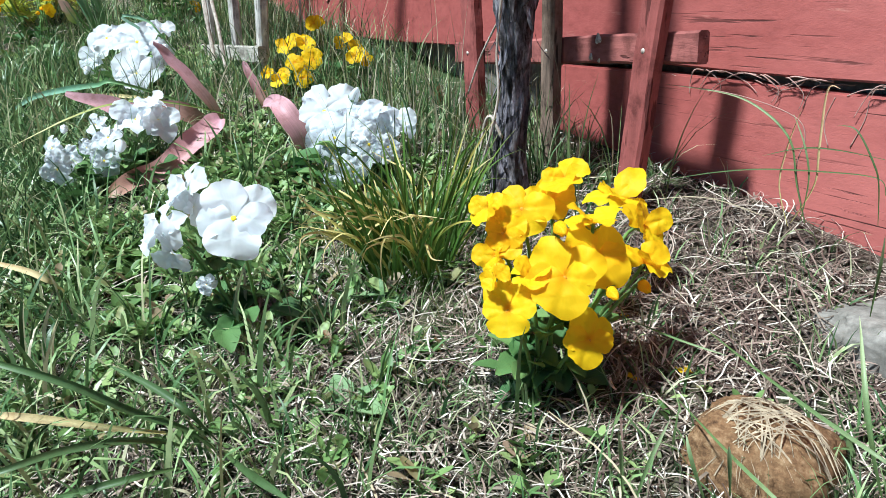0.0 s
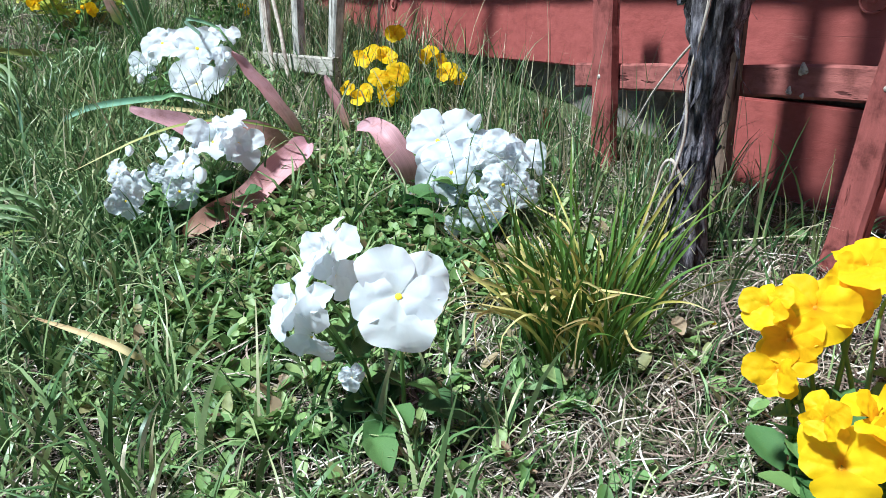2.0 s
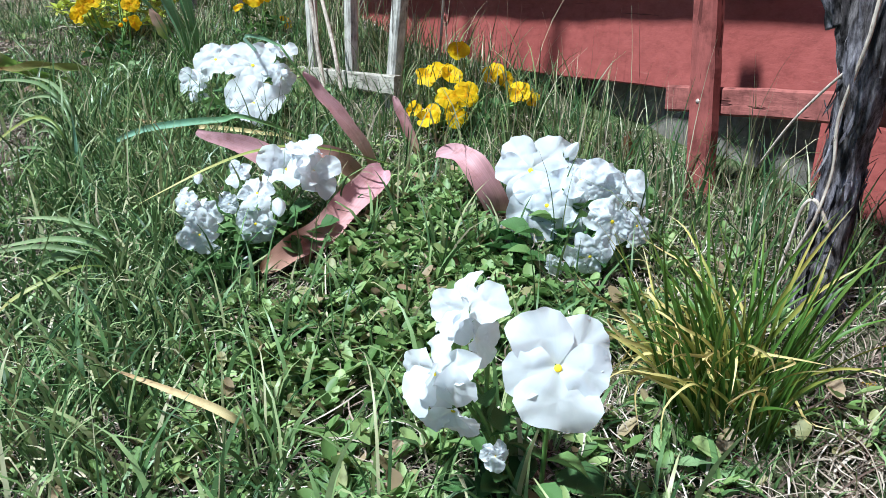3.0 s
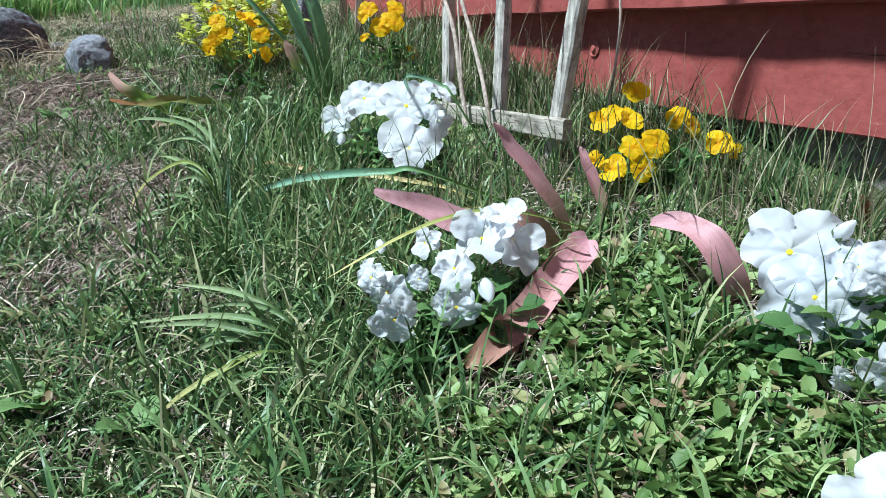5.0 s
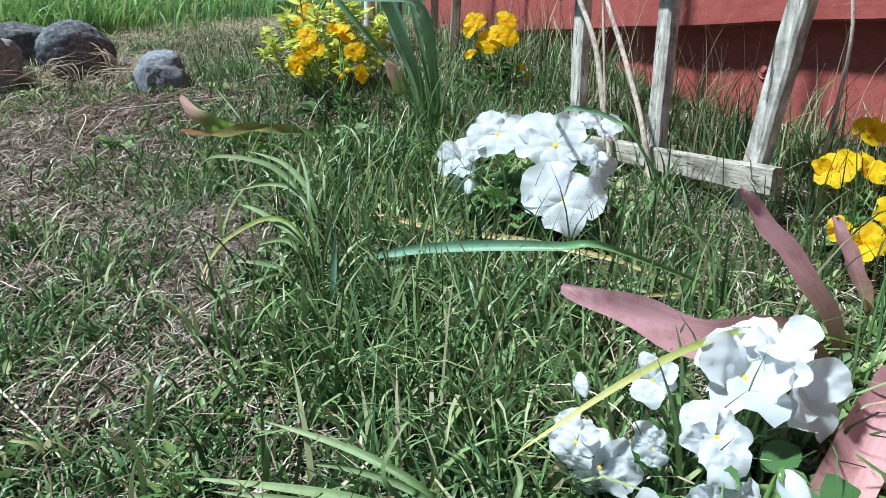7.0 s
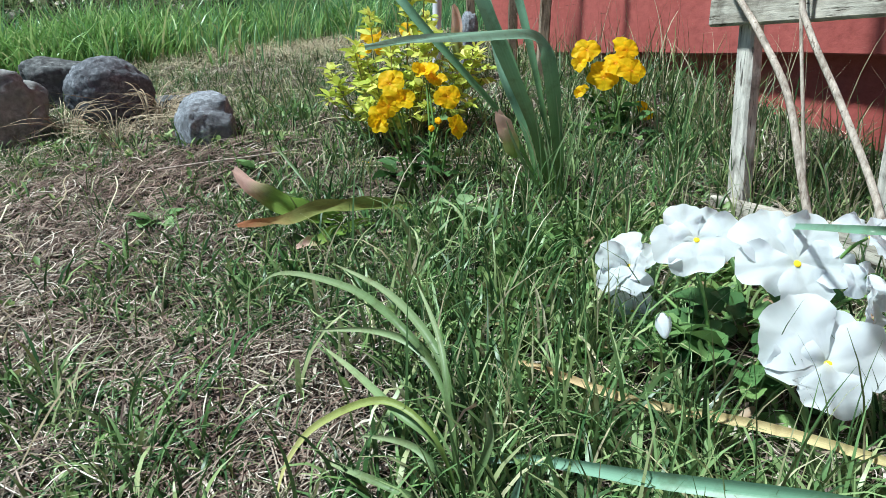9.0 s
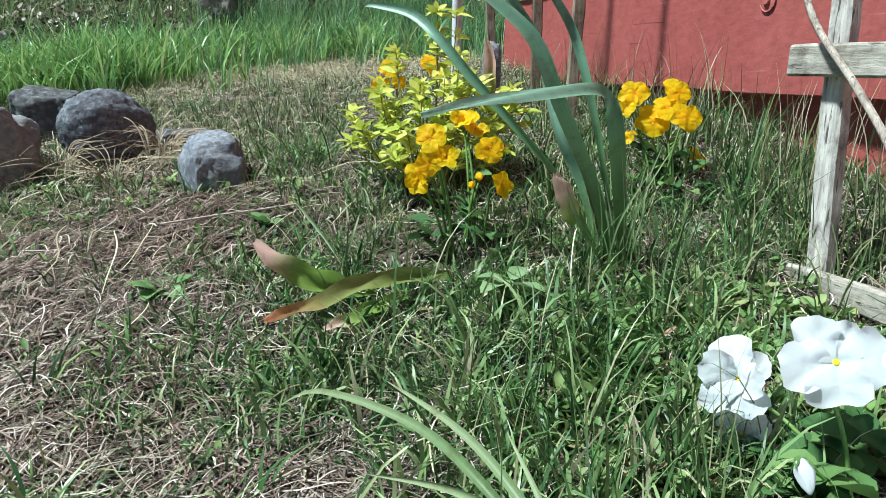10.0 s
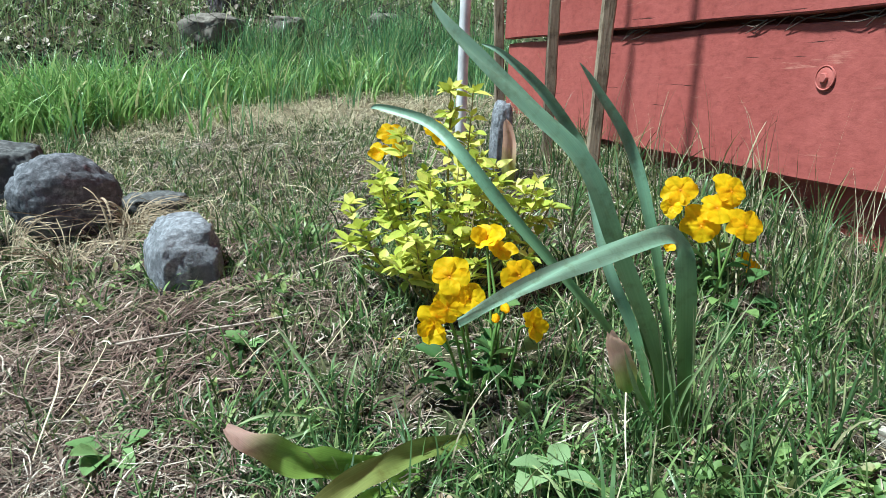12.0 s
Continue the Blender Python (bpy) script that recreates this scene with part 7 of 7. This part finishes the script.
blades("far_straw", 19000, (-2.2, 0.40, 1.9, 3.4), lambda x, y: 0.05 * (y > 2.3) + density(x, y, (-0.22, 2.98, 0.5, 0.13, 0.9), (0.15, 3.0, 0.22, 0.13, 0.6), (-0.528, 2.22, 0.2, 0.08, 0.3)), (0.022, 0.08), (0.0006, 0.0015), (0.0, 0.4), M_STRAW_PALE, "pale dry bent grass on the edge of the bank", 6, 6, 0.016, True, curl=0.6)
leaves("creeping_herb", 11400, (-0.6, 0.33, -0.05, 1.7), lambda x, y: clear(x, y, *LOW) * clumped(x, y, 75, 6, 0.06) * np.clip(density(x, y, (0.0, 1.31, 0.10, 0.09, 0.6), (-0.06, 1.44, 0.07, 0.05, 0.6), (0.06, 1.40, 0.08, 0.07, 0.6), (-0.02, 0.60, 0.16, 0.16, 1.0), (0.02, 0.78, 0.14, 0.12, 0.9), (-0.05, 0.30, 0.13, 0.16, 0.10), (-0.2, 0.45, 0.12, 0.15, 0.2), (0.05, 1.40, 0.12, 0.12, 0.12), (-0.1, 1.37, 0.1, 0.1, 0.6), (-0.4, 0.95, 0.15, 0.2, 0.04)), 0, 1) * (1 - 0.7 * bare(x, y)), (0.009, 0.020), (0.002, 0.016), M_COVER, "creeping green herb with small oval leaves", 7, 6, (0.1, 1.05), (0.42, 0.68))
leaves("lawn_weeds", 8000, (-1.1, 0.3, -0.1, 2.2), lambda x, y: (0.10 + 0.90 * patchy(x, y, 13, 9) ** 3) * (1 - 0.8 * bare(x, y)) * clumped(x, y, 90, 8) * (0.35 + 0.65 * (y > 0.3)), (0.006, 0.016), (0.003, 0.015), M_COVER, "broad-leaved lawn weeds in the short grass", 8, 5, (0.1, 1.1), (0.3, 0.6))
leaves("leaf_litter", 2600, (-1.2, 0.35, -0.2, 2.6), lambda x, y: 0.3 + 0.7 * bare(x, y), (0.005, 0.013), (0.001, 0.006), M_LITTER, "scattered brown dead leaves on the soil", 9, 1, (-0.5, 0.9), (0.2, 0.5))
leaves("forest_litter", 22000, (-3.2, 0.95, 3.5, 6.6), lambda x, y: density(x, y, (-0.9, 4.7, 1.6, 1.3, 1.2)), (0.010, 0.034), (0.003, 0.03), M_LITTER_FAR, "brown and grey leaf litter on the far slope", 10, 1, (-0.5, 1.1))
crumbs("soil_crumbs", 16000, (-0.95, 0.40, -0.1, 2.5), lambda x, y: 0.05 + 0.95 * bare(x, y) ** 1.5, (0.0008, 0.0055), M_CRUMB, "loose grey-brown crumbs of dry soil", 33)
